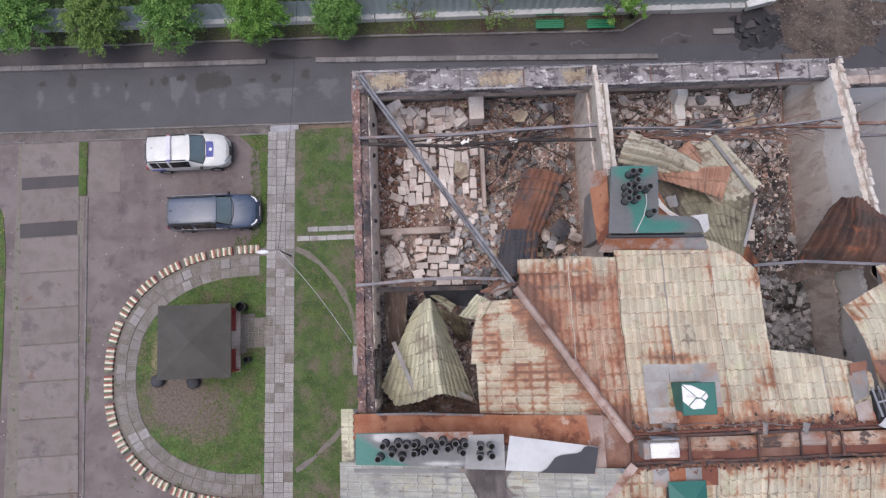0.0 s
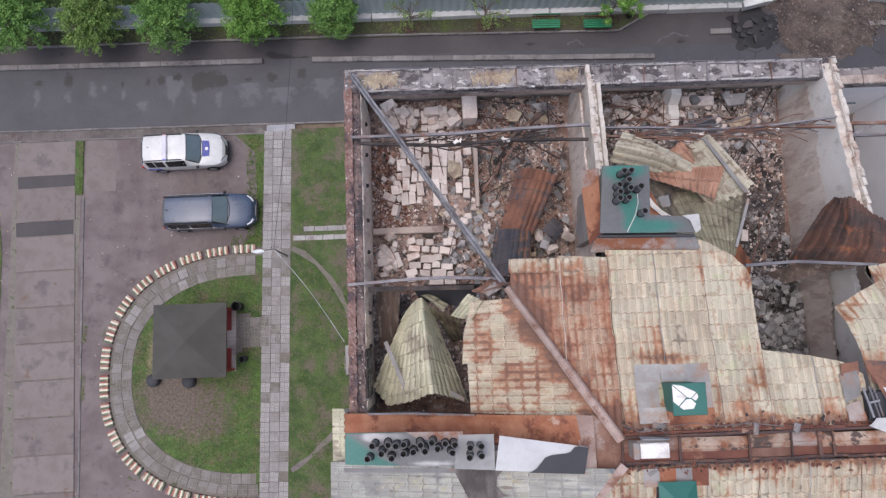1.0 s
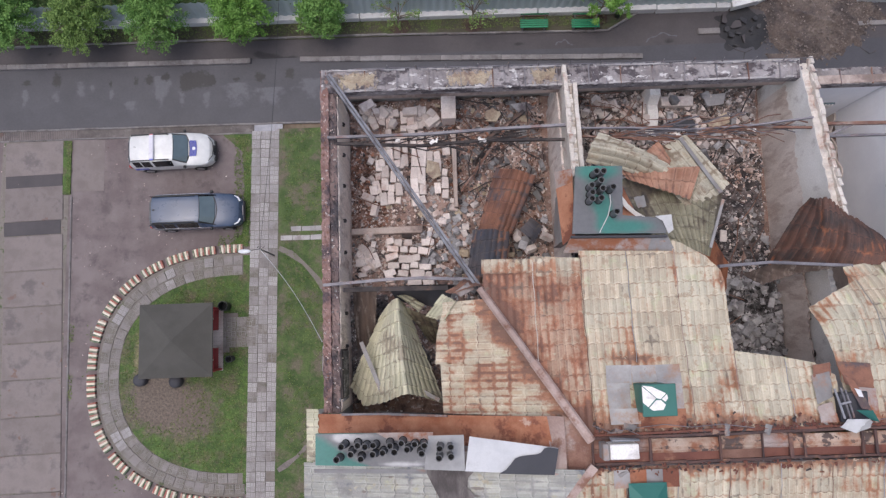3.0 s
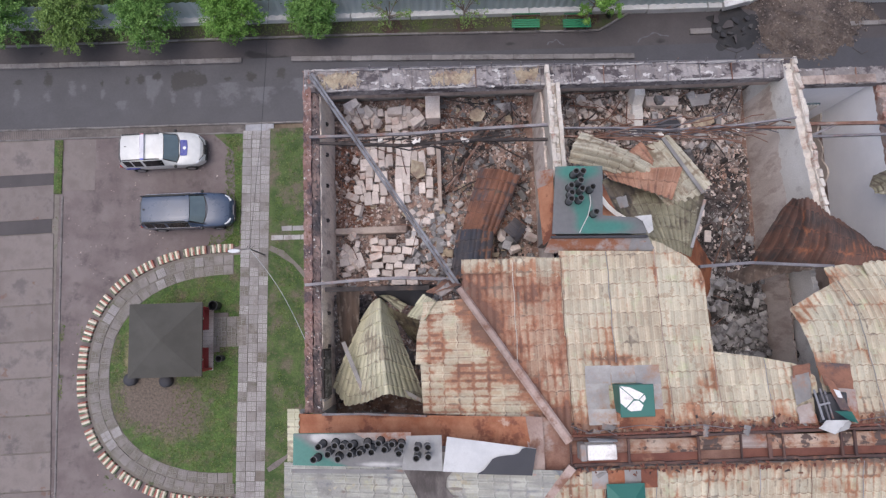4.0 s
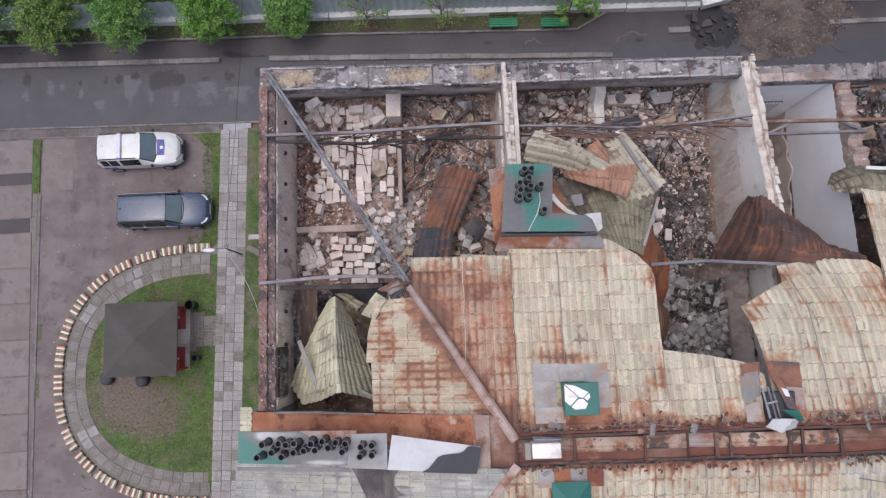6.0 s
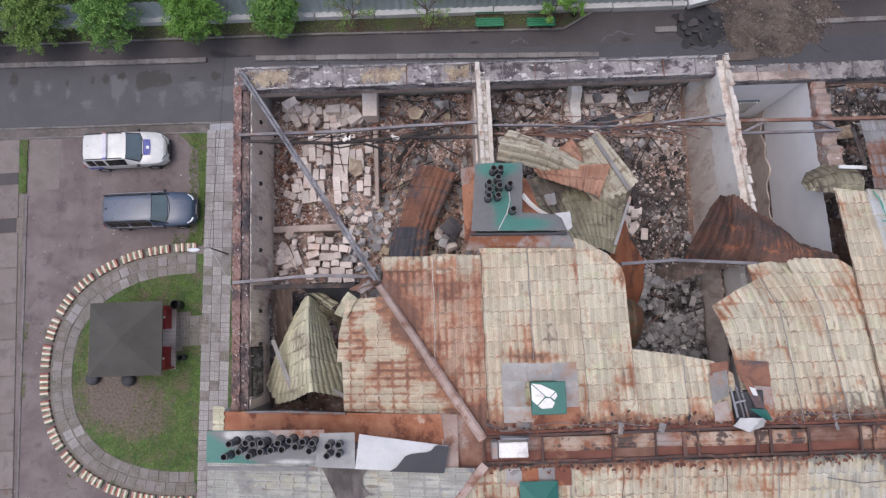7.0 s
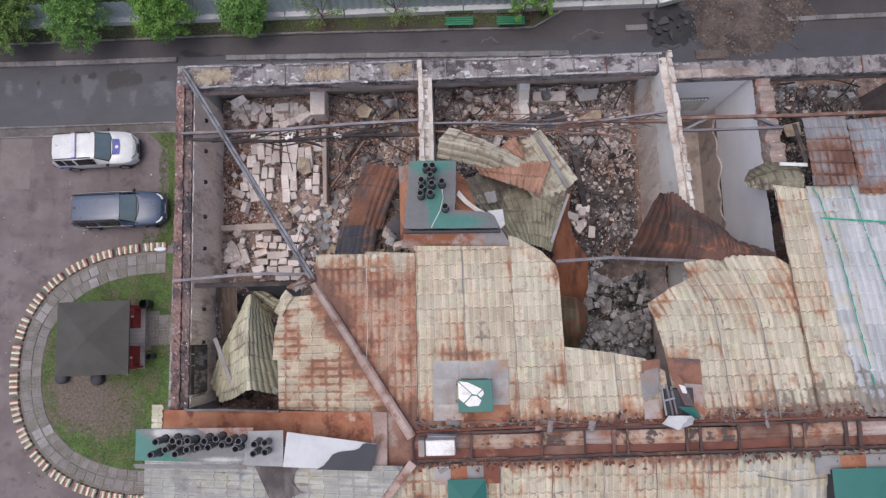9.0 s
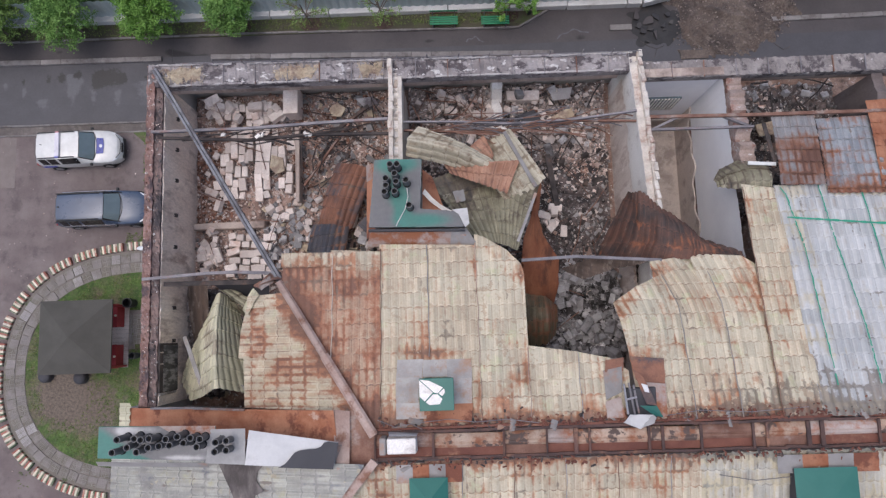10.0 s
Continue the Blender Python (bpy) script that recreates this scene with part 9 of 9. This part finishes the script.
# ---- summerhouse ----
gaz = thing("summerhouse", "square summerhouse with a grey felt pyramid roof and red rails", "summerhouse", m=pose(-11.39, 0.0, 0.03))
R = 1.655
bm = bmesh.new()
eave = [bm.verts.new(p) for p in ((-R, -R, 1.95), (R, -R, 1.95), (R, R, 1.95), (-R, R, 1.95))]
low = [bm.verts.new((v.co.x, v.co.y, 1.88)) for v in eave]
top = bm.verts.new((0.05, 0, 2.62))
for k in range(4):
    bm.faces.new((eave[k], eave[(k + 1) % 4], top))
    bm.faces.new((low[k], low[(k + 1) % 4], eave[(k + 1) % 4], eave[k]))
bm.faces.new(low[::-1])
part("roof", bm, FELT, gaz, "flat grey felt roof")
for sx in (-1, 1):
    for sy in (-1, 1):
        put("post", box_mesh("post", sx * 1.42 - 0.05, sx * 1.42 + 0.05, sy * 1.42 - 0.05, sy * 1.42 + 0.05, 0, 1.95, TIMBER_RED, 0.01), gaz)
floor_plank = box_mesh("floor_board", -1.5, 1.5, -0.096, 0.096, 0.0, 0.08, DADO, 0.01)
for k in range(15):
    put("floor_board", floor_plank, gaz, pose(0, -1.4 + 0.2 * k, 0))
for (xa, xb, ya, yb) in ((1.2, 1.30, 0.42, 1.42), (1.2, 1.30, -1.42, -0.42), (-1.48, -1.36, -1.42, 1.42), (-1.36, 1.36, 1.36, 1.48), (-1.36, 1.36, -1.48, -1.36)):
    put("rail_panel", box_mesh("rail_panel", xa, xb, ya, yb, 0.1, 0.85, TIMBER_RED, 0.01), gaz, label="red painted rail panel")
    put("hand_rail", box_mesh("hand_rail", xa - 0.06, xb + 0.06, ya - 0.02, yb + 0.02, 0.85, 0.92, TIMBER_RED, 0.01), gaz)
for s in (-1, 1):
    bm = bmesh.new()
    tube(bm, [(1.3, s * 0.95, 0.9), (1.3, s * 0.95, 1.0)], 0.05, 10)
    part("cup_light", bm, CREAM, gaz, "small cream fitting on the rail")

def drum(name, x, y, r, h, label, cat, mm, dome=False):
    root = thing(name, label, cat, m=pose(x, y, 0.03))
    bm = bmesh.new()
    if dome:
        tube(bm, [(0, 0, 0), (0, 0, h * 0.7)], r, 20)
        part("body", bm, mm, root)
        bm = bmesh.new()
        bmesh.ops.create_uvsphere(bm, u_segments=20, v_segments=10, radius=r * 0.98)
        for v in bm.verts:
            v.co.z = v.co.z * 0.45 + h * 0.7
        part("lid", bm, mm, root, smooth=True)
    else:
        n = 20
        rings = []
        for z, rr in ((0, r * 0.85), (h, r), (h, r * 0.86), (h * 0.35, r * 0.8)):
            rings.append([bm.verts.new((rr * math.cos(6.2832 * k / n), rr * math.sin(6.2832 * k / n), z)) for k in range(n)])
        for a_, b_ in zip(rings, rings[1:]):
            for k in range(n):
                bm.faces.new((a_[k], a_[(k + 1) % n], b_[(k + 1) % n], b_[k]))
        bm.faces.new(rings[-1])
        part("body", bm, mm, root)
        # near-black disc stands in for the shaded depth of the bin
        bm = bmesh.new()
        bm.faces.new([bm.verts.new((r * 0.79 * math.cos(6.2832 * k / n), r * 0.79 * math.sin(6.2832 * k / n), h * 0.4)) for k in range(n)])
        part("inside", bm, PIPEIN, root)
    return root


drum("litter_bin", -9.72, 1.55, 0.235, 0.7, "black round litter bin on the lawn", "bin", BLACK)
drum("litter_bin", -9.46, -0.95, 0.16, 0.6, "small grey and black round bin by the paving", "bin", DARKGREY)
drum("round_stool", -13.76, -1.8, 0.3, 0.42, "dark grey domed garden stool", "stool", DARKGREY, True)
drum("round_stool", -12.07, -1.92, 0.3, 0.42, "dark grey domed garden stool", "stool", DARKGREY, True)

# ---- street lamp and its cable ----
lamp = thing("street_lamp", "slim grey lamp post with a long white head", "street lamp", m=pose(-7.45, 3.95, 0.04))
bm = bmesh.new()
tube(bm, [(0, 0, 0), (0, 0, 1.2), (0, 0, 2.5)], 0.045, 10, True, 0.03)
part("post", bm, BURNTSTEEL, lamp)
bm = bmesh.new()
tube(bm, [(0, 0, 2.45), (-0.15, -0.02, 2.55), (-0.4, -0.06, 2.58)], 0.02, 6)
part("arm", bm, BURNTSTEEL, lamp)
bm = bmesh.new()
bmesh.ops.create_uvsphere(bm, u_segments=16, v_segments=8, radius=1)
for v in bm.verts:
    v.co = Vector((v.co.x * 0.29 - 0.66, v.co.y * 0.105 - 0.09, v.co.z * 0.07 + 2.58))
part("head", bm, LAMPGLASS, lamp, "white lamp head", smooth=True)
for k in range(3):
    bm = bmesh.new()
    tube(bm, [(-0.15 + 0.12 * k, 0.05, 2.4), (-0.08 + 0.14 * k, 0.14, 2.42)], 0.012, 5)
    part("bracket", bm, BLACK, lamp)
cable = thing("cable", "pale cable slung from the lamp to the building", "cable")
bm = bmesh.new()
a_, b_ = Vector((-7.45, 3.95, 2.5)), Vector((-2.92, -0.17, 12.0))
tube(bm, [a_.lerp(b_, k / 14) + Vector((0, 0, -0.9 * math.sin(math.pi * k / 14))) for k in range(15)], 0.012, 5)
part("strand", bm, LAMPGLASS, cable)
wire = thing("overhead_wire", "thin dark wire crossing the road", "cable")
bm = bmesh.new()
tube(bm, [(-7.45, 3.95, 2.5), (-6.6, 9.0, 3.7), (-6.28, 11.8, 4.15), (-6.02, 15.0, 4.55), (-5.8, 18.5, 4.9)], 0.008, 4)
part("strand", bm, BLACK, wire)
unit = thing("air_unit", "white outdoor air unit on the west wall", "air unit", m=pose(-2.76, -0.7, 12.1))
put("case", box_mesh("case", -0.04, 0.32, -0.42, 0.42, 0, 0.5, ZINC, 0.02), unit)
put("grille", box_mesh("grille", -0.055, -0.04, -0.3, 0.12, 0.08, 0.52, ZINC, 0.0), unit)

# ---- benches ----
bench = thing("bench", "green slatted park bench with a brown rail", "bench", "benches by the fence", m=pose(5.75, 15.16, 0.06, 0, 0, -1))
for k in range(4):
    put("slat", box_mesh("slat", -0.7, 0.7, -0.24 + k * 0.115, -0.15 + k * 0.115, 0.42, 0.46, BENCHGREEN, 0.008), bench)
for k, mm in ((0, BENCHBROWN), (1, BENCHGREEN)):
    put("back_slat", box_mesh("back_slat", -0.7, 0.7, 0.27 + 0.03 * k, 0.30 + 0.03 * k, 0.55 + k * 0.15, 0.67 + k * 0.15, mm, 0.008), bench)
for s in (-1, 1):
    put("leg", box_mesh("leg", s * 0.55 - 0.03, s * 0.55 + 0.03, -0.22, 0.24, 0, 0.42, BURNTSTEEL, 0.01), bench)
    put("back_post", box_mesh("back_post", s * 0.55 - 0.025, s * 0.55 + 0.025, 0.22, 0.27, 0.0, 0.85, BURNTSTEEL, 0.01), bench)
copy_thing(bench, pose(8.32, 15.08, 0.06, 0, 0, -1))
drum("litter_bin", 10.05, 15.6, 0.16, 0.5, "small black round bin by the fence", "bin", BLACK)

# ---- trees ----
def tree(x, y, h, r, leaf, seed, clumps, leaves, label, sparse=False, base=0.05):
    rng = random.Random(seed)
    root = thing("tree", label, "tree", "trees along the fence", m=pose(x, y, base))
    bm = bmesh.new()
    lean = Vector((rng.uniform(-0.1, 0.1), rng.uniform(-0.1, 0.1), 0))
    pts = [Vector((0, 0, 0)), lean * 0.5 + Vector((0, 0, h * 0.3)), lean + Vector((0, 0, h * 0.72))]
    tube(bm, pts, 0.07 if not sparse else 0.04, 8, True, 0.025)
    tips = []
    for k in range(13 if not sparse else 11):
        a = k * 2.4 + rng.uniform(-0.4, 0.4)
        z0 = h * rng.uniform(0.28, 0.62)
        e = Vector((r * rng.uniform(0.45, 0.95) * math.cos(a), r * rng.uniform(0.45, 0.95) * math.sin(a), z0 + h * rng.uniform(0.1, 0.34)))
        s = Vector((lean.x * z0 / h, lean.y * z0 / h, z0))
        mid = s.lerp(e, 0.55) + Vector((0, 0, 0.1))
        tube(bm, [s, mid, e], 0.028, 5, True, 0.008)
        tips += [mid, e]
        for j in range(2):
            f = e + Vector((rng.uniform(-0.35, 0.35), rng.uniform(-0.35, 0.35), rng.uniform(-0.1, 0.3)))
            tube(bm, [mid, f], 0.014, 4, True, 0.004)
            tips.append(f)
    part("trunk", bm, BARK, root)
    V, F = [], []

    def leafquad(c, s):
        a = Vector((rng.gauss(0, 1), rng.gauss(0, 1), rng.gauss(0, 0.6))).normalized()
        b = a.cross(Vector((rng.gauss(0, 1), rng.gauss(0, 1), rng.gauss(0, 1)))).normalized()
        k = len(V)
        V.extend([tuple(c - a * s), tuple(c + b * s * 0.5), tuple(c + a * s), tuple(c - b * s * 0.5)])
        F.append((k, k + 1, k + 2, k + 3))

    centres = []
    for k in range(clumps):
        if sparse:
            c = rng.choice(tips) + Vector((rng.gauss(0, 0.07), rng.gauss(0, 0.07), rng.gauss(0, 0.06)))
            centres.append((c, 0.1))
    if not sparse:
        for k in range(clumps // 4):
            a, zz = rng.uniform(0, 6.283), rng.uniform(-0.3, 1)
            q = math.sqrt(max(0.0, 1 - zz * zz))
            ln = r * rng.choice((0.7, 0.8, 0.88, 0.95, 1.0, 1.06, 1.14))
            for t in (0.45, 0.68, 0.86, 1.0):
                centres.append((Vector((ln * t * q * math.cos(a), ln * t * q * math.sin(a), h * 0.58 + zz * t * h * 0.4 - 0.3 * t * t)), 0.26 - 0.12 * t))
    for c, cr in centres:
        for j in range(leaves):
            leafquad(c + Vector((rng.gauss(0, cr * 0.55), rng.gauss(0, cr * 0.55), rng.gauss(0, cr * 0.45))), rng.uniform(0.035, 0.07))
    put("crown", mesh_from("crown", V, F, leaf), root)
    return root


for i, (x, y, h, r, leaf) in enumerate(((-19.9, 15.55, 3.4, 1.5, LEAF), (-16.5, 15.5, 3.3, 1.45, LEAFOLIVE), (-12.7, 15.5, 3.4, 1.5, LEAF), (-8.6, 15.5, 3.4, 1.4, LEAFYOUNG), (-4.75, 15.65, 3.0, 1.15, LEAF), (-24.0, 15.6, 3.4, 1.5, LEAF))):
    tree(x, y, h, r, leaf, 100 + i, 560, 30, "young full-crowned green tree on the verge")
for i, x in enumerate((-25.5, -22.6, -20.2, -17.6, -15.2, -12.9, -10.2, -7.6)):
    tree(x, 17.9 + 0.25 * math.sin(3.1 * i), 2.3 + 0.3 * math.sin(2.3 * i), 1.35, LEAFDARK, 300 + i, 220, 24, "dark leafy bush behind the sheet fence", base=0.0)
for i, (x, y, h, r) in enumerate(((-1.0, 15.45, 2.9, 1.15), (2.7, 15.42, 2.9, 1.15), (9.0, 15.55, 3.0, 1.05))):
    tree(x, y, h, r, LEAFYOUNG if i == 2 else LEAFOLIVE, 200 + i, 90 if i < 2 else 240, 5 if i < 2 else 14, "thin sapling with sparse pale leaves in a mulched ring", True)
    flat("mulch_ring", [(x + 0.55 * math.cos(t), y - 0.02 + 0.4 * math.sin(t)) for t in (k * 0.3 for k in range(21))], 0.058, MULCH, label="dark mulched ring round a sapling", category="mulch")
flat("mulch_ring", [(-4.6 + 0.55 * math.cos(t), 15.4 + 0.3 * math.sin(t)) for t in (k * 0.3 for k in range(21))], 0.058, MULCH, label="dark mulched ring round a tree", category="mulch")

# ---- torn-up heap in the lane ----
xs, ys = np.meshgrid(np.linspace(15.4, 24.4, 150), np.linspace(12.6, 18.9, 105), indexing="ij")
rng2 = np.random.RandomState(4)
rad = np.sqrt(((xs - 19.8) / 3.75) ** 2 + ((ys - 15.9) / 3.0) ** 2) + 0.13 * ripple(xs, ys, 3, 1.2) + 0.06 * ripple(xs, ys, 8, 3.4)
clod = np.clip(0.6 * ripple(xs, ys, 11, 4.3) + 0.5 * ripple(xs, ys, 5, 8.0), -0.4, 0.9)
zz = -0.06 + 0.42 * np.clip(1 - rad, 0, 1) ** 0.6 + (0.05 * ripple(xs, ys, 1, 2.2) + 0.05 * clod) * (rad < 1) + rng2.uniform(-0.03, 0.03, xs.shape) * (rad < 1.02)
# a long ridge of earth pushed up along its back
lx, ly = (xs - 18.4) / 2.6, (ys - (15.5 - 0.33 * (xs - 18.4))) / 0.16
zz = zz + 0.16 * np.exp(-ly ** 2) * (lx > 0) * (lx < 1)
zz = zz - 0.5 * np.exp(-((xs - 16.35) / 1.25) ** 4 - ((ys - 14.7) / 1.05) ** 4)
idx = np.arange(xs.size).reshape(xs.shape)
q = np.stack([idx[:-1, :-1], idx[1:, :-1], idx[1:, 1:], idx[:-1, 1:]], -1).reshape(-1, 4)
solid("earth_heap", mesh_from("earth_heap", np.stack([xs, ys, zz], -1).reshape(-1, 3).tolist(), q.tolist(), EARTH), "heap of torn-up earth and rubble across the lane", "heap", kind="stuff")
vs, fs = [], []
rng = random.Random(31)
for k in range(1500):
    a, d = rng.uniform(0, 6.28), math.sqrt(rng.random())
    x, y = 19.8 + 3.75 * d * math.cos(a), 15.85 + 2.95 * d * math.sin(a)
    if y < 12.9 or (x < 17.4 and y > 13.9):
        continue
    z = 0.38 * max(0, 1 - d) ** 0.6
    s = rng.choice((0.015, 0.02, 0.025, 0.035, 0.05)) * rng.uniform(0.7, 1.2)
    m = pose(x, y, z, rng.uniform(-40, 40), rng.uniform(-40, 40), rng.uniform(0, 360))
    b0 = len(vs)
    vs += [tuple(m @ Vector((i * s, j * s * 0.7, l * s * 0.4))) for i in (-1, 1) for j in (-1, 1) for l in (-1, 1)]
    fs += [tuple(b0 + i for i in f) for f in ((0, 1, 3, 2), (4, 6, 7, 5), (0, 4, 5, 1), (2, 3, 7, 6), (0, 2, 6, 4), (1, 5, 7, 3))]
solid("heap_stones", mesh_from("heap_stones", vs, fs, HEAPSTONE), "broken stones strewn over the heap", "stones", kind="stuff")
broken = thing("broken_asphalt", "broken slabs of dark asphalt round a pit", "asphalt")
flat_pit = [(16.42 + 1.38 * math.cos(t) * (1 + 0.16 * math.sin(3 * t + 1) + 0.09 * math.sin(8 * t) + 0.06 * math.sin(13 * t)), 14.7 + 1.12 * math.sin(t) * (1 + 0.14 * math.sin(5 * t) + 0.08 * math.sin(11 * t))) for t in (k * math.pi / 40 for k in range(80))]
bm = bmesh.new()
bm.faces.new([bm.verts.new((x, y, 0.008)) for x, y in flat_pit])
part("pit", bm, PITMUD, broken, "dark wet pit")
rng = random.Random(77)
for x, y, s, a in ((16.1, 14.9, 0.36, 20), (16.42, 14.15, 0.30, 65), (15.42, 15.2, 0.30, 100), (16.4, 15.1, 0.28, 140), (15.75, 14.35, 0.24, 120), (15.55, 14.7, 0.22, 30), (16.75, 14.7, 0.2, 80), (16.15, 14.5, 0.22, 10), (17.0, 15.2, 0.2, 33), (16.85, 14.3, 0.15, 140), (17.2, 14.8, 0.16, 60), (15.9, 13.75, 0.14, 15)):
    bm = bmesh.new()
    n = rng.choice((5, 6, 7))
    ring = sorted(rng.uniform(0, 6.283) for k in range(n))
    prism(bm, [(0.8 * s * math.cos(t) * rng.uniform(0.85, 1.2), 0.66 * s * math.sin(t) * rng.uniform(0.85, 1.2)) for t in ring], 0.0, 0.07)
    part("asphalt_piece", bm, ROADDRY if s > 0.29 else DAMP, broken, m=pose(x, y, 0.05, rng.uniform(-14, 14), rng.uniform(-14, 14), a))
for pts in (((15.6, 13.9), (15.95, 13.62), (16.35, 13.45), (16.28, 13.02)), ((16.37, 13.45), (16.75, 13.6)), ((22.2, 13.5), (22.7, 13.15), (23.0, 13.3))):
    bm = bmesh.new()
    tube(bm, [(x + 0.04 * math.sin(9 * y), y, 0.0) for x, y in pts], 0.018, 5)
    part("crack", bm, CHAR, broken, "dark crack in the asphalt")
bm = bmesh.new()
prism(bm, [(17.5, 13.32), (18.94, 13.28), (18.9, 12.86), (17.55, 12.85)], 0.0, 0.06)
part("concrete_piece", bm, EARTH, broken, "earth-covered concrete slab")

# ---- grass tufts and flowers ----
def tufts(name, regions, seed, label, mat, hmin=0.03, hmax=0.08):
    rng = random.Random(seed)
    vs, fs = [], []
    for x0, x1, y0, y1, z, n, ok in regions:
        for k in range(n):
            x, y = rng.uniform(x0, x1), rng.uniform(y0, y1)
            if ok and not ok(x, y):
                continue
            for j in range(4):
                a = rng.uniform(0, 6.28)
                h_, w = rng.uniform(hmin, hmax), rng.uniform(0.008, 0.018)
                dx, dy = math.cos(a), math.sin(a)
                b0 = len(vs)
                ox, oy = rng.uniform(-0.03, 0.03), rng.uniform(-0.03, 0.03)
                vs += [(x + ox - dy * w, y + oy + dx * w, z), (x + ox + dy * w, y + oy - dx * w, z), (x + ox + dx * h_ * 0.9, y + oy + dy * h_ * 0.9, z + h_)]
                fs.append((b0, b0 + 1, b0 + 2))
    return solid(name, mesh_from(name, vs, fs, mat), label, "grass", kind="stuff")


def in_ring(x, y):
    return ((x - CX) / (RX - 1.6)) ** 2 + ((y - CY) / (RY - 1.6)) ** 2 < 1 and x < -8.95 and not (-13.2 < x < -9.9 and -1.6 < y < 1.75) and (x + 12.9) ** 2 + (y + 2.75) ** 2 > 1.3


tufts("grass_tufts", [(-16, -8.9, -7, 4, 0.02, 4200, in_ring), (-6.95, -2.4, -7.5, 10.2, 0.04, 4200, lambda x, y: not 4.6 < y < 5.4 and math.sin(x * 2.1 + y) + math.sin(y * 1.3) > -0.9),
                      (-23.5, -21.5, -8, 6.8, 0.03, 1500, None), (-9.4, -8.6, 4.7, 10.0, 0.03, 700, None), (-20, 9.4, 15.2, 15.8, 0.05, 2200, None), (-17.72, -17.48, 7.3, 10, 0.055, 120, None), (-17.3, -17.1, -3.5, 1.0, 0.01, 160, lambda x, y: math.sin(y * 2.3) > 0.1), (-15.0, -14.4, -7, -4.6, 0.01, 60, None), (-16.6, -16.2, -3.5, 1.2, 0.0, 60, lambda x, y: math.sin(y * 3) > 0.4),
                      (-10.2, -8.6, 4.4, 5.0, 0.03, 120, None)], 3, "short green grass blades over the lawns", BLADES)
vs, fs = [], []
rng = random.Random(9)
for k in range(150):
    x, y = rng.uniform(-22.8, -21.45), rng.uniform(-7, 6.6)
    r = rng.uniform(0.018, 0.03)
    b0 = len(vs)
    vs += [(x + r * math.cos(t), y + r * math.sin(t), 0.1) for t in (0, 1.05, 2.1, 3.14, 4.19, 5.24)]
    fs.append(tuple(b0 + i for i in range(6)))
solid("dandelions", mesh_from("dandelions", vs, fs, plain("dandelion_yellow", (0.6, 0.5, 0.05), 0.7)), "scattered yellow dandelion flowers in the lawn", "flowers", kind="stuff")

def chalk(pts, w, label):
    """A pale scuffed stroke on the road."""
    left, right = [], []
    for i, (x, y) in enumerate(pts):
        a, b = pts[max(i - 1, 0)], pts[min(i + 1, len(pts) - 1)]
        d = math.hypot(b[0] - a[0], b[1] - a[1]) or 1.0
        k = w * (0.6 + 0.4 * math.sin(2.3 * i)) / d
        left.append((x - (b[1] - a[1]) * k, y + (b[0] - a[0]) * k))
        right.append((x + (b[1] - a[1]) * k, y - (b[0] - a[0]) * k))
    flat("scuff_mark", left + right[::-1], 0.012, DRYSTREAK, label=label, category="stain")


for a, b, c in (((6.85, 14.18), (7.3, 14.41), (7.71, 14.09)), ((11.44, 14.16), (12.19, 14.59), (13.03, 14.38))):
    chalk([((1 - t) ** 2 * a[0] + 2 * t * (1 - t) * b[0] + t * t * c[0], (1 - t) ** 2 * a[1] + 2 * t * (1 - t) * (2 * b[1] - 0.5 * (a[1] + c[1])) + t * t * c[1] + 0.06 * math.sin(14 * t)) for t in (k / 12 for k in range(13))], 0.05, "pale scuffed stroke on the dark lane")
